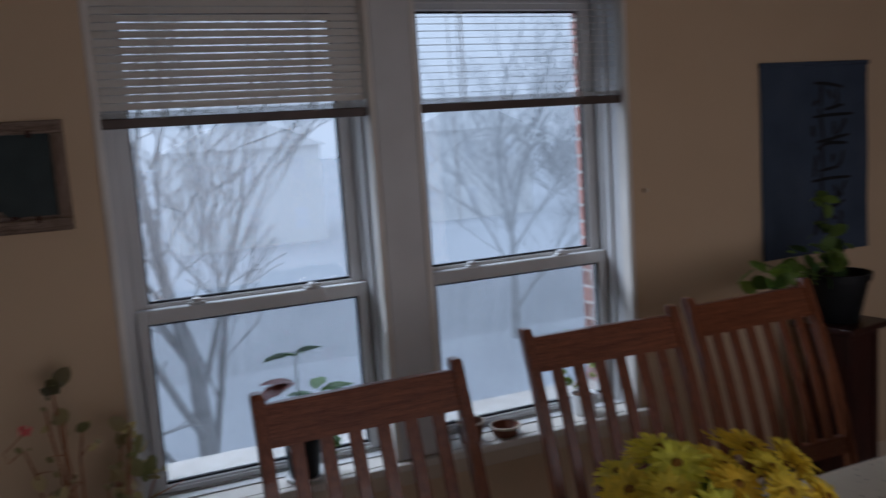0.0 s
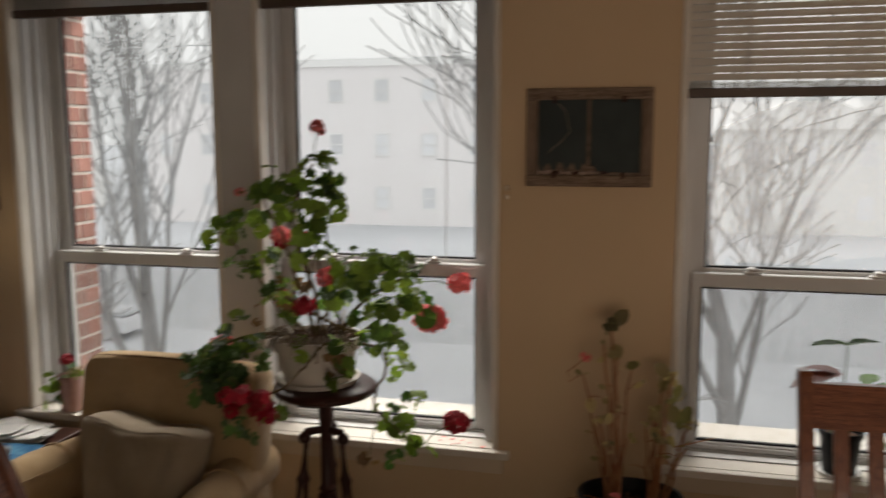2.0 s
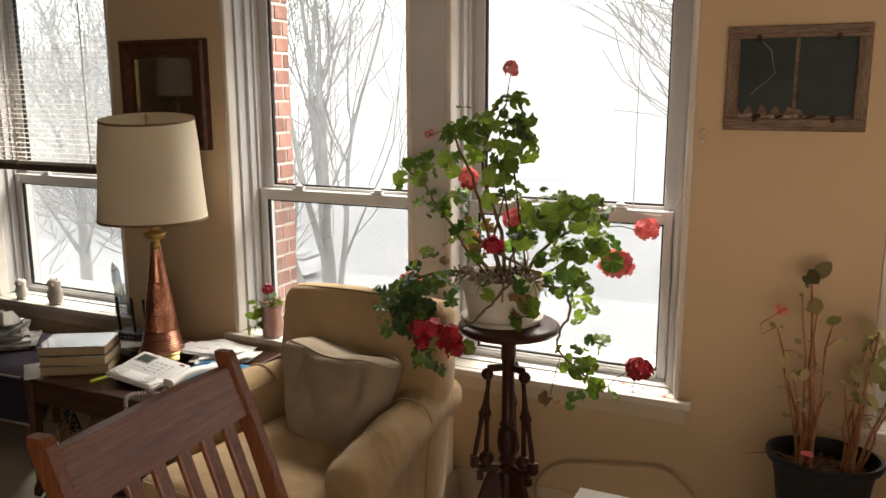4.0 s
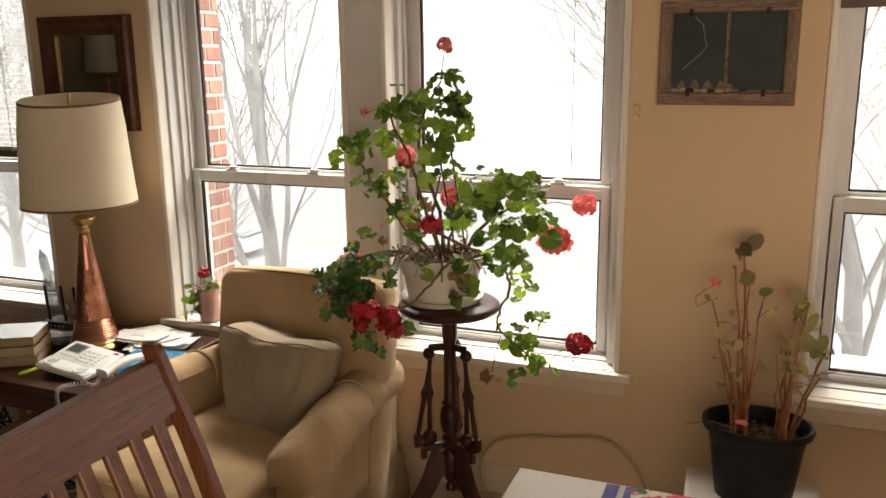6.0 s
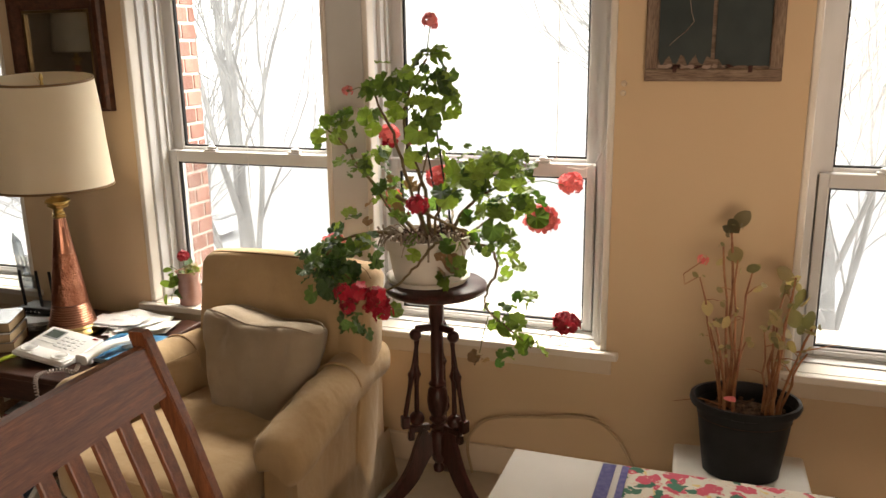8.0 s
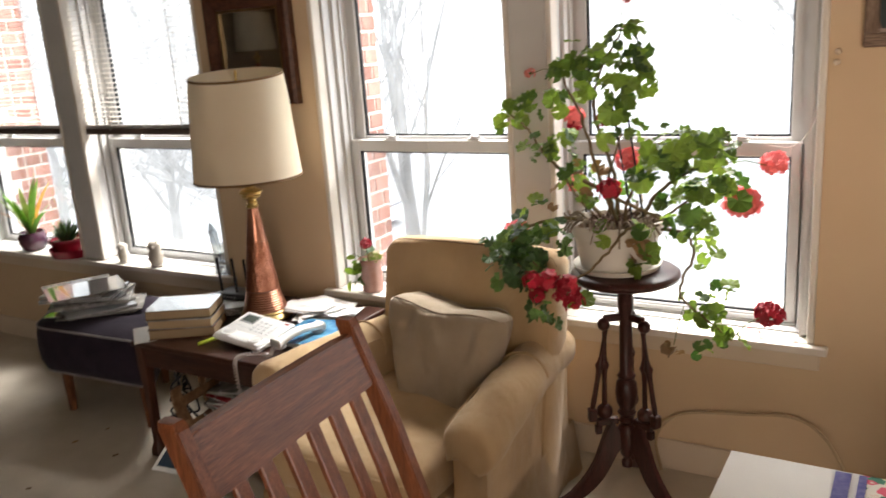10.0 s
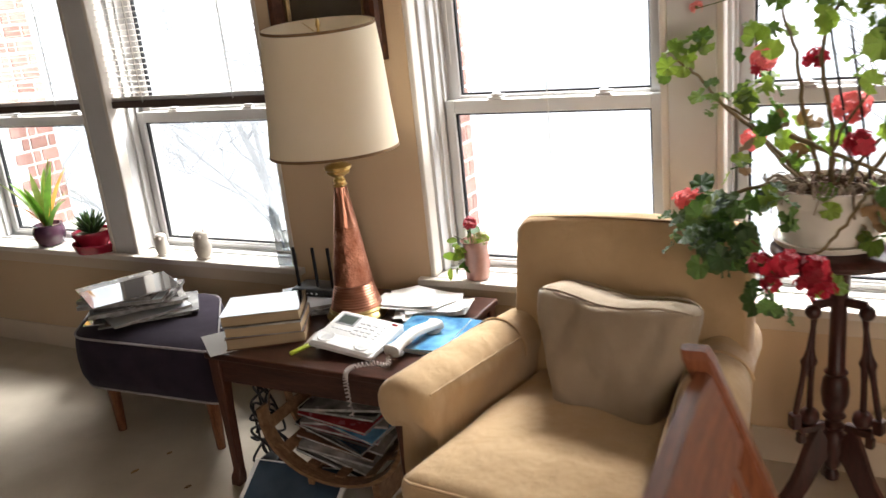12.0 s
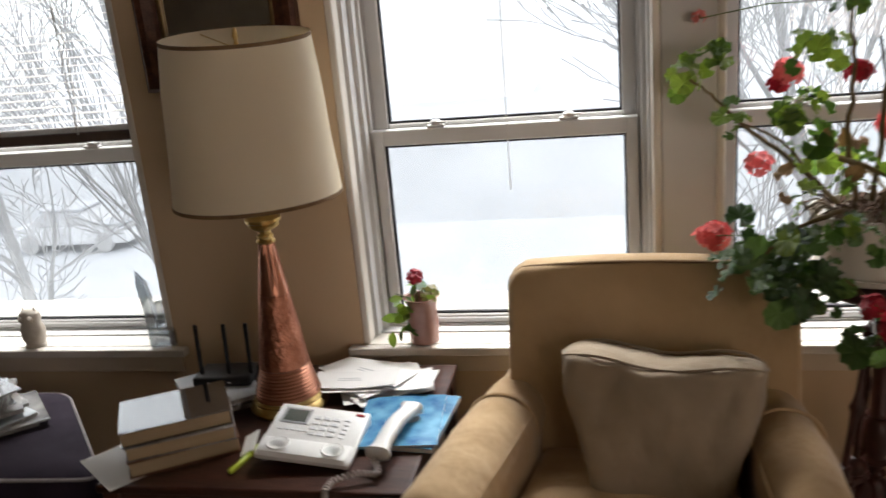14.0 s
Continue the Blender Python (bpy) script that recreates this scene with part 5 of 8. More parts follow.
def geranium(x, y, z):
    """Everything in places relative to the pot's foot."""
    g = potted("geranium", x, y, z, "leggy old geranium with coral and red blooms in a cream pot")
    rnd = random.Random(11)
    part("saucer", lathed([(0.105, 0), (0.132, 0.004), (0.141, 0.020), (0.136, 0.020), (0.124, 0.007), (0.02, 0.007)], 40), M["potwhite"], g, "cream saucer", True)
    part("pot", lathed([(0.106, 0.008), (0.112, 0.011), (0.119, 0.045), (0.130, 0.105), (0.134, 0.114), (0.142, 0.116), (0.145, 0.142), (0.148, 0.158), (0.140, 0.159), (0.134, 0.140), (0.02, 0.126)], 48), M["potwhite"], g, "cream glazed pot", True)
    bm = bmesh.new()
    lathe(bm, [(0.133, 0.128), (0.10, 0.142), (0.05, 0.138), (0.01, 0.146)], 28)
    for k in range(110):
        a, r = rnd.uniform(0, 6.28), rnd.uniform(0, 0.118)
        p = Vector((r * math.cos(a), r * math.sin(a), 0.144 + rnd.uniform(0, 0.014)))
        q = p + Vector((rnd.uniform(-0.04, 0.04), rnd.uniform(-0.04, 0.04), rnd.uniform(-0.006, 0.016)))
        tube(bm, [p, (p + q) / 2 + Vector((0, 0, 0.008)), q], [0.0035, 0.0045, 0.002], 4)
    part("soil", bm, M["soil"], g, "dry soil with dead stalks", True)
    for k in range(46):
        a = radians(-90 + rnd.gauss(0, 62))
        d, side = Vector((math.cos(a), math.sin(a), 0)), Vector((-math.sin(a), math.cos(a), 0))
        sway, drop = rnd.uniform(-0.05, 0.05), rnd.uniform(0.005, 0.075) if rnd.random() < 0.5 else rnd.uniform(-0.03, 0.0)
        pts = [d * 0.085 + Vector((0, 0, 0.150)), d * 0.125 + side * sway * 0.4 + Vector((0, 0, 0.172 + rnd.uniform(0, 0.012))), d * 0.153 + side * sway * 0.8 + Vector((0, 0, 0.163 - 0.3 * max(0, drop))), d * (0.158 + rnd.uniform(0, 0.012)) + side * sway + Vector((0, 0, 0.160 - drop))]
        part("dead_stalk", tubed(curve_pts(pts, 3), rnd.uniform(0.0016, 0.0038), 5), M["drystalk"], g, smooth=True)

    def w(a, b, c):
        return Vector((a - 0.03 - x, b + 0.05 - y, c - 0.018 - z))

    boughs = {
        "top": [w(-1.11, 2.41, 0.96), w(-1.11, 2.36, 1.14), w(-1.13, 2.26, 1.32), w(-1.09, 2.18, 1.45), w(-1.003, 2.12, 1.562)],
        "up_left": [w(-1.13, 2.42, 0.96), w(-1.17, 2.38, 1.15), w(-1.19, 2.30, 1.33), w(-1.225, 2.22, 1.468)],
        "left": [w(-1.15, 2.42, 0.96), w(-1.26, 2.43, 1.08), w(-1.37, 2.46, 1.17), w(-1.46, 2.50, 1.26), w(-1.52, 2.50, 1.31)],
        "mid_left": [w(-1.15, 2.40, 0.96), w(-1.24, 2.38, 1.06), w(-1.31, 2.40, 1.15), w(-1.41, 2.46, 1.20)],
        "low_left": [w(-1.14, 2.37, 0.96), w(-1.20, 2.28, 1.01), w(-1.26, 2.20, 1.02), w(-1.34, 2.18, 0.99), w(-1.40, 2.18, 0.92)],
        "low_left_two": [w(-1.00, 2.30, 0.985), w(-1.02, 2.21, 1.002), w(-1.06, 2.15, 0.945), w(-1.12, 2.10, 0.885), w(-1.19, 2.06, 0.875), w(-1.25, 2.05, 0.93)],
        "right": [w(-1.05, 2.40, 0.96), w(-0.99, 2.36, 1.06), w(-0.90, 2.31, 1.14), w(-0.772, 2.28, 1.216)],
        "right_two": [w(-1.07, 2.40, 0.96), w(-0.97, 2.36, 1.00), w(-0.90, 2.36, 1.05), w(-0.80, 2.38, 1.11)],
        "front": [w(-1.08, 2.36, 0.96), w(-1.03, 2.26, 1.08), w(-0.95, 2.18, 1.18), w(-0.813, 2.14, 1.252)],
        "middle": [w(-1.10, 2.38, 0.96), w(-1.09, 2.26, 1.12), w(-0.993, 2.08, 1.306)],
        "cross": [w(-1.20, 2.34, 1.12), w(-1.10, 2.31, 1.08), w(-1.00, 2.31, 1.04), w(-0.93, 2.33, 1.00)],
        "hang": [w(-1.00, 2.37, 0.97), w(-0.88, 2.33, 0.97), w(-0.85, 2.30, 0.91), w(-0.88, 2.29, 0.83), w(-0.875, 2.28, 0.78), w(-0.81, 2.28, 0.73), w(-0.73, 2.30, 0.66)],
        "back": [w(-1.08, 2.44, 0.96), w(-1.06, 2.49, 1.02), w(-1.10, 2.58, 1.05)],
    }
    for key, pts in boughs.items():
        c = curve_pts(pts, 6)
        n = len(c)
        r0 = 0.0075 if key in ("top", "up_left", "left", "low_left", "right", "cross") else 0.0055
        bm = bmesh.new()
        tube(bm, [q + Vector((rnd.uniform(-1, 1), rnd.uniform(-1, 1), 0)) * 0.004 for q in c], [r0 * (1 - 0.6 * i / n) for i in range(n)], 7)
        part("bough", bm, M["stem"], g, smooth=True)
    for a, b in ((-1.12, -1.045), (-1.075, -1.01)):
        part("stake", tubed([w(a, 2.37, 1.38), w(b, 2.36, 0.96)], 0.0035, 6), M["blackplastic"], g, "dark support stake")
    leaves = [leaf_mesh("geranium_leaf", M["geranium"], "round", 7, s) for s in range(4)]
    dry = [leaf_mesh("withered_leaf", M["dryleaf"], "round", 5, s + 9) for s in range(2)]
    # darker green copy, painting shade onto the low left clumps
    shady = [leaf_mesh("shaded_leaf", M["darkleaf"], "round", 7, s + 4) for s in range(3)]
    S = 0.048
    for c, r, k in (((-1.003, 2.12, 1.562), 0.053, 14), ((-0.971, 2.12, 1.497), 0.062, 20), ((-0.996, 2.08, 1.422), 0.057, 15), ((-0.942, 2.14, 1.45), 0.04, 6), 
                    ((-1.119, 2.16, 1.504), 0.049, 12), ((-1.225, 2.22, 1.468), 0.046, 9), ((-1.095, 2.16, 1.423), 0.054, 10), ((-1.523, 2.5, 1.307), 0.056, 10), 
                    ((-1.444, 2.48, 1.353), 0.045, 8), ((-1.264, 2.3, 1.365), 0.057, 10), ((-1.41, 2.46, 1.207), 0.056, 9), ((-1.263, 2.35, 1.237), 0.069, 14), 
                    ((-1.251, 2.38, 1.124), 0.061, 9), ((-1.178, 2.3, 1.102), 0.055, 9), ((-0.993, 2.08, 1.306), 0.067, 15), ((-0.861, 2.1, 1.25), 0.067, 20), 
                    ((-0.813, 2.14, 1.252), 0.064, 18), ((-0.772, 2.28, 1.216), 0.068, 20), ((-0.774, 2.36, 1.133), 0.055, 12), ((-0.847, 2.26, 1.113), 0.078, 22), 
                    ((-0.9, 2.3, 1.002), 0.06, 12), ((-0.936, 2.18, 1.194), 0.055, 9), ((-0.979, 2.24, 0.994), 0.036, 4), ((-0.823, 2.36, 0.907), 0.041, 6), 
                    ((-0.821, 2.34, 0.998), 0.046, 7), ((-1.3, 2.15, 1.03), 0.062, 11), ((-1.417, 2.18, 0.915), 0.084, 20), ((-1.292, 2.12, 0.93), 0.09, 24), 
                    ((-1.2, 2.12, 0.988), 0.052, 8), ((-1.352, 2.12, 0.886), 0.063, 12), ((-1.205, 1.99, 0.816), 0.052, 9), ((-1.1, 1.98, 0.86), 0.031, 3), 
                    ((-0.834, 2.28, 0.767), 0.045, 9), ((-0.759, 2.3, 0.814), 0.03, 4), ((-0.818, 2.26, 0.639), 0.03, 4), ((-0.73, 2.3, 0.668), 0.035, 5), 
                    ((-0.778, 2.28, 0.732), 0.035, 5),
                    ((-1.12, 2.60, 1.06), 0.05, 6), ((-1.40, 2.28, 0.94), 0.05, 8)):
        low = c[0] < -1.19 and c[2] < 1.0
        k *= 0.8 if c[2] > 1.4 else 1
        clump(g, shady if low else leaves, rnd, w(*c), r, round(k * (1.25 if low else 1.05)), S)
    for c in ((-1.30, 2.35, 1.05), (-1.25, 2.36, 1.17), (-1.17, 2.33, 1.09), (-1.0, 2.27, 0.95), (-1.15, 2.38, 1.16)):
        clump(g, dry, rnd, w(*c), 0.03, 2, 0.042, up=-0.2)
    blooms = (("coral", (-0.743, 2.451, 1.048), 0.054, 46), ("coral", (-0.681, 2.62, 1.141), 0.042, 30), ("pink", (-1.022, 2.20, 1.667), 0.026, 14),
              ("pink", (-1.479, 2.58, 1.444), 0.018, 10), ("coral", (-1.284, 2.49, 1.305), 0.038, 20), ("coral", (-1.067, 2.395, 1.183), 0.042, 24),
              ("red", (-1.039, 2.107, 1.144), 0.034, 18), ("red", (-1.153, 2.40, 1.305), 0.028, 12), ("red", (-1.30, 2.53, 1.27), 0.026, 12),
              ("red", (-1.218, 1.965, 0.902), 0.029, 15), ("red", (-1.166, 1.955, 0.908), 0.031, 17), ("red", (-1.195, 1.945, 0.866), 0.026, 13),
              ("red", (-1.111, 1.955, 0.898), 0.033, 18), ("red", (-1.095, 1.965, 0.850), 0.029, 14), ("red", (-1.131, 1.96, 0.862), 0.022, 9),
              ("red", (-0.659, 2.473, 0.693), 0.044, 30), ("coral", (-1.468, 2.391, 0.931), 0.042, 24), ("coral", (-1.325, 2.60, 1.06), 0.036, 18))
    heads = {}
    for mat, c, r, k in blooms:
        if mat not in heads:
            heads[mat] = [floret_mesh(mat + "_floret", mat, q) for q in range(3)]
        flower_ball(g, w(*c), r, rnd, k, heads[mat], {"coral": "coral flower head", "pink": "small salmon flower head", "red": "deep red flower head"}[mat])
    for a, b in (((-0.82, 2.40, 1.11), (-0.75, 2.45, 1.04)), ((-0.80, 2.42, 1.17), (-0.69, 2.61, 1.13)), ((-1.003, 2.12, 1.562), (-1.02, 2.20, 1.655)), ((-1.225, 2.22, 1.468), (-1.475, 2.575, 1.44)),
                 ((-0.73, 2.30, 0.67), (-0.68, 2.44, 0.69)), ((-1.20, 2.03, 0.90), (-1.195, 1.96, 0.90)), ((-1.17, 2.06, 0.88), (-1.11, 1.96, 0.87)), ((-0.87, 2.28, 0.76), (-0.9, 2.28, 0.631)), ((-1.09, 2.34, 1.0), (-1.05, 2.14, 1.13)), ((-1.38, 2.2, 0.96), (-1.46, 2.36, 0.94))):
        p, q = w(*a), w(*b)
        part("flower_stalk", tubed([p, (p + q) / 2 + Vector((0, 0, 0.012)), q], 0.0016, 5), M["greenstem"], g)
    # withered and green leaves hanging over the front of the pot
    clump(g, dry, rnd, w(-1.02, 2.265, 0.93), 0.022, 4, 0.05, up=-0.1)
    clump(g, leaves, rnd, w(-0.975, 2.24, 0.915), 0.035, 5, 0.055, up=0.0)
    clump(g, leaves, rnd, w(-1.13, 2.235, 0.975), 0.03, 4, 0.045, up=0.1)
    clump(g, dry, rnd, w(-0.9, 2.28, 0.616), 0.02, 4, 0.04, up=-0.6)


geranium(PX - 0.03, PY + 0.01, 0.818)


def bare_cane_plant(x, y, z):
    """Begonia stripped to its canes, in an oval black tub."""
    g = potted("begonia", x, y, z, "nearly leafless begonia canes in an oval black tub")
    rnd = random.Random(7)
    part("tub", lathed([(0.105, 0), (0.112, 0.004), (0.128, 0.12), (0.140, 0.215), (0.158, 0.222), (0.163, 0.235), (0.160, 0.246), (0.150, 0.246), (0.146, 0.235), (0.138, 0.190), (0.02, 0.185)], 48, squash=0.80), M["potblack"], g, "black plastic tub", True)
    bm = bmesh.new()
    lathe(bm, [(0.139, 0.188), (0.10, 0.20), (0.05, 0.196), (0.01, 0.202)], 32, squash=0.80)
    for k in range(160):
        a, r = rnd.uniform(0, 6.28), 0.13 * math.sqrt(rnd.random())
        p = Vector((r * math.cos(a), 0.8 * r * math.sin(a), 0.198))
        bmesh.ops.create_icosphere(bm, subdivisions=1, radius=rnd.uniform(0.003, 0.009), matrix=Matrix.Translation(p))
    part("soil", bm, M["soil"], g, "crumbly dark soil", True)
    canes = (((-0.045, 0.02), (-0.075, 0.10, 0.745), 0.0055), ((-0.05, 0.02), (-0.095, 0.08, 0.70), 0.005), ((-0.07, 0.0), (-0.16, 0.05, 0.60), 0.004), ((-0.03, 0.0), (-0.055, 0.06, 0.66), 0.0045),
             ((-0.035, -0.02), (-0.01, 0.06, 0.63), 0.0045), ((-0.06, -0.02), (-0.105, 0.02, 0.48), 0.005), ((-0.04, 0.02), (-0.01, 0.03, 0.42), 0.0035), ((-0.065, 0.03), (-0.115, 0.06, 0.44), 0.004),
             ((0.06, 0.0), (0.065, 0.06, 0.50), 0.0055), ((0.07, 0.02), (0.115, 0.09, 0.61), 0.0055), ((0.08, -0.01), (0.10, 0.05, 0.53), 0.005), ((0.09, 0.0), (0.175, 0.06, 0.47), 0.005),
             ((0.10, 0.01), (0.155, 0.02, 0.40), 0.0045), ((0.05, 0.01), (0.04, 0.03, 0.45), 0.004), ((-0.055, 0.02), (-0.06, 0.02, 0.37), 0.006), ((0.075, 0.0), (0.085, 0.0, 0.42), 0.006), ((0.06, 0.03), (0.085, 0.08, 0.56), 0.004))
    tips = []
    for (a, b), (c, d, h), r in canes:
        pts = [Vector((a, b, 0.19))]
        for k in range(1, 7):
            f = k / 6
            pts.append(Vector((a + (c - a) * f ** 1.4 + rnd.uniform(-0.006, 0.006), b + (d - b) * f + rnd.uniform(-0.005, 0.005), 0.19 + (h - 0.19) * f)))
        bm = bmesh.new()
        rad = [r * (1.25 if k % 2 else 1.0) * (1 - 0.45 * k / 6) for k in range(7)]
        tube(bm, pts, rad, 7)
        part("cane", bm, M["redstem"], g, smooth=True)
        tips.append(pts[-1])
        for k in (3, 4, 5):
            if rnd.random() < 0.7:
                q = pts[k] + Vector((rnd.uniform(-0.05, 0.05), rnd.uniform(-0.03, 0.03), rnd.uniform(0.0, 0.04)))
                part("twig", tubed([pts[k], (pts[k] + q) / 2 + Vector((0, 0, 0.005)), q], [0.002, 0.0016, 0.001], 5), M["redstem"], g)
                tips.append(q)
    part("cane", tubed([(0.13, 0.02, 0.40), (0.19, 0.02, 0.42), (0.245, 0.03, 0.435)], [0.003, 0.002, 0.001], 5), M["redstem"], g)
    part("cane", tubed([(-0.06, 0, 0.21), (-0.13, -0.02, 0.235), (-0.21, -0.02, 0.215)], [0.003, 0.002, 0.001], 5), M["redstem"], g)
    dark = [leaf_mesh("begonia_leaf", M["brownleaf"], "oval", 7, s) for s in range(2)]
    pale = [leaf_mesh("pale_leaf", M["palegreen"], "oval", 7, s + 3) for s in range(3)]
    clump(g, dark, rnd, (-0.070, 0.10, 0.745), 0.032, 6, 0.030, up=0.0)
    for c in ((-0.02, 0.06, 0.63), (-0.12, 0.02, 0.48), (-0.09, 0.02, 0.45), (0.115, 0.09, 0.61), (0.10, 0.05, 0.53), (0.065, 0.05, 0.50), (0.175, 0.06, 0.47), (0.09, 0.03, 0.42), (0.05, 0.04, 0.50), (-0.05, 0.06, 0.64), (0.14, 0.06, 0.45), (0.12, 0.07, 0.58), (0.13, 0.08, 0.53), (0.09, 0.06, 0.57), (0.07, 0.05, 0.45)):
        clump(g, pale, rnd, c, 0.014, 2, 0.034, up=0.2)
    for c in tips:
        if rnd.random() < 0.75:
            clump(g, pale, rnd, c, 0.012, 2, 0.014, up=0.2)
    flower_ball(g, Vector((-0.150, 0.08, 0.645)), 0.018, rnd, 7, [floret_mesh("begonia_floret", "coral", 3)], "small pink bloom")
    part("bloom_stalk", tubed([(-0.16, 0.05, 0.60), (-0.20, 0.06, 0.57), (-0.205, 0.07, 0.60), (-0.155, 0.08, 0.64)], 0.0018, 5), M["redstem"], g)
    clump(g, [leaf_mesh("fallen_petal", M["coral"], "oval", 5, 4)], rnd, (-0.03, -0.06, 0.255), 0.01, 1, 0.03, up=1.0, name="fallen_petal")


# white step stool under the tub
s = thing("step_stool", -0.115, 2.42, 0, 3, "low white painted step stool under a plant", "stool")
part("top", boxed(-0.20, 0.20, -0.145, 0.145, 0.258, 0.284, 0.012, 3), M["stool"], s)
for sx in (-1, 1):
    part("side", boxed(sx * 0.165 - 0.012, sx * 0.165 + 0.012, -0.12, 0.12, 0, 0.2575, 0.004), M["stool"], s)
part("brace", boxed(-0.152, 0.152, -0.008, 0.008, 0.12, 0.20, 0.003), M["stool"], s)
bare_cane_plant(-0.115, 2.42, 0.2845)

# ---- window sill things ----
SZ = SILL + 0.0006


def coleus(x, y):
    g = potted("coleus", x, y, SZ, "young coleus in a black nursery pot on a white saucer")
    rnd = random.Random(3)
    part("saucer", lathed([(0.05, 0), (0.066, 0.003), (0.070, 0.014), (0.067, 0.014), (0.06, 0.006), (0.02, 0.006)], 32), M["whiteplastic"], g, "white saucer", True)
    part("pot", lathed([(0.046, 0.0065), (0.050, 0.01), (0.062, 0.13), (0.068, 0.132), (0.068, 0.15), (0.063, 0.15), (0.060, 0.128), (0.01, 0.125)], 32), M["potblack"], g, "", True)
    part("soil", lathed([(0.060, 0.127), (0.03, 0.131), (0.005, 0.13)], 20), M["soil"], g)
    part("stem", tubed([(0, 0, 0.125), (0.004, 0, 0.22), (0.0, 0, 0.32), (0.004, 0, 0.43)], [0.0032, 0.003, 0.0025, 0.002], 6), M["greenstem"], g)
    part("stem", tubed([(0.02, 0, 0.125), (0.05, 0, 0.22), (0.09, 0, 0.30)], [0.003, 0.0025, 0.002], 6), M["greenstem"], g)
    green = leaf_mesh("coleus_leaf", M["darkleaf"], "oval", 7, 1)
    wine = leaf_mesh("burgundy_leaf", M["burgundy"], "oval", 7, 2)
    for me, p, rx, rz, s in ((green, (0.004, 0, 0.43), 4, 90, 0.055), (green, (0.004, 0, 0.432), 12, -78, 0.048), (green, (0.0, 0, 0.425), 25, 170, 0.05), (wine, (-0.01, -0.01, 0.335), -8, 98, 0.082), (wine, (-0.01, 0.01, 0.33), 8, 60, 0.06),
                             (green, (0.08, 0, 0.29), 10, -85, 0.06), (green, (0.06, 0, 0.30), 20, -30, 0.045), (green, (0.05, 0, 0.28), 10, 60, 0.045), (green, (0.09, -0.01, 0.30), -10, -110, 0.05)):
        o = new("leaf", me)
        o.parent = g
        o.matrix_basis = pose(*p, rx, 0, rz) @ Matrix.Diagonal((s * 1.3, s * 1.3, s * 1.3, 1))
    trail = [leaf_mesh("small_leaf", M["darkleaf"], "round", 5, 6)]
    clump(g, trail, rnd, (0.09, -0.01, 0.10), 0.03, 8, 0.024)
    clump(g, trail, rnd, (0.0, 0.0, 0.15), 0.03, 6, 0.022)


coleus(0.535, 2.71)


def bowl(x, y, r, h, label):
    b = thing("terracotta_bowl", x, y, SZ, 0, label, "bowl", "terracotta bowls")
    part("bowl", lathed([(r * 0.72, 0), (r * 0.80, 0.003), (r, h), (r * 0.93, h), (r * 0.74, 0.010), (0.006, 0.009)], 28), M["terracotta"], b, "", True)
    part("rim", lathed([(r * 0.93, h), (r * 1.03, h - 0.004), (r * 1.04, h + 0.004), (r * 0.94, h + 0.005)], 28, close=False), M["trim"], b, "pale worn rim", True)


bowl(1.155, 2.70, 0.050, 0.075, "small terracotta pot with a pale rim on the sill")
bowl(1.293, 2.69, 0.056, 0.036, "shallow terracotta dish on the sill")


def trailing_plant(x, y):
    g = potted("ivy_plant", x, y, SZ, "small trailing plant in a white cup on the sill")
    rnd = random.Random(9)
    part("cup", lathed([(0.038, 0), (0.042, 0.004), (0.052, 0.085), (0.048, 0.085), (0.036, 0.01), (0.006, 0.008)], 28), M["whiteplastic"], g, "", True)
    part("soil", lathed([(0.046, 0.074), (0.02, 0.079), (0.004, 0.078)], 18), M["soil"], g)
    small = [leaf_mesh("ivy_leaf", M["limeleaf"], "round", 5, s) for s in range(2)]
    for k in range(6):
        a = rnd.uniform(0, 6.28)
        tip = Vector((0.12 * math.cos(a), 0.04 * math.sin(a), 0.11 + rnd.uniform(0.02, 0.26)))
        part("stem", tubed(curve_pts([(0, 0, 0.075), tip * 0.5 + Vector((0, 0, 0.05)), tip], 4), 0.0016, 5), M["greenstem"], g)
        clump(g, small, rnd, tip, 0.025, 4, 0.026)
        clump(g, small, rnd, tip * 0.6 + Vector((0, 0, 0.04)), 0.02, 2, 0.022)


trailing_plant(1.66, 2.72)


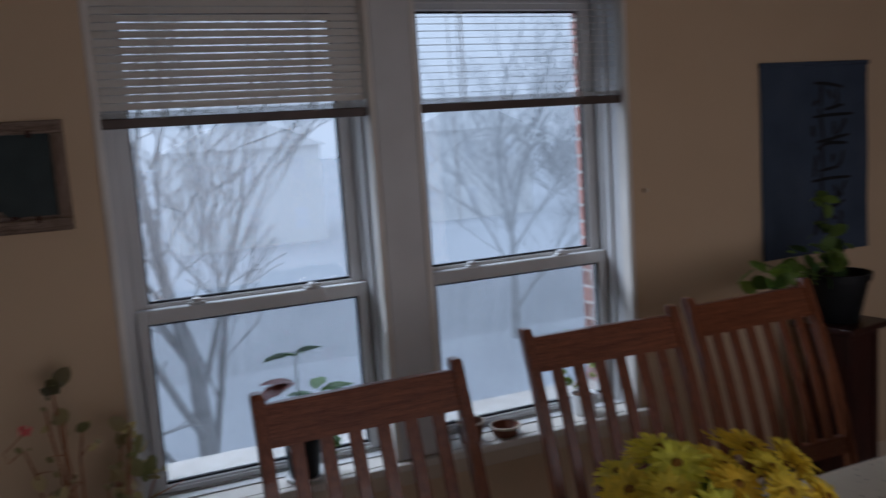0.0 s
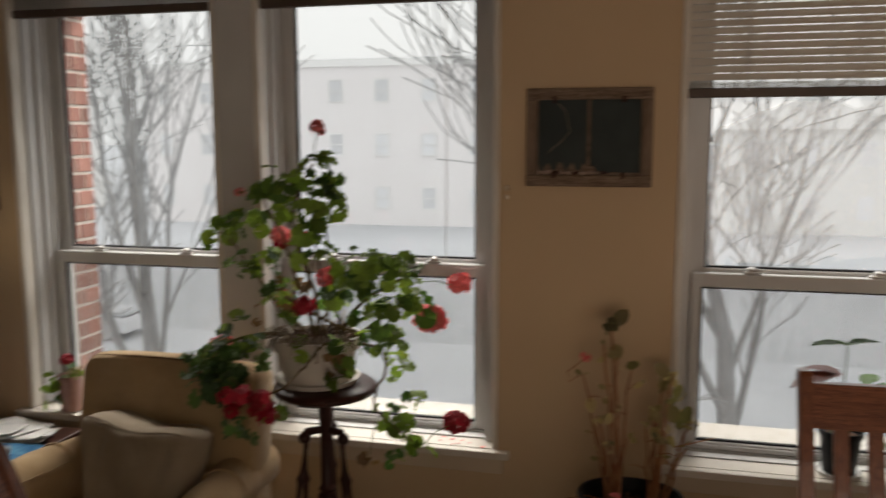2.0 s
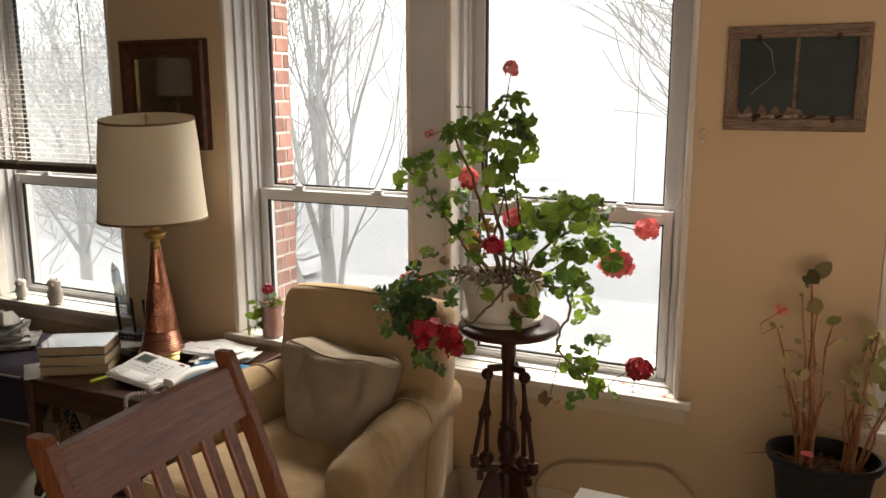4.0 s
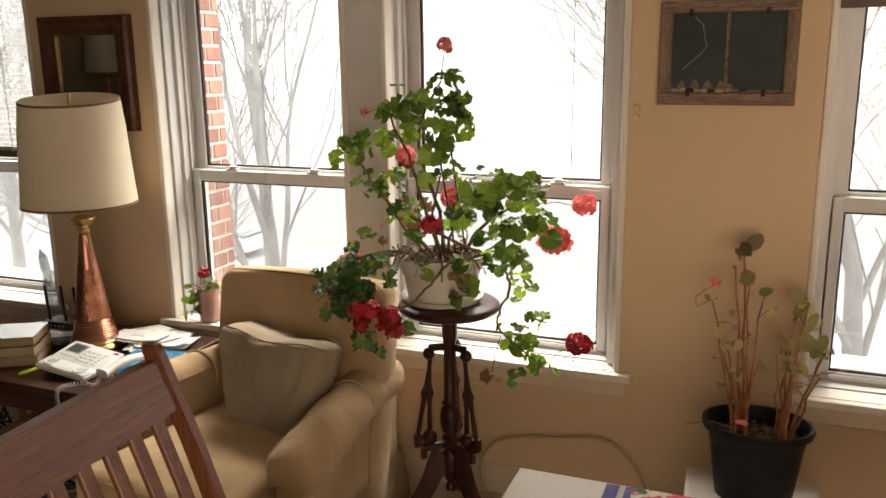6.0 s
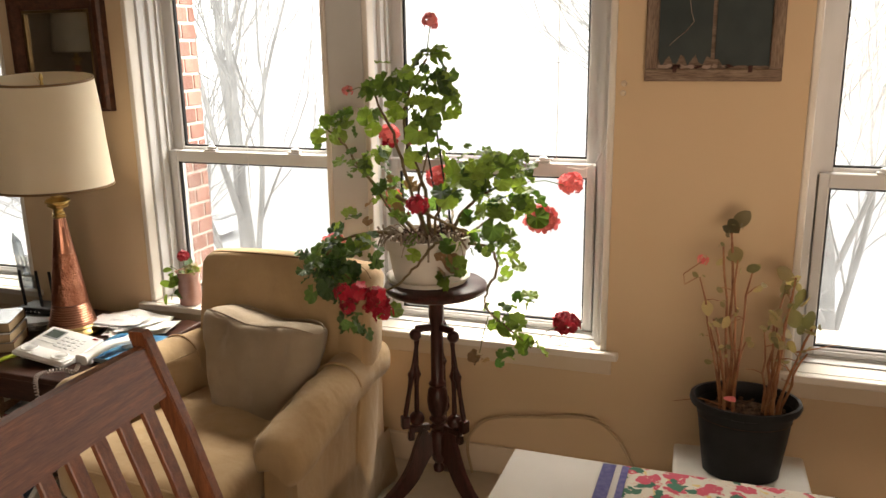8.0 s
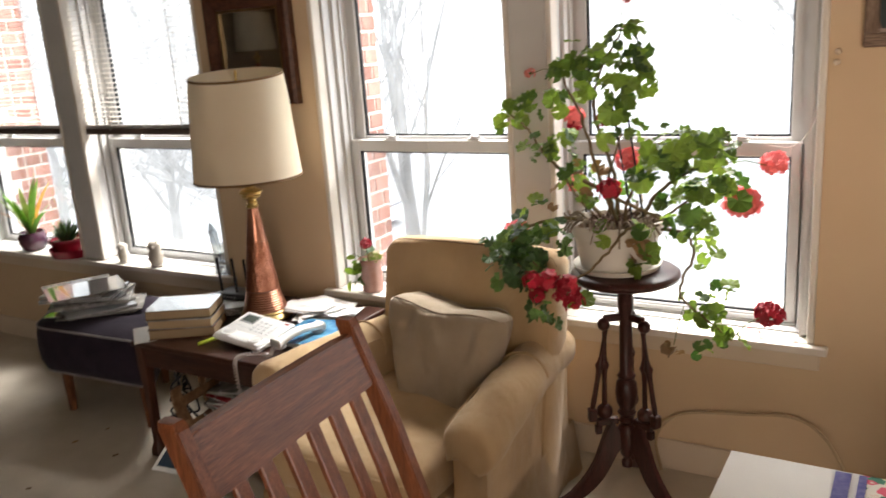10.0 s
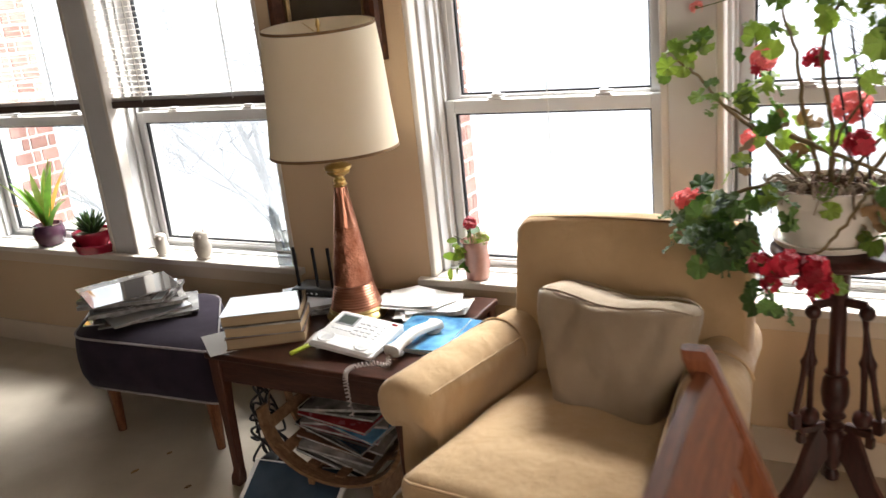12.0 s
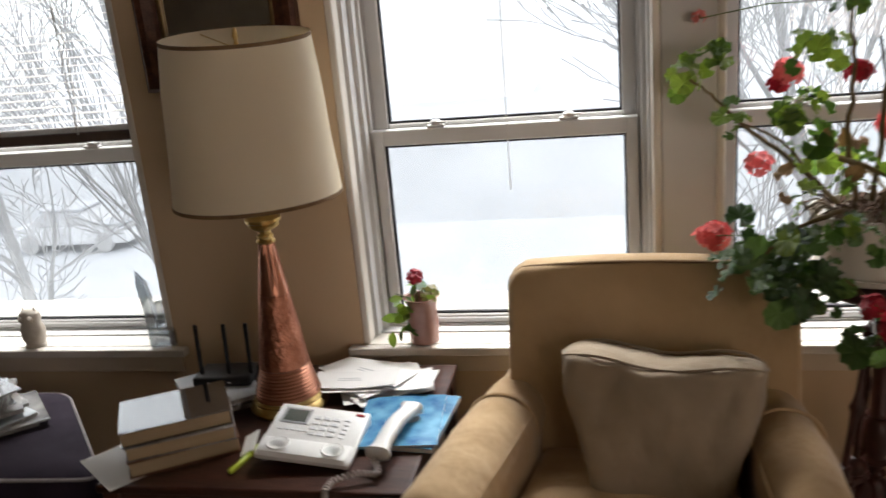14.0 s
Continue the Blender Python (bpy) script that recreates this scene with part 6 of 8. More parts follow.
def rose_vase(x, y):
    g = potted("bud_vase", x, y, SZ, "rosy glass vase with a small red rose on the sill", "vase")
    g.matrix_world = pose(x, y, SZ) @ Matrix.Diagonal((1.10, 1.10, 1.02, 1))
    rnd = random.Random(5)
    part("vase", lathed([(0.034, 0), (0.040, 0.004), (0.043, 0.06), (0.040, 0.11), (0.044, 0.135), (0.050, 0.142), (0.044, 0.142), (0.036, 0.11), (0.036, 0.02), (0.005, 0.012)], 28), M["vase"], g, "", True)
    part("stem", tubed([(0, 0, 0.012), (-0.012, 0, 0.12), (-0.01, -0.01, 0.20)], 0.002, 5), M["greenstem"], g)
    part("stem", tubed([(0.005, 0, 0.012), (-0.03, -0.01, 0.14), (-0.065, -0.02, 0.16)], 0.0018, 5), M["greenstem"], g)
    bm = bmesh.new()
    umbel(bm, Vector((-0.01, -0.01, 0.205)), 0.024, rnd, 16, 5, 0.5)
    part("rose", bm, M["red"], g, "small red rose")
    lm = [leaf_mesh("rose_leaf", M["geranium"], "oval", 5, s) for s in range(2)]
    clump(g, lm, rnd, (-0.055, -0.02, 0.13), 0.035, 10, 0.024)
    clump(g, lm, rnd, (-0.05, -0.02, 0.06), 0.035, 8, 0.024)
    clump(g, lm, rnd, (0.0, -0.01, 0.155), 0.03, 7, 0.022)
    bm = bmesh.new()
    umbel(bm, Vector((0.028, -0.01, 0.152)), 0.028, rnd, 12, 4, 0.5)
    part("dried_head", bm, M["palegreen"], g, "dried pale flower head")


rose_vase(-2.298, 2.678)


def crystal(x, y):
    c = thing("crystal_ornament", x, y, SZ, 10, "clear cut-glass ornament with two prongs", "ornament")
    part("base", boxed(-0.045, 0.045, -0.032, 0.032, 0, 0.065, 0.008, 1), M["crystal"], c)
    for s in (-1, 1):
        bm = bmesh.new()
        a = [bm.verts.new((s * 0.030 + p * 0.016, q * 0.018, 0.0655)) for p, q in ((-1, -1), (1, -1), (1, 1), (-1, 1))]
        b = [bm.verts.new((s * 0.045 + p * 0.013, q * 0.014, 0.21)) for p, q in ((-1, -1), (1, -1), (1, 1), (-1, 1))]
        top = bm.verts.new((s * 0.058, 0, 0.255))
        for k in range(4):
            bm.faces.new((a[k], a[(k + 1) % 4], b[(k + 1) % 4], b[k]))
            bm.faces.new((b[k], b[(k + 1) % 4], top))
        bm.faces.new(a[::-1])
        part("prong", bm, M["crystal"], c)
    part("heart", boxed(-0.012, 0.012, -0.01, 0.01, 0.07, 0.15, 0.003), M["crystal"], c)


crystal(-3.15, 2.672)


def owl(x, y, h, label, mat):
    o = thing("owl_figurine", x, y, SZ, 0, label, "figurine", "sill figurines")
    bm = lathed([(0.26 * h, 0), (0.28 * h, 0.03 * h), (0.24 * h, 0.08 * h), (0.30 * h, 0.25 * h), (0.31 * h, 0.45 * h), (0.24 * h, 0.62 * h), (0.27 * h, 0.74 * h), (0.26 * h, 0.88 * h), (0.16 * h, 0.97 * h), (0.02 * h, h)], 20, squash=0.85)
    for s in (-1, 1):
        lathe(bm, [(0.06 * h, 0), (0.008 * h, 0.14 * h)], 8, Matrix.Translation((s * 0.16 * h, 0, 0.9 * h)))
        bmesh.ops.create_uvsphere(bm, u_segments=10, v_segments=6, radius=0.075 * h, matrix=Matrix.Translation((s * 0.12 * h, -0.19 * h, 0.78 * h)))
    part("figure", bm, M[mat], o, "", True)


owl(-3.622, 2.668, 0.132, "small carved grey stone owl on the sill", "stone")
owl(-3.868, 2.668, 0.105, "tiny pale ceramic owl on the sill", "potwhite")


def strap_plant(x, y):
    g = potted("bromeliad", x, y, SZ, "bromeliad with green and orange strap leaves, plum glazed pot")
    rnd = random.Random(2)
    part("pot", lathed([(0.048, 0), (0.060, 0.008), (0.076, 0.045), (0.078, 0.075), (0.068, 0.10), (0.072, 0.107), (0.064, 0.108), (0.056, 0.09), (0.01, 0.085)], 30), M["plumglaze"], g, "", True)
    part("soil", lathed([(0.058, 0.090), (0.02, 0.096), (0.004, 0.095)], 18), M["soil"], g)
    for k in range(17):
        bm = bmesh.new()
        a = radians(137.5 * k + rnd.uniform(-15, 15))
        out, side = Vector((math.cos(a), math.sin(a) * 0.8, 0)), Vector((-math.sin(a), math.cos(a), 0))
        length, lean = rnd.uniform(0.25, 0.37) * (1 if k < 13 else 0.7), rnd.uniform(0.25, 0.95) * (1 if k < 13 else 1.25)
        p, rows = Vector((0, 0, 0.088)) + out * 0.012, []
        for i in range(9):
            f = i / 8
            tilt = lean * (0.55 + 0.75 * f)
            w = 0.018 * (0.75 + 0.9 * f - 1.6 * f ** 3) if f < 0.99 else 0.001
            fold = Vector((0, 0, 0.35 * w))
            rows.append([bm.verts.new(p + side * w + fold), bm.verts.new(p), bm.verts.new(p - side * w + fold)])
            p = p + (out * math.sin(tilt) + Vector((0, 0, math.cos(tilt)))) * length / 8
        for r, q in zip(rows, rows[1:]):
            for j in (0, 1):
                bm.faces.new((r[j], r[j + 1], q[j + 1], q[j]))
        part("leaf", bm, M["orangeleaf" if k in (3, 8, 14, 15) else ("limeleaf", "strapleaf", "strapleaf")[k % 3]], g, "orange leaf" if k in (3, 8, 14, 15) else "", smooth=True)


strap_plant(-4.675, 2.70)


def aloe(x, y):
    g = potted("aloe", x, y, SZ, "small dark aloe in a red glazed pot on a red saucer")
    part("saucer", lathed([(0.085, 0), (0.112, 0.003), (0.126, 0.040), (0.130, 0.046), (0.123, 0.046), (0.104, 0.008), (0.02, 0.008)], 36), M["redglaze"], g, "wide red saucer", True)
    part("pot", lathed([(0.054, 0.0085), (0.062, 0.012), (0.090, 0.070), (0.093, 0.078), (0.091, 0.092), (0.085, 0.092), (0.080, 0.076), (0.01, 0.072)], 32, Matrix.Translation((-0.045, 0, 0))), M["redglaze"], g, "low red bowl", True)
    part("soil", lathed([(0.080, 0.079), (0.03, 0.084), (0.004, 0.083)], 18, Matrix.Translation((-0.045, 0, 0))), M["soil"], g)
    for k in range(26):
        a, t = math.radians(137.5 * k), radians(72 - 2.5 * k)
        d = Vector((math.cos(a) * math.sin(t), math.sin(a) * math.sin(t), math.cos(t)))
        part("leaf", tubed([Vector((-0.045, 0, 0.075)), Vector((-0.045, 0, 0.085)) + d * 0.05, Vector((-0.045, 0, 0.095)) + d * 0.105], [0.012, 0.010, 0.001], 5), M["darkleaf"], g)


aloe(-4.30, 2.69)


# mums on the dining table
def mums(x, y, z):
    g = potted("chrysanthemum", x, y, z, "yellow chrysanthemums massed in a low pot on the table")
    rnd = random.Random(21)
    part("pot", lathed([(0.065, 0), (0.07, 0.004), (0.09, 0.09), (0.084, 0.09), (0.066, 0.01), (0.01, 0.008)], 30), M["terracotta"], g, "", True)
    part("soil", lathed([(0.084, 0.078), (0.03, 0.084), (0.004, 0.083)], 18), M["soil"], g)
    lm = [leaf_mesh("mum_leaf", M["geranium"], "oval", 5, s) for s in range(2)]
    clump(g, lm, rnd, (0, 0, 0.12), 0.12, 60, 0.040)
    heads = []
    for k in range(21):
        r, a = 0.235 * math.sqrt((k + 0.4) / 21), 2.39996 * k
        heads.append((r * math.cos(a), r * math.sin(a) * 0.85, 0.240 - 1.1 * r * r + rnd.uniform(-0.022, 0.026)))
    for k, (a, b, c) in enumerate(heads):
        part("stem", tubed(curve_pts([(a * 0.15, b * 0.15, 0.08), (a * 0.6, b * 0.6, 0.14), (a, b, c - 0.005)], 3), 0.002, 5), M["greenstem"], g)
        bm = bmesh.new()
        tilt = Vector((a * 3 + rnd.uniform(-0.3, 0.3), b * 3 - 0.45, 1)).normalized()
        u = tilt.orthogonal().normalized()
        w = tilt.cross(u)
        o = Vector((a, b, c))
        big = rnd.uniform(0.85, 1.12)
        for ring, (n, ln, lift) in enumerate(((19, 0.064, 0.02), (17, 0.056, 0.22), (13, 0.042, 0.5), (9, 0.024, 0.8))):
            for p in range(n):
                t = 2 * math.pi * (p + 0.5 * ring) / n + rnd.uniform(-0.12, 0.12)
                e = (u * math.cos(t) + w * math.sin(t))
                s = tilt.cross(e) * 0.0062 * big
                l1 = ln * big * rnd.uniform(0.85, 1.12)
                q = o + e * 0.004
                m1 = o + e * l1 * 0.45 + tilt * l1 * lift * 0.8
                m2 = o + e * l1 * 0.82 + tilt * l1 * lift
                tip = o + e * l1 + tilt * l1 * (lift + rnd.uniform(-0.12, 0.08))
                v = [bm.verts.new(z_) for z_ in (q, m1 + s * 0.8, m2 + s, tip, m2 - s, m1 - s * 0.8)]
                bm.faces.new(v)
        head = part("flower_head", bm, M["yellow"], g, "shaggy yellow flower head")
        bm = bmesh.new()
        bmesh.ops.create_icosphere(bm, subdivisions=2, radius=0.011 * big, matrix=Matrix.Translation(o + tilt * 0.010))
        part("flower_heart", bm, M["goldheart"], head, "small orange-brown heart")


mums(1.0, 1.24, TZ + 0.0065)


# tall dark stand with a potted plant under the hanging
s = thing("pot_stand", 2.70, 2.42, 0, 8, "dark stained wooden pedestal in the corner", "plant stand")
part("top", boxed(-0.135, 0.135, -0.135, 0.135, 0.790, 0.815, 0.005, 2), M["mahogany"], s)
part("column", boxed(-0.10, 0.10, -0.10, 0.10, 0.05, 0.7895, 0.004), M["mahogany"], s)
part("plinth", boxed(-0.125, 0.125, -0.125, 0.125, 0.0, 0.0495, 0.005, 2), M["mahogany"], s)
for x in (-0.085, 0.06):
    part("moulding", boxed(x, x + 0.025, -0.106, -0.1005, 0.08, 0.76, 0.002), M["mahogany"], s)
g = potted("corner_plant", 2.686, 2.42, 0.8155, "leafy green plant in a dark flared pot on a stand")
part("pot", lathed([(0.075, 0), (0.08, 0.005), (0.115, 0.17), (0.125, 0.172), (0.127, 0.20), (0.118, 0.20), (0.108, 0.165), (0.01, 0.16)], 36), M["potblack"], g, "", True)
part("soil", lathed([(0.108, 0.167), (0.04, 0.174), (0.004, 0.172)], 18), M["soil"], g)
rnd = random.Random(31)
lm = [leaf_mesh("corner_leaf", M["geranium"], "oval", 5, s_) for s_ in range(3)]
for c, r, k in (((-0.18, -0.04, 0.27), 0.09, 24), ((-0.30, -0.05, 0.24), 0.08, 20), ((-0.42, -0.06, 0.22), 0.07, 16), ((-0.06, -0.02, 0.36), 0.07, 12), ((-0.10, -0.02, 0.50), 0.045, 6), ((0.0, 0.0, 0.26), 0.07, 10)):
    clump(g, lm, rnd, c, r, k, 0.036)
    part("stem", tubed(curve_pts([(0, 0, 0.165), Vector(c) * 0.5 + Vector((0, 0, 0.09)), c], 4), 0.0025, 5), M["greenstem"], g)

# ---- things on the window wall ----
def slate_picture(x0, x1, z0, z1, y):
    cx, cz = (x0 + x1) / 2, (z0 + z1) / 2
    g = thing("framed_slates", cx, y, cz, 0, "two dark flaking slates in a weathered grey wooden frame", "wall decoration")
    w, h, r = (x1 - x0) / 2, (z1 - z0) / 2, 0.037
    for s in (-1, 1):
        part("frame_rail", boxed(-w, w, -0.024, 0, *sorted((s * h, s * (h - r))), 0.003), M["frame_grey"], g)
        part("frame_stile", boxed(*sorted((s * w, s * (w - r))), -0.0225, 0, -h + r, h - r, 0.003), M["frame_stile"], g)
    rnd = random.Random(4)
    for s in (-1, 1):
        a, b = sorted((s * 0.006, s * (w - r - 0.001)))
        n = 14
        edge = [(a + (b - a) * k / n, -h + r + (0.036 if s < 0 else 0.026) * abs(math.sin(k * 0.9 + s)) ** 1.5 * (1 if s < 0 else max(0, 1 - k / 6)) + 0.004 + rnd.uniform(0, 0.007)) for k in range(n + 1)]
        bm = bmesh.new()
        extrude_outline(bm, edge + [(b, h - r + 0.001), (a, h - r + 0.001)], -0.012, -0.006)
        bmesh.ops.recalc_face_normals(bm, faces=bm.faces)
        sl = part("slate", bm, M["slate"], g)
        # pale scraps below the broken edge
        for k in range(7 if s < 0 else 3):
            cxx, cw = a + (b - a) * (k + 0.5) / (7 if s < 0 else 9), 0.016
            bm = bmesh.new()
            pts = [(cxx + cw * math.cos(t * 0.698) * rnd.uniform(0.7, 1.2), -h + r + 0.008 + 0.007 * math.sin(t * 0.698) * rnd.uniform(0.3, 1.3)) for t in range(9)]
            extrude_outline(bm, pts, -0.0135, -0.0122)
            bmesh.ops.recalc_face_normals(bm, faces=bm.faces)
            part("flake", bm, M["darkchip"] if k % 3 == 2 else M["chip"], sl, "pale flake of old paint" if k % 3 != 2 else "rusty dark flake")
    crack = [(-0.10, 0.11), (-0.075, 0.085), (-0.068, 0.045), (-0.06, 0.02), (-0.085, -0.01), (-0.11, -0.03), (-0.13, -0.05)]
    part("crack", tubed([(a, -0.0125, b) for a, b in crack], 0.0011, 4), M["chip"], g, "pale hairline crack")
    for s in (-1, 1):
        for xx in (-0.11, 0.11):
            part("clip", boxed(xx - 0.006, xx + 0.006, -0.028, -0.0245, s * (h - r) - 0.010, s * (h - r) + 0.010, 0.001), M["darkchip"], g, "small rusty clip")
    part("backing", boxed(-w + r, w - r, -0.004, -0.001, -h + r, h - r), M["frame_grey"], g)


slate_picture(-0.481, -0.080, 1.460, 1.775, WY - 0.0005)


def wall_mirror(x0, x1, z0, z1, y):
    g = thing("wall_mirror", (x0 + x1) / 2, y, (z0 + z1) / 2, 0, "mirror in a deep dark brown frame with a gilt inner edge", "mirror")
    w, h, r = (x1 - x0) / 2, (z1 - z0) / 2, 0.078
    for s in (-1, 1):
        for name, vertical in (("frame_rail", False), ("frame_stile", True)):
            bm = bmesh.new()
            n = (h if vertical else w)
            m = (w if vertical else h)
            prof = [(m, 0.0), (m, 0.030), (m - 0.012, 0.040), (m - 0.030, 0.040), (m - 0.055, 0.026), (m - r + 0.013, 0.022), (m - r + 0.013, 0.0)]
            rings = []
            for e in (-1, 1):
                ring = []
                for q, d in prof:
                    along = e * (n - (m - q))
                    ring.append(bm.verts.new((s * q, -d, along) if vertical else (along, -d, s * q)))
                rings.append(ring)
            k = len(prof)
            for i in range(k):
                bm.faces.new((rings[0][i], rings[0][(i + 1) % k], rings[1][(i + 1) % k], rings[1][i]))
            bm.faces.new(rings[0][::-1])
            bm.faces.new(rings[1])
            bmesh.ops.recalc_face_normals(bm, faces=bm.faces)
            part(name, bm, M["frame_brown"], g)
            bm = bmesh.new()
            a, b = (m - r, m - r + 0.0125)
            if vertical:
                box(bm, *sorted((s * a, s * b)), -0.021, -0.008, -(h - r), h - r, 0.003, 2)
            else:
                box(bm, -(w - r) - 0.0125, w - r + 0.0125, -0.021, -0.008, *sorted((s * a, s * b)), 0.003, 2)
            part("gilt_edge", bm, M["gilt"], g, "dull gilt inner moulding")
    part("glass", boxed(-w + r - 0.01, w - r + 0.01, -0.009, -0.005, -h + r - 0.01, h - r + 0.01), M["mirror"], g, "old mirror glass")


wall_mirror(-3.03, -2.557, 1.338, 1.80, WY - 0.0005)


def wall_hanging(x0, x1, z0, z1, y):
    g = thing("wall_hanging", (x0 + x1) / 2, y, (z0 + z1) / 2, 0, "indigo cotton hanging with black brush characters", "wall hanging")
    w, h = (x1 - x0) / 2, (z1 - z0) / 2

    def fall(x, z):
        return -0.006 - 0.004 * math.sin(x * 19 + 0.6) * (0.25 + 0.75 * (h - z) / (2 * h)) - 0.002 * math.sin(z * 13 + x * 4)

    bm = bmesh.new()
    bmesh.ops.create_grid(bm, x_segments=36, y_segments=44, size=1.0, matrix=pose(0, 0, 0, 90) @ Matrix.Diagonal((w, h, 1, 1)))
    for v in bm.verts:
        v.co.y = fall(v.co.x, v.co.z)
    bmesh.ops.solidify(bm, geom=bm.faces[:], thickness=0.0016)
    part("cloth", bm, M["tapestry"], g, smooth=True)
    part("hem", boxed(-w - 0.002, w + 0.002, -0.0165, -0.0005, h - 0.006, h + 0.012, 0.003), M["tapestry"], g)
    rnd = random.Random(8)
    c = 0.08
    strokes = []
    for k, z in enumerate((0.26, 0.13, 0.0, -0.13, -0.26)):
        s = 0.075 + 0.018 * (k % 2)
        strokes += [[(c - s, z + 0.045), (c, z + 0.052), (c + s * 1.3, z + 0.056)], [(c - s * 0.7, z - 0.035), (c + s, z - 0.028)], [(c - 0.02 - s * 0.3, z + 0.07), (c - 0.01 - s * 0.4, z - 0.05)],
                    [(c + s * 0.8, z + 0.05), (c + s * 0.9, z), (c + s * 0.4, z - 0.055)], [(c - s * 0.9, z + 0.01), (c - s * 1.15, z - 0.05)], [(c + 0.1 * s, z + 0.03), (c + 0.3 * s, z - 0.01)]]
    for pts in strokes:
        pts = [(a + rnd.uniform(-0.022, 0.022), b + rnd.uniform(-0.022, 0.022)) for a, b in pts]
        q = curve_pts([(a, 0, b) for a, b in pts], 5)
        bm = bmesh.new()
        tube(bm, [Vector((p.x, fall(p.x, p.z) - 0.0020, p.z)) for p in q], [0.0085 * (0.6 + 0.4 * math.sin(math.pi * (i + 0.7) / (len(q) + 0.4))) for i in range(len(q))], 6)
        for v in bm.verts:
            f = fall(v.co.x, v.co.z) - 0.0018
            v.co.y = f + (v.co.y - f) * 0.12
        part("brush_stroke", bm, M["ink"], g, "black brush stroke")


wall_hanging(2.523, 3.135, 1.05, 1.855, WY - 0.0005)

# cable loop along the skirting and the power strip on the floor
bm = tubed(curve_pts([(-1.05, 2.62, 0.006), (-1.075, 2.638, 0.10), (-1.05, 2.640, 0.175), (-0.97, 2.641, 0.235), (-0.78, 2.642, 0.265), (-0.62, 2.641, 0.283), (-0.53, 2.638, 0.235), (-0.467, 2.630, 0.14), (-0.44, 2.615, 0.05), (-0.40, 2.58, 0.007), (-0.30, 2.55, 0.006)], 8), 0.0055, 8)
tagged(part("beige_cable", bm, M["beigecable"], smooth=True), "beige cable looped against the wall above the baseboard", "cable")
st = thing("power_strip", -0.545, 2.53, 0.0, 13, "beige power strip lying on the carpet", "power strip")
part("body", boxed(-0.165, 0.165, -0.042, 0.042, 0.001, 0.036, 0.007, 2), M["beigecable"], st)
for k in range(5):
    part("socket", boxed(-0.115 + 0.05 * k, -0.083 + 0.05 * k, -0.018, 0.018, 0.0362, 0.038, 0.001), M["sill"], st)
part("cord", tubed(curve_pts([(-0.15, 0, 0.017), (-0.22, -0.03, 0.008), (-0.34, -0.09, 0.006), (-0.46, -0.02, 0.006)], 6), 0.004, 6), M["beigecable"], st)
bm = tubed(curve_pts([(-0.78, 2.50, 0.006), (-0.90, 2.40, 0.006), (-1.0, 2.30, 0.006), (-0.95, 2.16, 0.006), (-0.80, 2.13, 0.006), (-0.72, 2.22, 0.006)], 6), 0.004, 6)
tagged(part("floor_cable", bm, M["beigecable"], smooth=True), "thin beige cable curling over the carpet", "cable")
for x, z in ((-0.545, 1.452), (-0.547, 1.422), (1.935, 1.40), (2.02, 0.40)):
    h = tagged(part("wall_hook", lathed([(0.008, 0), (0.010, 0.003), (0.006, 0.012), (0.008, 0.018), (0.002, 0.021)], 12, pose(x, WY - 0.0005, z, 90)), M["trim"], smooth=True), "small painted cord cleat on the wall", "hook", "wall hooks")
part_z = HEAD - 0.03
for x, z1, y in ((1.187, 1.325, 2.748), (-2.02, 0.98, 2.748), (-0.78, 1.17, 2.748), (-2.36, 1.30, 2.735)):
    tagged(part("pull_cord", tubed([(x, y, part_z), (x + 0.004, y, (part_z + z1) / 2), (x + 0.002, y, z1)], 0.0016, 5), M["cord"]), "white pull cord hanging before the window", "cord", "blind cords")
tagged(part("cord_loop", tubed(curve_pts([(-0.575, 2.645, 1.38), (-0.60, 2.67, 1.25), (-0.66, 2.70, 1.17), (-0.74, 2.735, 1.165)], 5), 0.0014, 5), M["cord"]), "white cord tied back to a cleat", "cord", "blind cords")


# ---- books and papers ----
def book(x, y, z, rz, w, d, h, cover, label, group=""):
    """A closed hardback from its front left corner, pages to the front."""
    b = thing("book", x, y, z, rz, label, "book", group)
    c = 0.0026
    part("page_block", boxed(0.004, w - 0.004, 0.005, d - c, c, h - c, 0.001), M["pages"], b, "yellowed page edges")
    part("front_cover", boxed(0, w, 0, d, h - c, h, 0.001), M[cover], b)
    part("back_cover", boxed(0, w, 0, d, 0, c, 0.001), M[cover], b)
    part("spine", boxed(0, w, d - c, d, c, h - c), M[cover], b)
    return b


book(-2.868, 1.957, EZ + 0.0004, 32, 0.262, 0.185, 0.040, "browncover", "thick brown hardback at the foot of a pile", "books on the end table")
book(-2.872, 1.962, EZ + 0.0408, 28, 0.256, 0.180, 0.036, "greycover", "thick faded hardback in a pile", "books on the end table")
book(-2.880, 1.963, EZ + 0.0772, 30, 0.260, 0.188, 0.038, "blackcover", "thick glossy black hardback on top of a pile", "books on the end table")
tagged(part("paper_sheet", boxed(-0.10, 0.10, -0.07, 0.13, 0, 0.0008, m=pose(-2.885, 2.03, EZ + 0.0001, 0, 0, 52)), M["paper"]), "loose white sheet under the books", "paper")


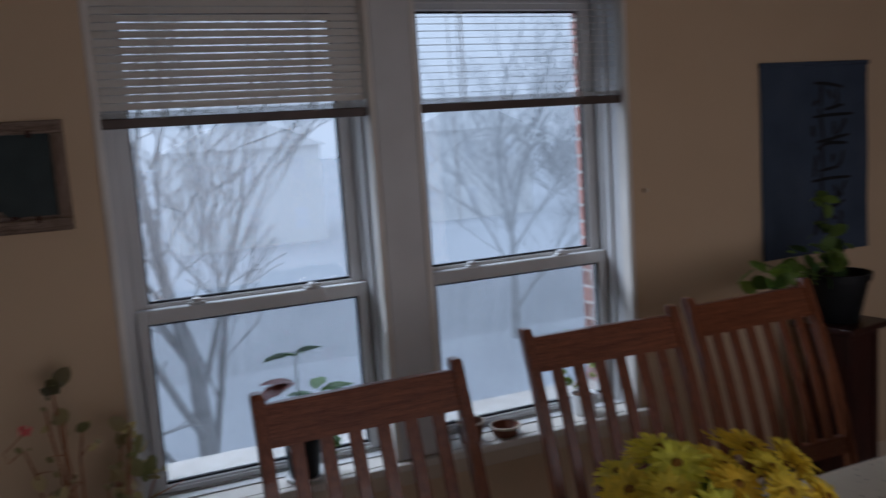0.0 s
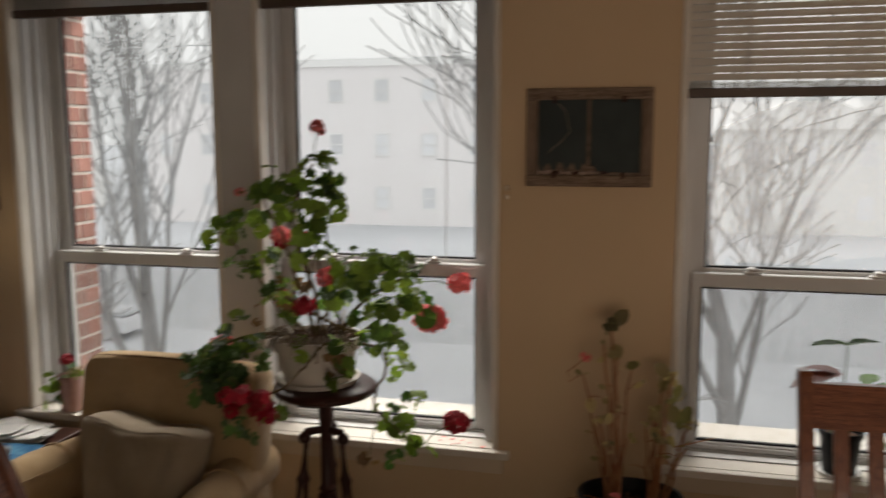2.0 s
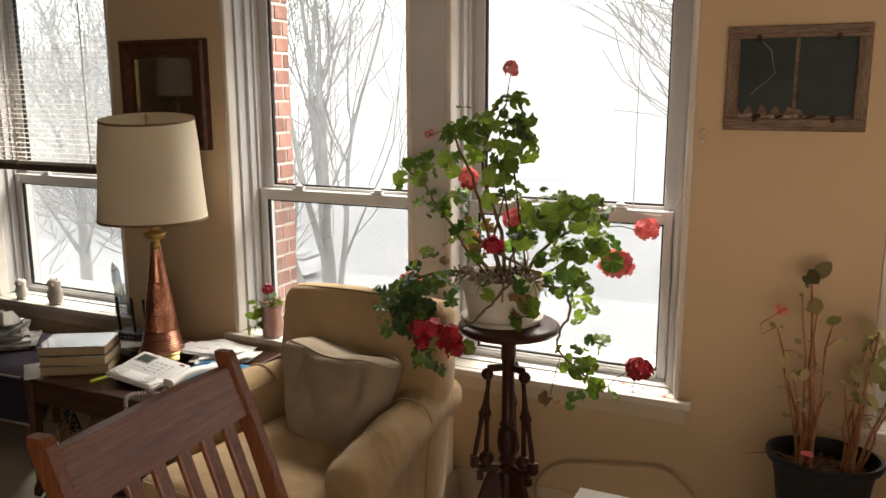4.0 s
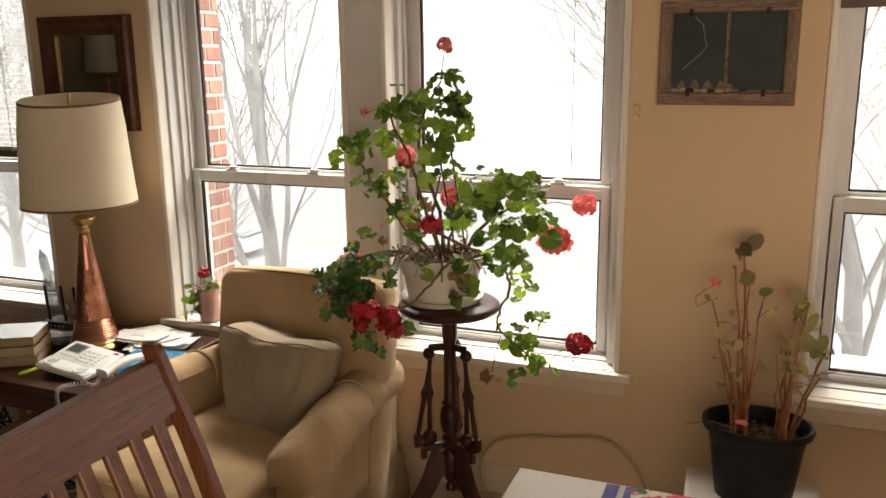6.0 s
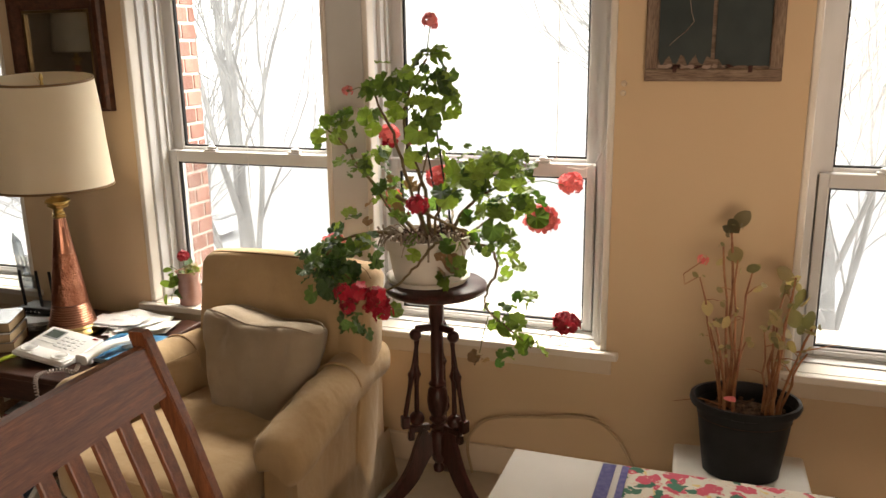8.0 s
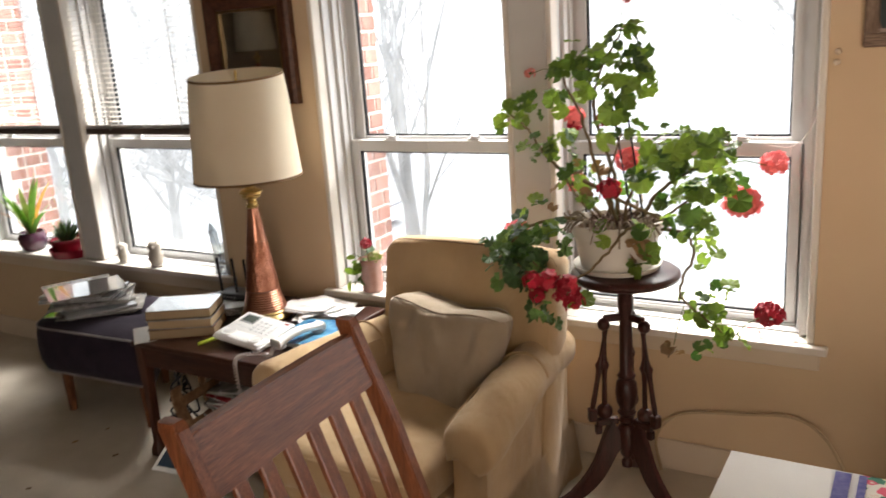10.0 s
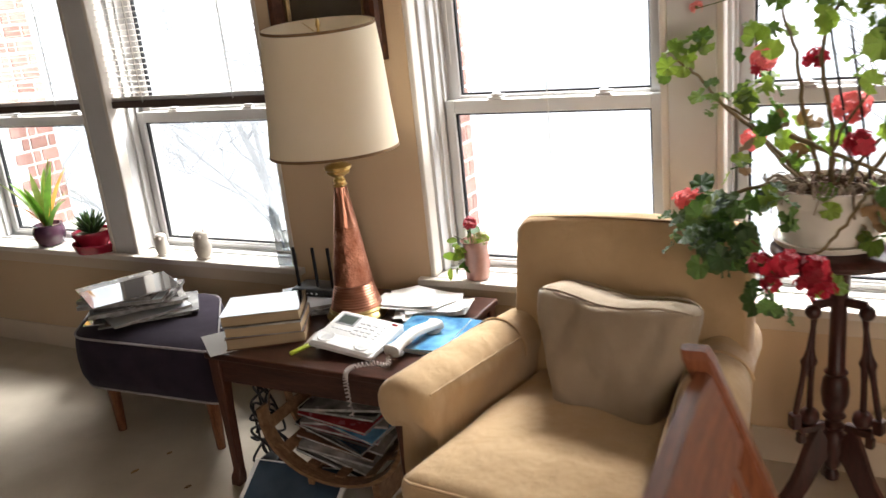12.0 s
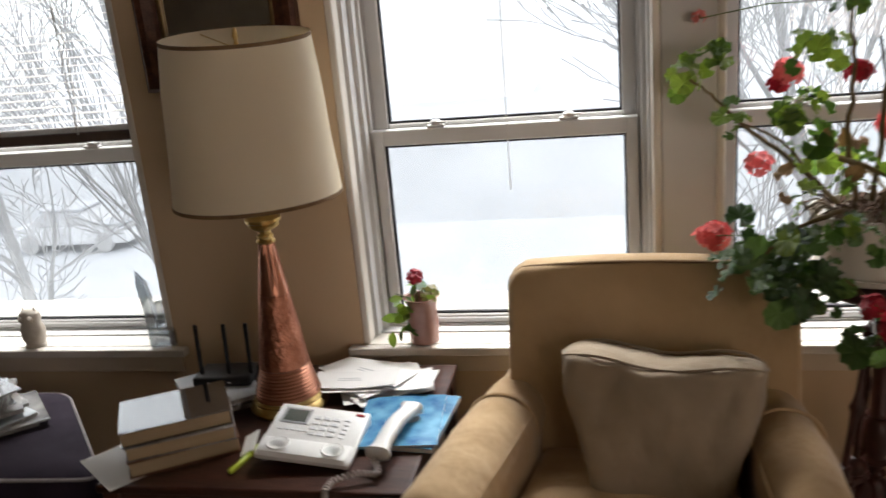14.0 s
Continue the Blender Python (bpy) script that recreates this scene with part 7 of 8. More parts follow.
def magazine(name, x, y, z, rz, w, d, h, mat, label, tilt=(0, 0), group="", category="magazine"):
    m = thing(name, x, y, z, rz, label, category, group)
    m.matrix_world = pose(x, y, z, tilt[0], tilt[1], rz)
    part("page_block", boxed(-w / 2 + 0.002, w / 2 - 0.0005, -d / 2 + 0.0015, d / 2 - 0.0015, 0.0006, h - 0.0006), M["dullpaper" if group else "paper"], m)
    part("cover", boxed(-w / 2, w / 2, -d / 2, d / 2, h - 0.0006, h), M[mat], m)
    part("back_cover", boxed(-w / 2, w / 2, -d / 2, d / 2, 0, 0.0006), M[mat], m)
    return m


rnd = random.Random(17)
# router with its aerials, on dark magazines
z = EZ + 0.0004
for k, (x, y, r, mat) in enumerate(((-2.835, 2.40, 28, "greycover"), (-2.845, 2.385, 8, "blackcover"), (-2.83, 2.37, 40, "palecover"))):
    magazine("magazine", x, y, z, r, 0.19, 0.25, 0.014, mat, "worn dark magazine on the end table", group="magazines on the end table")
    z += 0.0144
ro = thing("router", -2.815, 2.405, z, 4, "black wireless router with three aerials", "router")
part("case", boxed(-0.085, 0.085, -0.05, 0.055, 0, 0.030, 0.008, 3), M["blackplastic"], ro, smooth=True)
for x in (-0.065, 0.015, 0.078):
    part("aerial", boxed(-0.006, 0.006, -0.004, 0.004, 0, 0.165, 0.003, 2, m=pose(x, -0.02, 0.026, 10, 6, 0)), M["blackplastic"], ro)
for k in range(4):
    part("indicator", boxed(-0.04 + 0.02 * k, -0.034 + 0.02 * k, -0.0508, -0.050, 0.012, 0.016), M["whiteplastic"], ro)


def desk_phone(x, y, z, rz):
    p = thing("desk_phone", x, y, z, rz, "white desk telephone with a screen, keypad and empty cradle", "telephone")
    p.matrix_world = pose(x, y, z, 0, 7, rz) @ Matrix.Diagonal((0.90, 0.98, 0.62, 1))
    for q, zz in ((-0.118, -0.046), (0.112, -0.0075)):
        part("foot", boxed(q - 0.008, q + 0.008, -0.07, 0.08, zz, 0.003, 0.003), M["greyplastic"], p, "grey wedge foot")
    bm = bmesh.new()
    extrude_outline(bm, [(-0.105, 0.0), (0.10, 0.0), (0.104, 0.012), (0.10, 0.060), (0.092, 0.066), (-0.028, 0.036), (-0.034, 0.030), (-0.10, 0.026), (-0.108, 0.018)], -0.128, 0.128, 0.006, 3)
    bmesh.ops.rotate(bm, verts=bm.verts, matrix=Matrix.Rotation(radians(90), 3, "Z"))
    bmesh.ops.recalc_face_normals(bm, faces=bm.faces)
    part("base", bm, M["whiteplastic"], p, smooth=True)
    bm = bmesh.new()
    extrude_outline(bm, [(-0.040, 0.018), (-0.034, 0.034), (-0.018, 0.041), (0.012, 0.041), (0.030, 0.036), (0.034, 0.020)], -0.122, 0.122, 0.010, 4)
    bmesh.ops.rotate(bm, verts=bm.verts, matrix=Matrix.Rotation(radians(90), 3, "Z"))
    bmesh.ops.translate(bm, verts=bm.verts, vec=(0, -0.068, 0))
    bmesh.ops.recalc_face_normals(bm, faces=bm.faces)
    part("cradle", bm, M["whiteplastic"], p, "rounded white cradle", True)
    for q in (-0.075, 0.075):
        part("cup_rest", lathed([(0.004, 0.0402), (0.020, 0.0402), (0.026, 0.0412), (0.029, 0.0438), (0.031, 0.0412), (0.032, 0.039)], 22, Matrix.Translation((q, -0.070, 0.0008))), M["whiteplastic"], p, "shallow round cup", True)
    slope = Matrix.Translation((0, 0.032, 0.0515)) @ Matrix.Rotation(math.atan2(0.030, 0.120), 4, "X")
    part("screen_bezel", boxed(-0.108, -0.030, -0.012, 0.050, 0, 0.003, 0.001, m=slope), M["greyplastic"], p, "grey bezel")
    part("screen", boxed(-0.100, -0.038, -0.004, 0.042, 0.0032, 0.0042, m=slope), M["lcd"], p, "dark grey-green screen")
    for i in range(4):
        for j in range(3):
            part("key", boxed(-0.016 + 0.026 * j, 0.002 + 0.026 * j, -0.050 + 0.021 * i, -0.037 + 0.021 * i, 0, 0.004, 0.0015, m=slope), M["keycap"], p)
    for i in range(5):
        part("key", boxed(0.070, 0.084, -0.050 + 0.017 * i, -0.042 + 0.017 * i, 0, 0.003, 0.001, m=slope), M["keycap"], p)
        part("key", boxed(-0.104 + 0.018 * i, -0.091 + 0.018 * i, -0.040, -0.033, 0, 0.003, 0.001, m=slope), M["keycap"], p)
    part("message_light", boxed(0.092, 0.116, 0.044, 0.054, 0, 0.004, 0.0015, m=slope), M["redcover"], p, "small red lens")


desk_phone(-2.462, 2.118, EZ + 0.0180, 0)
magazine("magazine", -2.262, 2.245, EZ + 0.0004, -5, 0.215, 0.275, 0.012, "bluecover", "glossy bright blue magazine under the receiver")
magazine("magazine", -2.272, 2.23, EZ + 0.0128, 5, 0.21, 0.26, 0.006, "bluecover", "glossy blue brochure under the receiver")


def receiver(x, y, z, rz):
    p = thing("telephone_receiver", x, y, z, rz, "white telephone receiver lying off its hook", "telephone receiver")
    pts = curve_pts([(0, -0.115, 0.020), (0, -0.085, 0.024), (0, 0, 0.036), (0, 0.085, 0.026), (0, 0.115, 0.022)], 6)
    bm = bmesh.new()
    rings = []
    for i, q in enumerate(pts):
        f = abs(-1 + 2 * i / (len(pts) - 1))
        w, h = 0.020 + 0.012 * max(0, (f - 0.45) / 0.55), 0.013 + 0.006 * max(0, (f - 0.55) / 0.45)
        if f > 0.96:
            w, h = w * 0.7, h * 0.7
        rings.append([bm.verts.new((q.x + w * math.copysign(abs(math.cos(a)) ** 0.6, math.cos(a)), q.y, q.z + h * math.copysign(abs(math.sin(a)) ** 0.6, math.sin(a)))) for a in (2 * math.pi * k / 16 for k in range(16))])
    for a, b in zip(rings, rings[1:]):
        for k in range(16):
            bm.faces.new((a[k], a[(k + 1) % 16], b[(k + 1) % 16], b[k]))
    bm.faces.new(rings[0][::-1])
    bm.faces.new(rings[-1])
    bmesh.ops.recalc_face_normals(bm, faces=bm.faces)
    part("handle", bm, M["whiteplastic"], p, smooth=True)
    for y_ in (-0.092, 0.092):
        part("cup", lathed([(0.020, 0), (0.024, 0.004), (0.022, 0.016)], 20, Matrix.Translation((0, y_, 0.0))), M["greyplastic"], p, "grey ear cup", True)


receiver(-2.262, 2.14, EZ + 0.0192, -9)
mid = curve_pts([(-2.285, 2.025, EZ + 0.030), (-2.27, 1.985, EZ + 0.016), (-2.31, 1.975, EZ + 0.022), (-2.36, 1.955, EZ + 0.016), (-2.372, 1.925, EZ + 0.012), (-2.374, 1.915, EZ - 0.01), (-2.372, 1.913, EZ - 0.06), (-2.368, 1.914, EZ - 0.13)], 40)
coil = []
for i, q in enumerate(mid):
    d = (mid[min(i + 1, len(mid) - 1)] - mid[max(i - 1, 0)]).normalized()
    u = d.orthogonal().normalized()
    v = d.cross(u)
    a = i * 0.75
    coil.append(q + 0.0062 * (math.cos(a) * u + math.sin(a) * v))
tagged(part("coiled_cord", tubed(coil, 0.0027, 4), M["phonecord"], smooth=True), "greyish coiled telephone cord hanging over the table edge", "cord")

for k in range(13):
    x, y = -2.40 + rnd.uniform(-0.12, 0.10), 2.47 + rnd.uniform(-0.075, 0.055)
    w, d = rnd.choice(((0.24, 0.105), (0.22, 0.11), (0.215, 0.15), (0.19, 0.13)))
    bm = bmesh.new()
    bmesh.ops.create_grid(bm, x_segments=6, y_segments=3, size=0.5, matrix=Matrix.Diagonal((w, d, 1, 1)))
    curl = rnd.uniform(0.0, 0.012)
    for v in bm.verts:
        v.co.z += curl * (v.co.x / w * 2) ** 2 * (1 if v.co.x > 0 else 0.3)
    bmesh.ops.solidify(bm, geom=bm.faces[:], thickness=0.0012)
    en = thing("envelope", x, y, EZ + 0.002 + 0.0030 * k, rnd.uniform(-55, 45), "white envelope in a loose pile of post", "envelope", "post on the end table")
    part("sheet", bm, M["paper"], en)
    if k > 8:
        part("printed_line", boxed(-w * 0.30, w * 0.12, -0.006, -0.003, 0.0003, 0.0006), M["print"], en)
        part("printed_line", boxed(-w * 0.30, w * 0.05, 0.006, 0.009, 0.0003, 0.0006), M["print"], en)
ma = thing("marker_pen", -2.618, 2.035, EZ + 0.0085, 78, "yellow-green highlighter between the books and the telephone", "pen")
part("barrel", lathed([(0.004, 0), (0.0075, 0.004), (0.008, 0.08), (0.006, 0.084)], 14, pose(-0.05, 0, 0, 0, 90)), M["lime"], ma, "", True)
part("cap", lathed([(0.0085, 0.084), (0.0085, 0.12), (0.006, 0.124)], 14, pose(-0.05, 0, 0, 0, 90)), M["lime"], ma, "", True)
tagged(part("folded_note", boxed(-0.02, 0.02, -0.05, 0.05, 0, 0.0015, m=pose(-2.63, 2.115, EZ + 0.012, 0, -24, 15)), M["paper"]), "folded white note beside the books", "paper")

# ---- under the end table ----
ra = thing("magazine_rack", -2.50, 2.10, 0.0, 4, "bent-wood magazine rack crammed with magazines", "magazine rack")
outer_arc = [(0.262 * math.sin(radians(a)), 0.33 - 0.24 * math.cos(radians(a)) ** 0.8) for a in range(-90, 91, 10)]
inner_arc = [(p * 0.955, 0.33 - (0.33 - q) * 0.955) for p, q in outer_arc]
for yy in (-0.165, -0.012, 0.105):
    bm = bmesh.new()
    extrude_outline(bm, outer_arc + inner_arc[::-1], yy, yy + (0.05 if yy < -0.1 else 0.03), 0.002, 1)
    bmesh.ops.recalc_face_normals(bm, faces=bm.faces)
    part("hoop", bm, M["basket"], ra)
for a in (-78, -52, -26, 0, 26, 52, 78):
    q = Vector((0.246 * math.sin(radians(a)), 0, 0.33 - 0.222 * math.cos(radians(a)) ** 0.8))
    part("slat", boxed(-0.019, 0.019, -0.135, 0.135, -0.003, 0.003, 0.001, m=Matrix.Translation(q) @ Matrix.Rotation(radians(-a * 0.85), 4, "Y")), M["basket"], ra)
for s in (-1, 1):
    part("foot", boxed(s * 0.12 - 0.012, s * 0.12 + 0.012, -0.13, 0.13, 0.0, 0.095, 0.003), M["basket"], ra)
part("handle", tubed(curve_pts([(-0.245, -0.12, 0.31), (-0.235, -0.10, 0.375), (-0.18, 0, 0.385), (-0.12, 0.10, 0.375), (-0.11, 0.12, 0.31)], 6), 0.004, 6), M["chrome"], ra, "bent chrome wire handle")
covers = ("blackcover", "greycover", "greycover", "browncover", "greycover", "blackcover", "rosecover", "bluecover", "greycover", "blackcover")
for k in range(12):
    f = k / 11
    mat = "redcover" if k == 9 else covers[k % 10]
    magazine("magazine", -2.555 + 0.060 * f + rnd.uniform(-0.02, 0.02), 2.125 + rnd.uniform(-0.02, 0.02), 0.125 + 0.0175 * k, 4 + rnd.uniform(-16, 16), 0.26 + 0.05 * f, 0.22, 0.010, mat, "red magazine crammed in the rack" if k == 9 else "creased magazine crammed in the rack", (rnd.uniform(4, 10), 24 - 30 * f), "magazines in the rack")

wi = thing("cable_tangle", -2.85, 2.06, 0.0, 0, "tangle of black cables behind the table leg", "cable")
rc = random.Random(12)
for k in range(7):
    pts = [(rc.uniform(-0.06, 0.06), rc.uniform(-0.05, 0.05), 0.02 + 0.05 * i + rc.uniform(-0.03, 0.03)) for i in range(7)]
    part("cable", tubed(curve_pts([(pts[0][0], pts[0][1], 0.004)] + pts, 6), 0.0045, 6), M["blackplastic"], wi)
part("adapter", boxed(-0.035, 0.035, -0.03, 0.03, 0.0, 0.06, 0.006, 2), M["blackplastic"], wi)

nb = thing("picture_magazine", -2.715, 1.862, 0.002, 9, "large navy picture magazine with a white border leaning on the rack", "magazine")
nb.matrix_world = pose(-2.66, 1.873, 0.002, 30, 0, 7)
part("page_block", boxed(-0.182, 0.182, 0, 0.165, 0, 0.006), M["paper"], nb)
part("cover_picture", boxed(-0.166, 0.166, 0.018, 0.160, 0.0062, 0.0068), M["navy"], nb, "glossy navy cover picture")

# ---- pile on the ottoman ----
z = 0.4415
for k in range(12):
    w, d = rnd.choice(((0.22, 0.30), (0.25, 0.35), (0.23, 0.33)))
    h = rnd.choice((0.004, 0.006, 0.010, 0.014))
    f = k / 11
    magazine("magazine", -3.60 - 0.045 * f + rnd.uniform(-0.05, 0.05), 2.29 - 0.03 * f + rnd.uniform(-0.04, 0.04), z, -46 + rnd.uniform(-22, 22), w, d, h, ("greycover", "blackcover", "greycover", "palecover", "greycover")[k % 5], "worn magazine in an untidy pile on the ottoman", (0, 1.5 * f), "magazines on the ottoman")
    z += h + 0.0012

# fallen petals on the sill
for k in range(9):
    x = -0.98 + rnd.uniform(0, 0.36)
    bm = bmesh.new()
    bmesh.ops.create_circle(bm, cap_ends=True, segments=7, radius=rnd.uniform(0.004, 0.008), matrix=pose(x, 2.68 + rnd.uniform(-0.03, 0.05), SILL + 0.003, rnd.uniform(-8, 8), rnd.uniform(-8, 8)))
    bmesh.ops.solidify(bm, geom=bm.faces[:], thickness=0.0008)
    tagged(part("fallen_petal", bm, M["coral"]), "dried coral petal fallen on the sill", "petal", "fallen petals")

# dry petals and crumbs on the carpet
for x, y in ((-3.08, 1.87), (-3.32, 2.02), (-3.18, 1.55), (-2.62, 1.52), (-3.35, 1.88), (-1.02, 2.12), (-0.82, 2.36)):
    bm = bmesh.new()
    bmesh.ops.create_circle(bm, cap_ends=True, segments=7, radius=rnd.uniform(0.008, 0.014), matrix=pose(x, y, 0.006, rnd.uniform(-14, 14), rnd.uniform(-14, 14), rnd.uniform(0, 90)) @ Matrix.Diagonal((1.3, 0.7, 1, 1)))
    bmesh.ops.solidify(bm, geom=bm.faces[:], thickness=0.0012)
    tagged(part("fallen_leaf", bm, M["dryleaf"]), "curled brown leaf fallen on the carpet", "leaf", "fallen leaves")

# ---- bookcase against the side wall, seen in the mirror ----
bc = thing("bookcase", XL + 0.005, -0.95, 0, 0, "low dark wooden bookcase packed with books", "bookcase")
for y in (-0.9, 0.9):
    part("side", boxed(0.001, 0.30, y - 0.012, y + 0.012, 0, 0.92, 0.002), M["mahogany"], bc)
part("back", boxed(0, 0.008, -0.888, 0.888, 0.05, 0.915), M["mahogany"], bc)
part("top", boxed(-0.004, 0.315, -0.93, 0.93, 0.9205, 0.946, 0.004, 2), M["mahogany"], bc)
for k in range(3):
    part("shelf", boxed(0.009, 0.295, -0.8875, 0.8875, 0.05 + 0.29 * k, 0.072 + 0.29 * k, 0.002), M["tablewood"], bc)
rb = random.Random(6)
for k in range(4):
    y, end = (-0.87, 0.80) if k < 3 else (-0.05, 0.55)
    while y < end:
        w, h = rb.uniform(0.018, 0.045), rb.uniform(0.18, 0.25) * (1 if k < 3 else 1.2)
        b = thing("book", XL + 0.05, -0.95 + y, 0.0725 + 0.29 * k if k < 3 else 0.9465, 0, "upright hardback in the low bookcase" if k < 3 else "upright hardback standing on the bookcase", "book", "books in the bookcase")
        part("cover", boxed(0, rb.uniform(0.15, 0.2), 0, w, 0, h, 0.002), M[rb.choice(("browncover", "blackcover", "greycover", "redcover", "navy", "greycover"))], b)
        y += w + rb.uniform(0.001, 0.006) + (0.08 if rb.random() < 0.05 else 0)
table_lamp(XL + 0.17, -1.33, 0.9464)

# ---- outdoors ----
GZ = -5.4
bm = bmesh.new()
bmesh.ops.create_grid(bm, x_segments=50, y_segments=50, size=0.5, matrix=Matrix.Translation((0, 0, GZ)) @ Matrix.Diagonal((1400, 1400, 1, 1)))
for v in bm.verts:
    v.co.z += 0.5 * noise.noise(v.co * 0.02) if v.co.y > 30 else 0
tagged(part("ground", bm, M["snow"]), "snow-covered ground in fog", "ground", kind="structure")
tagged(part("road", boxed(-160, 160, 19.5, 26.5, GZ - 0.05, GZ + 0.06), M["street"]), "slushy snow-covered street", "road", kind="structure")


def tree(x, y, height, seed, spread=1.0, depth=6, bark="bark"):
    rnd = random.Random(seed)
    t = thing("bare_tree", x, y, GZ, 0, "bare tree with a broad branching crown, bark lightened for fog", "tree", "street trees")
    trunk, crown = bmesh.new(), bmesh.new()

    def grow(p, d, length, r, level):
        pts, rad = [p], [r]
        n = 7 if level < 2 else 4 if level < 4 else 3
        for i in range(n):
            d = (d + Vector((rnd.uniform(-1, 1), rnd.uniform(-1, 1), rnd.uniform(-0.5, 0.9))) * (0.035, 0.07, 0.13, 0.2, 0.26, 0.3, 0.3, 0.3)[level]).normalized()
            p = p + d * length / n
            pts.append(p)
            rad.append(max(0.010, r * (1 - 0.42 * (i + 1) / n)))
        tube(trunk if level < 2 else crown, pts, rad, 10 if level < 2 else (5 if level < 4 else 3), cap=level < 2)
        if level >= depth:
            return
        kids = 6 if level == 0 else 4 if level < 2 else rnd.choice((3, 4, 5)) if level < 4 else 4
        for k in range(kids):
            at = len(pts) - 1 if k < 2 else rnd.randrange(max(1, len(pts) // 3), len(pts) - 1)
            side = Vector((rnd.uniform(-1, 1), rnd.uniform(-1, 1), 0)).normalized()
            wide = 0.25 if k == 0 else rnd.uniform(0.55, 1.1)
            nd = (d * 0.9 + side * wide * spread + Vector((0, 0, 0.08))).normalized()
            grow(pts[at], nd, length * rnd.uniform(0.58, 0.84), rad[at] * (0.96, 0.64, 0.5, 0.42, 0.4, 0.36)[k], level + 1)

    grow(Vector((0, 0, -0.1)), Vector((0, 0, 1)), height * 0.27, height * 0.0135, 0)
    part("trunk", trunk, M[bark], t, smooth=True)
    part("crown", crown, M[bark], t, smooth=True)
    return t


tree(1.3, 12.5, 15.0, 3, 0.72, 5, "nearbark")
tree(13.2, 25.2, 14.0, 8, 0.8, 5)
tree(-8.7, 13.0, 16.0, 12, 0.62, 4, "nearbark")
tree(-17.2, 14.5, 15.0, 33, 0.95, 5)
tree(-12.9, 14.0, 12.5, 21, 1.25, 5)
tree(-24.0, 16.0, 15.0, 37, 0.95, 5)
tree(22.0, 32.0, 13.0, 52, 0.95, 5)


def house(x, y, w, d, h, mat, label, floors, bays, roof=2.5):
    b = thing("house", x, y, GZ, 0, label, "house", "houses across the street")
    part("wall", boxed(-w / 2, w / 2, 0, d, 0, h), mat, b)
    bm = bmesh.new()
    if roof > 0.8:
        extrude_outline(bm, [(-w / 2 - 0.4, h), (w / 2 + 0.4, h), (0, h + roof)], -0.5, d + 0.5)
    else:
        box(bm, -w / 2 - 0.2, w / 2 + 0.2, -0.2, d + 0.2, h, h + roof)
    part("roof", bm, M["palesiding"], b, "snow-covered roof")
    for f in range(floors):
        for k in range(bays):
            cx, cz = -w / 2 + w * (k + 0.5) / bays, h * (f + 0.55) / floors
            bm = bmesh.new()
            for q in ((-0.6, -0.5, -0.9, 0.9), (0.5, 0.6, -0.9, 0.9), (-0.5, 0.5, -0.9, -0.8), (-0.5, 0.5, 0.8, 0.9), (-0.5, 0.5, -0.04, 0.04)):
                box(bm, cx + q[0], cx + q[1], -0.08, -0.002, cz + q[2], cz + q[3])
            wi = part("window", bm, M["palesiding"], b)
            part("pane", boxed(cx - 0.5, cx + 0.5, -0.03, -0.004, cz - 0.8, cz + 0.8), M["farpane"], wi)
    return b


house(-24, 62, 34, 12, 12.5, M["palebrick"], "long rosy brick building, paled for fog", 3, 9, 0.6)
house(11, 62, 11, 10, 7.5, M["palesiding"], "yellow house paled for fog, with a snowy gable roof", 2, 3)
house(31, 66, 12, 10, 8.0, M["palesiding"], "house paled for fog, with a snowy gable roof", 2, 3)
house(-70, 62, 32, 12, 10.5, M["palesiding"], "house row, paled for fog", 2, 8, 0.6)


def parked_car(x, y, rz):
    """A saloon under a night's snow; body, glass and wheels paled for fog."""
    c = thing("parked_car", x, y, GZ + 0.06, rz, "snow-covered saloon car parked at the kerb", "car")
    bm = bmesh.new()
    extrude_outline(bm, [(-2.15, 0.28), (2.15, 0.28), (2.2, 0.55), (2.1, 0.78), (1.2, 0.90), (-1.5, 0.92), (-2.1, 0.84), (-2.2, 0.55)], -0.86, 0.86, 0.08, 2)
    bmesh.ops.recalc_face_normals(bm, faces=bm.faces)
    part("body", bm, M["farpane"], c, "pale grey body", True)
    bm = bmesh.new()
    extrude_outline(bm, [(-1.45, 0.90), (1.15, 0.90), (0.55, 1.36), (-0.85, 1.38)], -0.72, 0.72, 0.05, 2)
    bmesh.ops.recalc_face_normals(bm, faces=bm.faces)
    part("cabin", bm, M["farpane"], c, "window glass paled for fog", True)
    part("snow_cap", boxed(-0.9, 0.62, -0.7, 0.7, 1.375, 1.47, 0.04, 2), M["street"], c, "snow on the roof", True)
    part("bonnet_snow", boxed(1.15, 2.1, -0.8, 0.8, 0.86, 0.95, 0.035, 2), M["street"], c, "snow on the bonnet", True)
    for sx in (-1.35, 1.35):
        for sy in (-0.8, 0.8):
            part("wheel", lathed([(0.12, -0.1), (0.31, -0.1), (0.33, -0.06), (0.33, 0.06), (0.31, 0.1), (0.12, 0.1)], 20, Matrix.Translation((sx, sy, 0.33)) @ pose(0, 0, 0, 90)), M["bark"], c, "", True)


parked_car(-19.5, 25.0, 2)

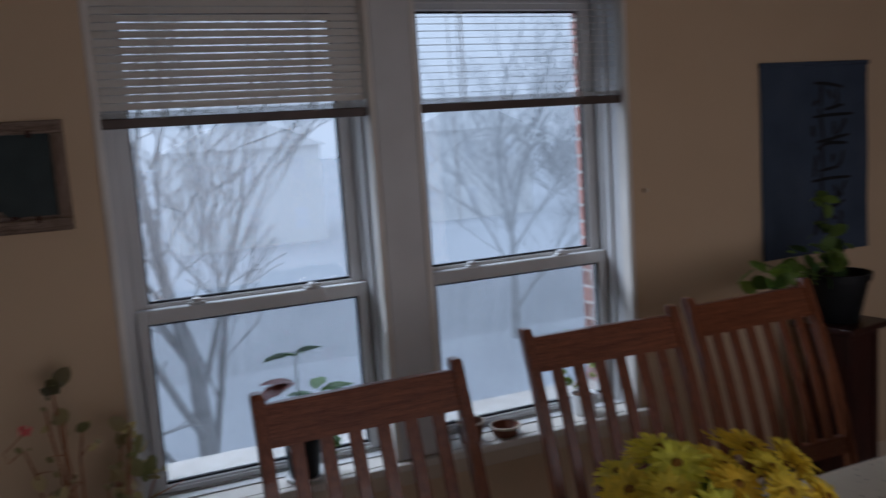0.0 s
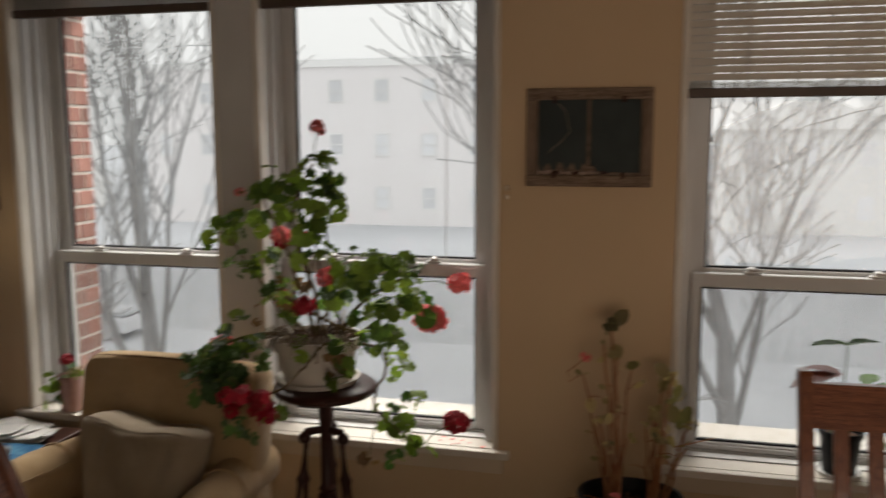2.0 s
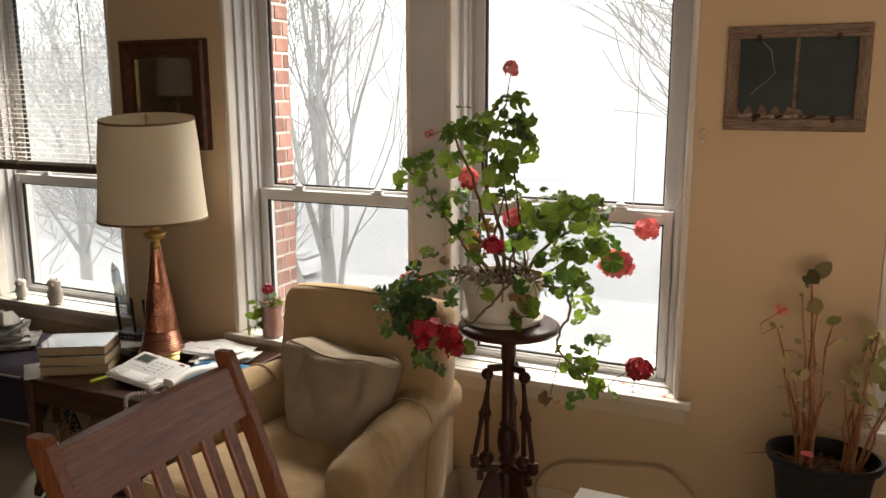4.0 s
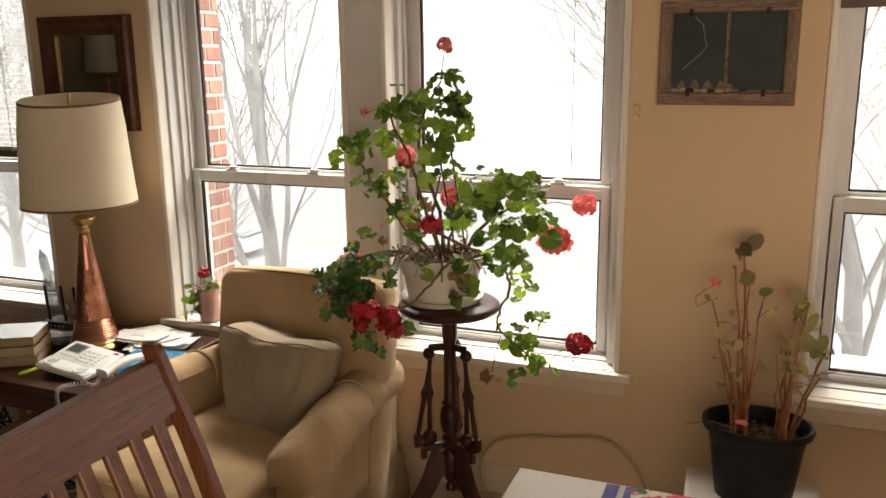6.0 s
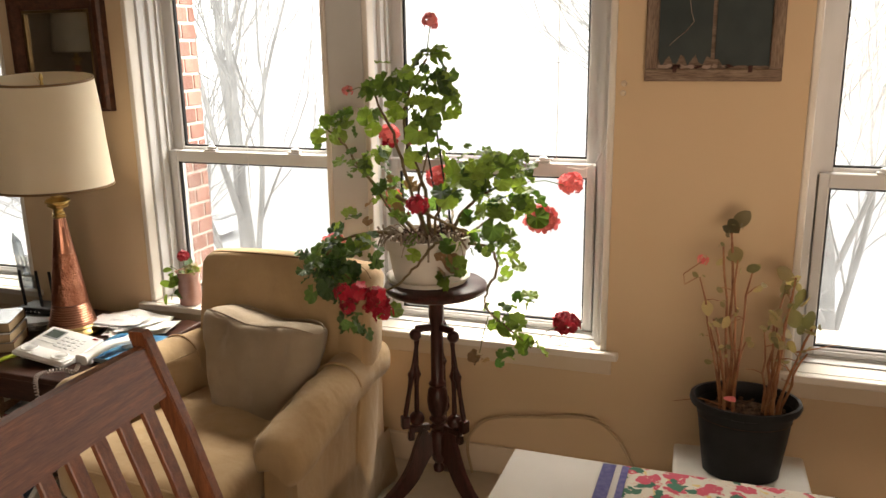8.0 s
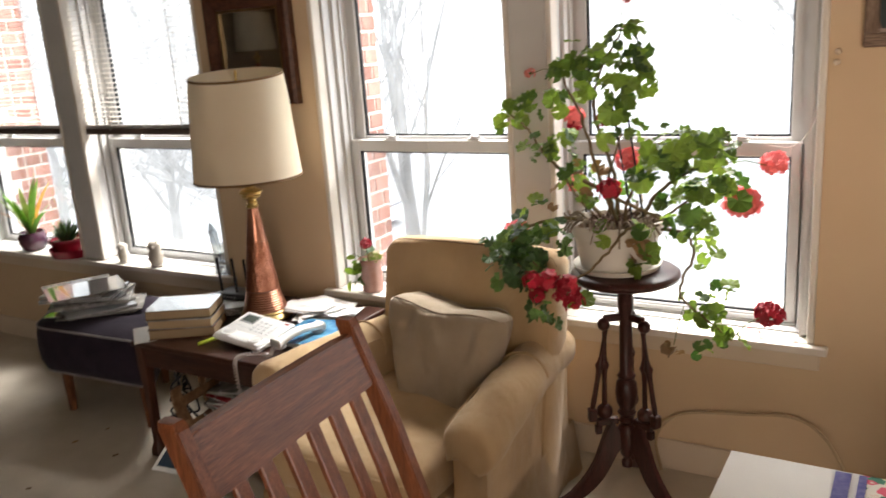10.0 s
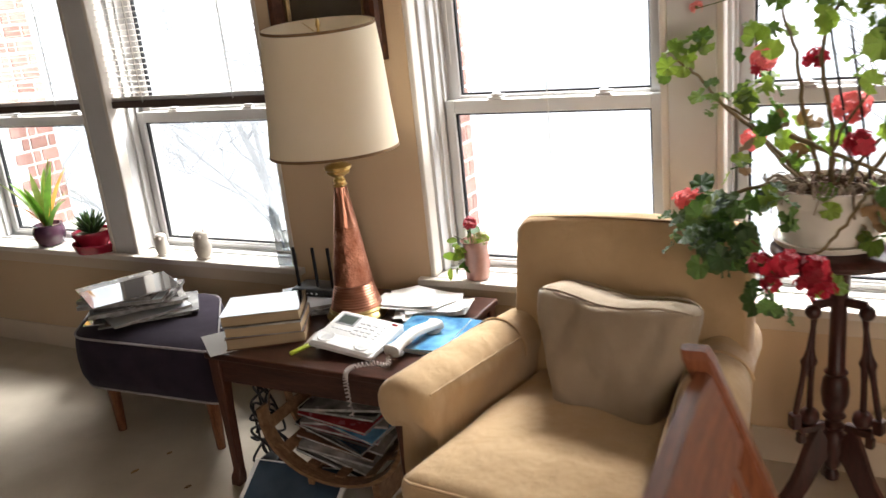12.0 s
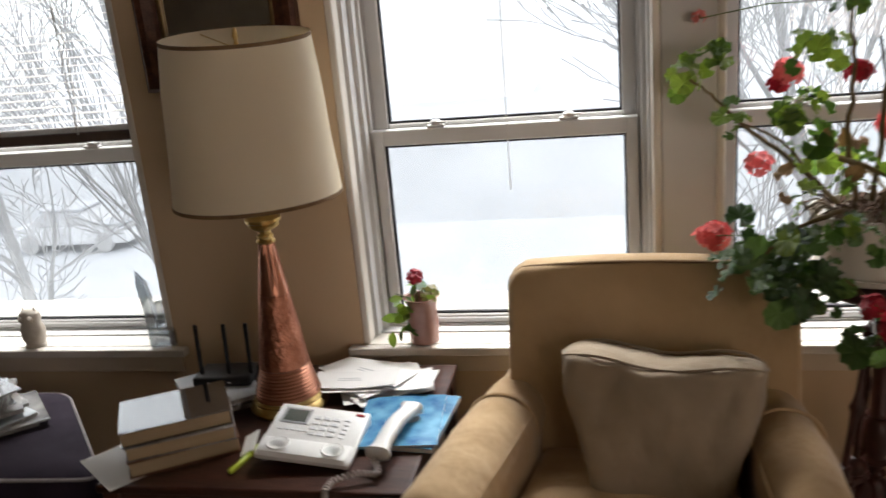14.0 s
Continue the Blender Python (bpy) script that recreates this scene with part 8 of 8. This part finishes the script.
# ---- brick reveals outside the windows ----
bm = bmesh.new()
box(bm, -0.0475, 0.0475, -0.05, 0.05, -0.0305, 0.0305, 0.003)
brick_a = mesh_of(bm, M["brick"], name="brick")
bm = bmesh.new()
box(bm, -0.0475, 0.0475, -0.0215, 0.0215, -0.0305, 0.0305, 0.003)
brick_b = mesh_of(bm, M["brick"], name="half_brick")
# the outer opening is wider than the window; how far it stands back, pair by pair
BACK = {"a": 0.095, "b": 0.045, "c": -0.01}
edges = [XL - 0.2] + [v for q in sorted((p[0] - BACK[k], p[3] + BACK[k]) for k, p in PAIRS.items()) for v in q] + [XR + 0.2]
bm = bmesh.new()
for a, b in zip(edges[::2], edges[1::2]):
    box(bm, a + 0.006, b - 0.006, 2.921, 3.19, -0.2, HEAD)
box(bm, edges[0], edges[-1], 2.921, 3.19, HEAD, CEIL + 0.2)
for a, b in zip(edges[1::2], edges[2::2]):
    box(bm, a, b, 2.921, 3.20, -0.2, SILL - 0.03)
outer = tagged(part("outer_wall", bm, M["mortar"]), "red brick outer wall with pale mortar", "wall", kind="structure")
rnd = random.Random(4)
rest = bmesh.new()
for i, x in enumerate(edges[1:-1]):
    s = 1 if i % 2 == 0 else -1            # 1: the jamb faces to the right
    for k in range(23):
        z = 0.545 + 0.0735 * k
        if k % 2:
            pieces = ((brick_a, 0.05, 3.145), (brick_b, 0.0215, 3.063), (brick_a, 0.05, 2.981))
        else:
            pieces = ((brick_b, 0.0215, 3.1735), (brick_a, 0.05, 3.0915), (brick_b, 0.0215, 3.0095))
        for me, half, y in pieces:
            if i in (1, 4):                # the two jambs turned from the room
                box(rest, x - s * 0.0485 - 0.0475, x - s * 0.0485 + 0.0475, y - half, y + half, z - 0.0305, z + 0.0305)
                continue
            o = new("brick", me)
            o.parent = outer
            o.matrix_basis = pose(x - s * 0.0485 + rnd.uniform(-0.001, 0.001), y, z, 0, rnd.uniform(-0.4, 0.4), rnd.uniform(-0.4, 0.4))
tagged(part("brickwork", rest, M["brick"], outer), kind="stuff")
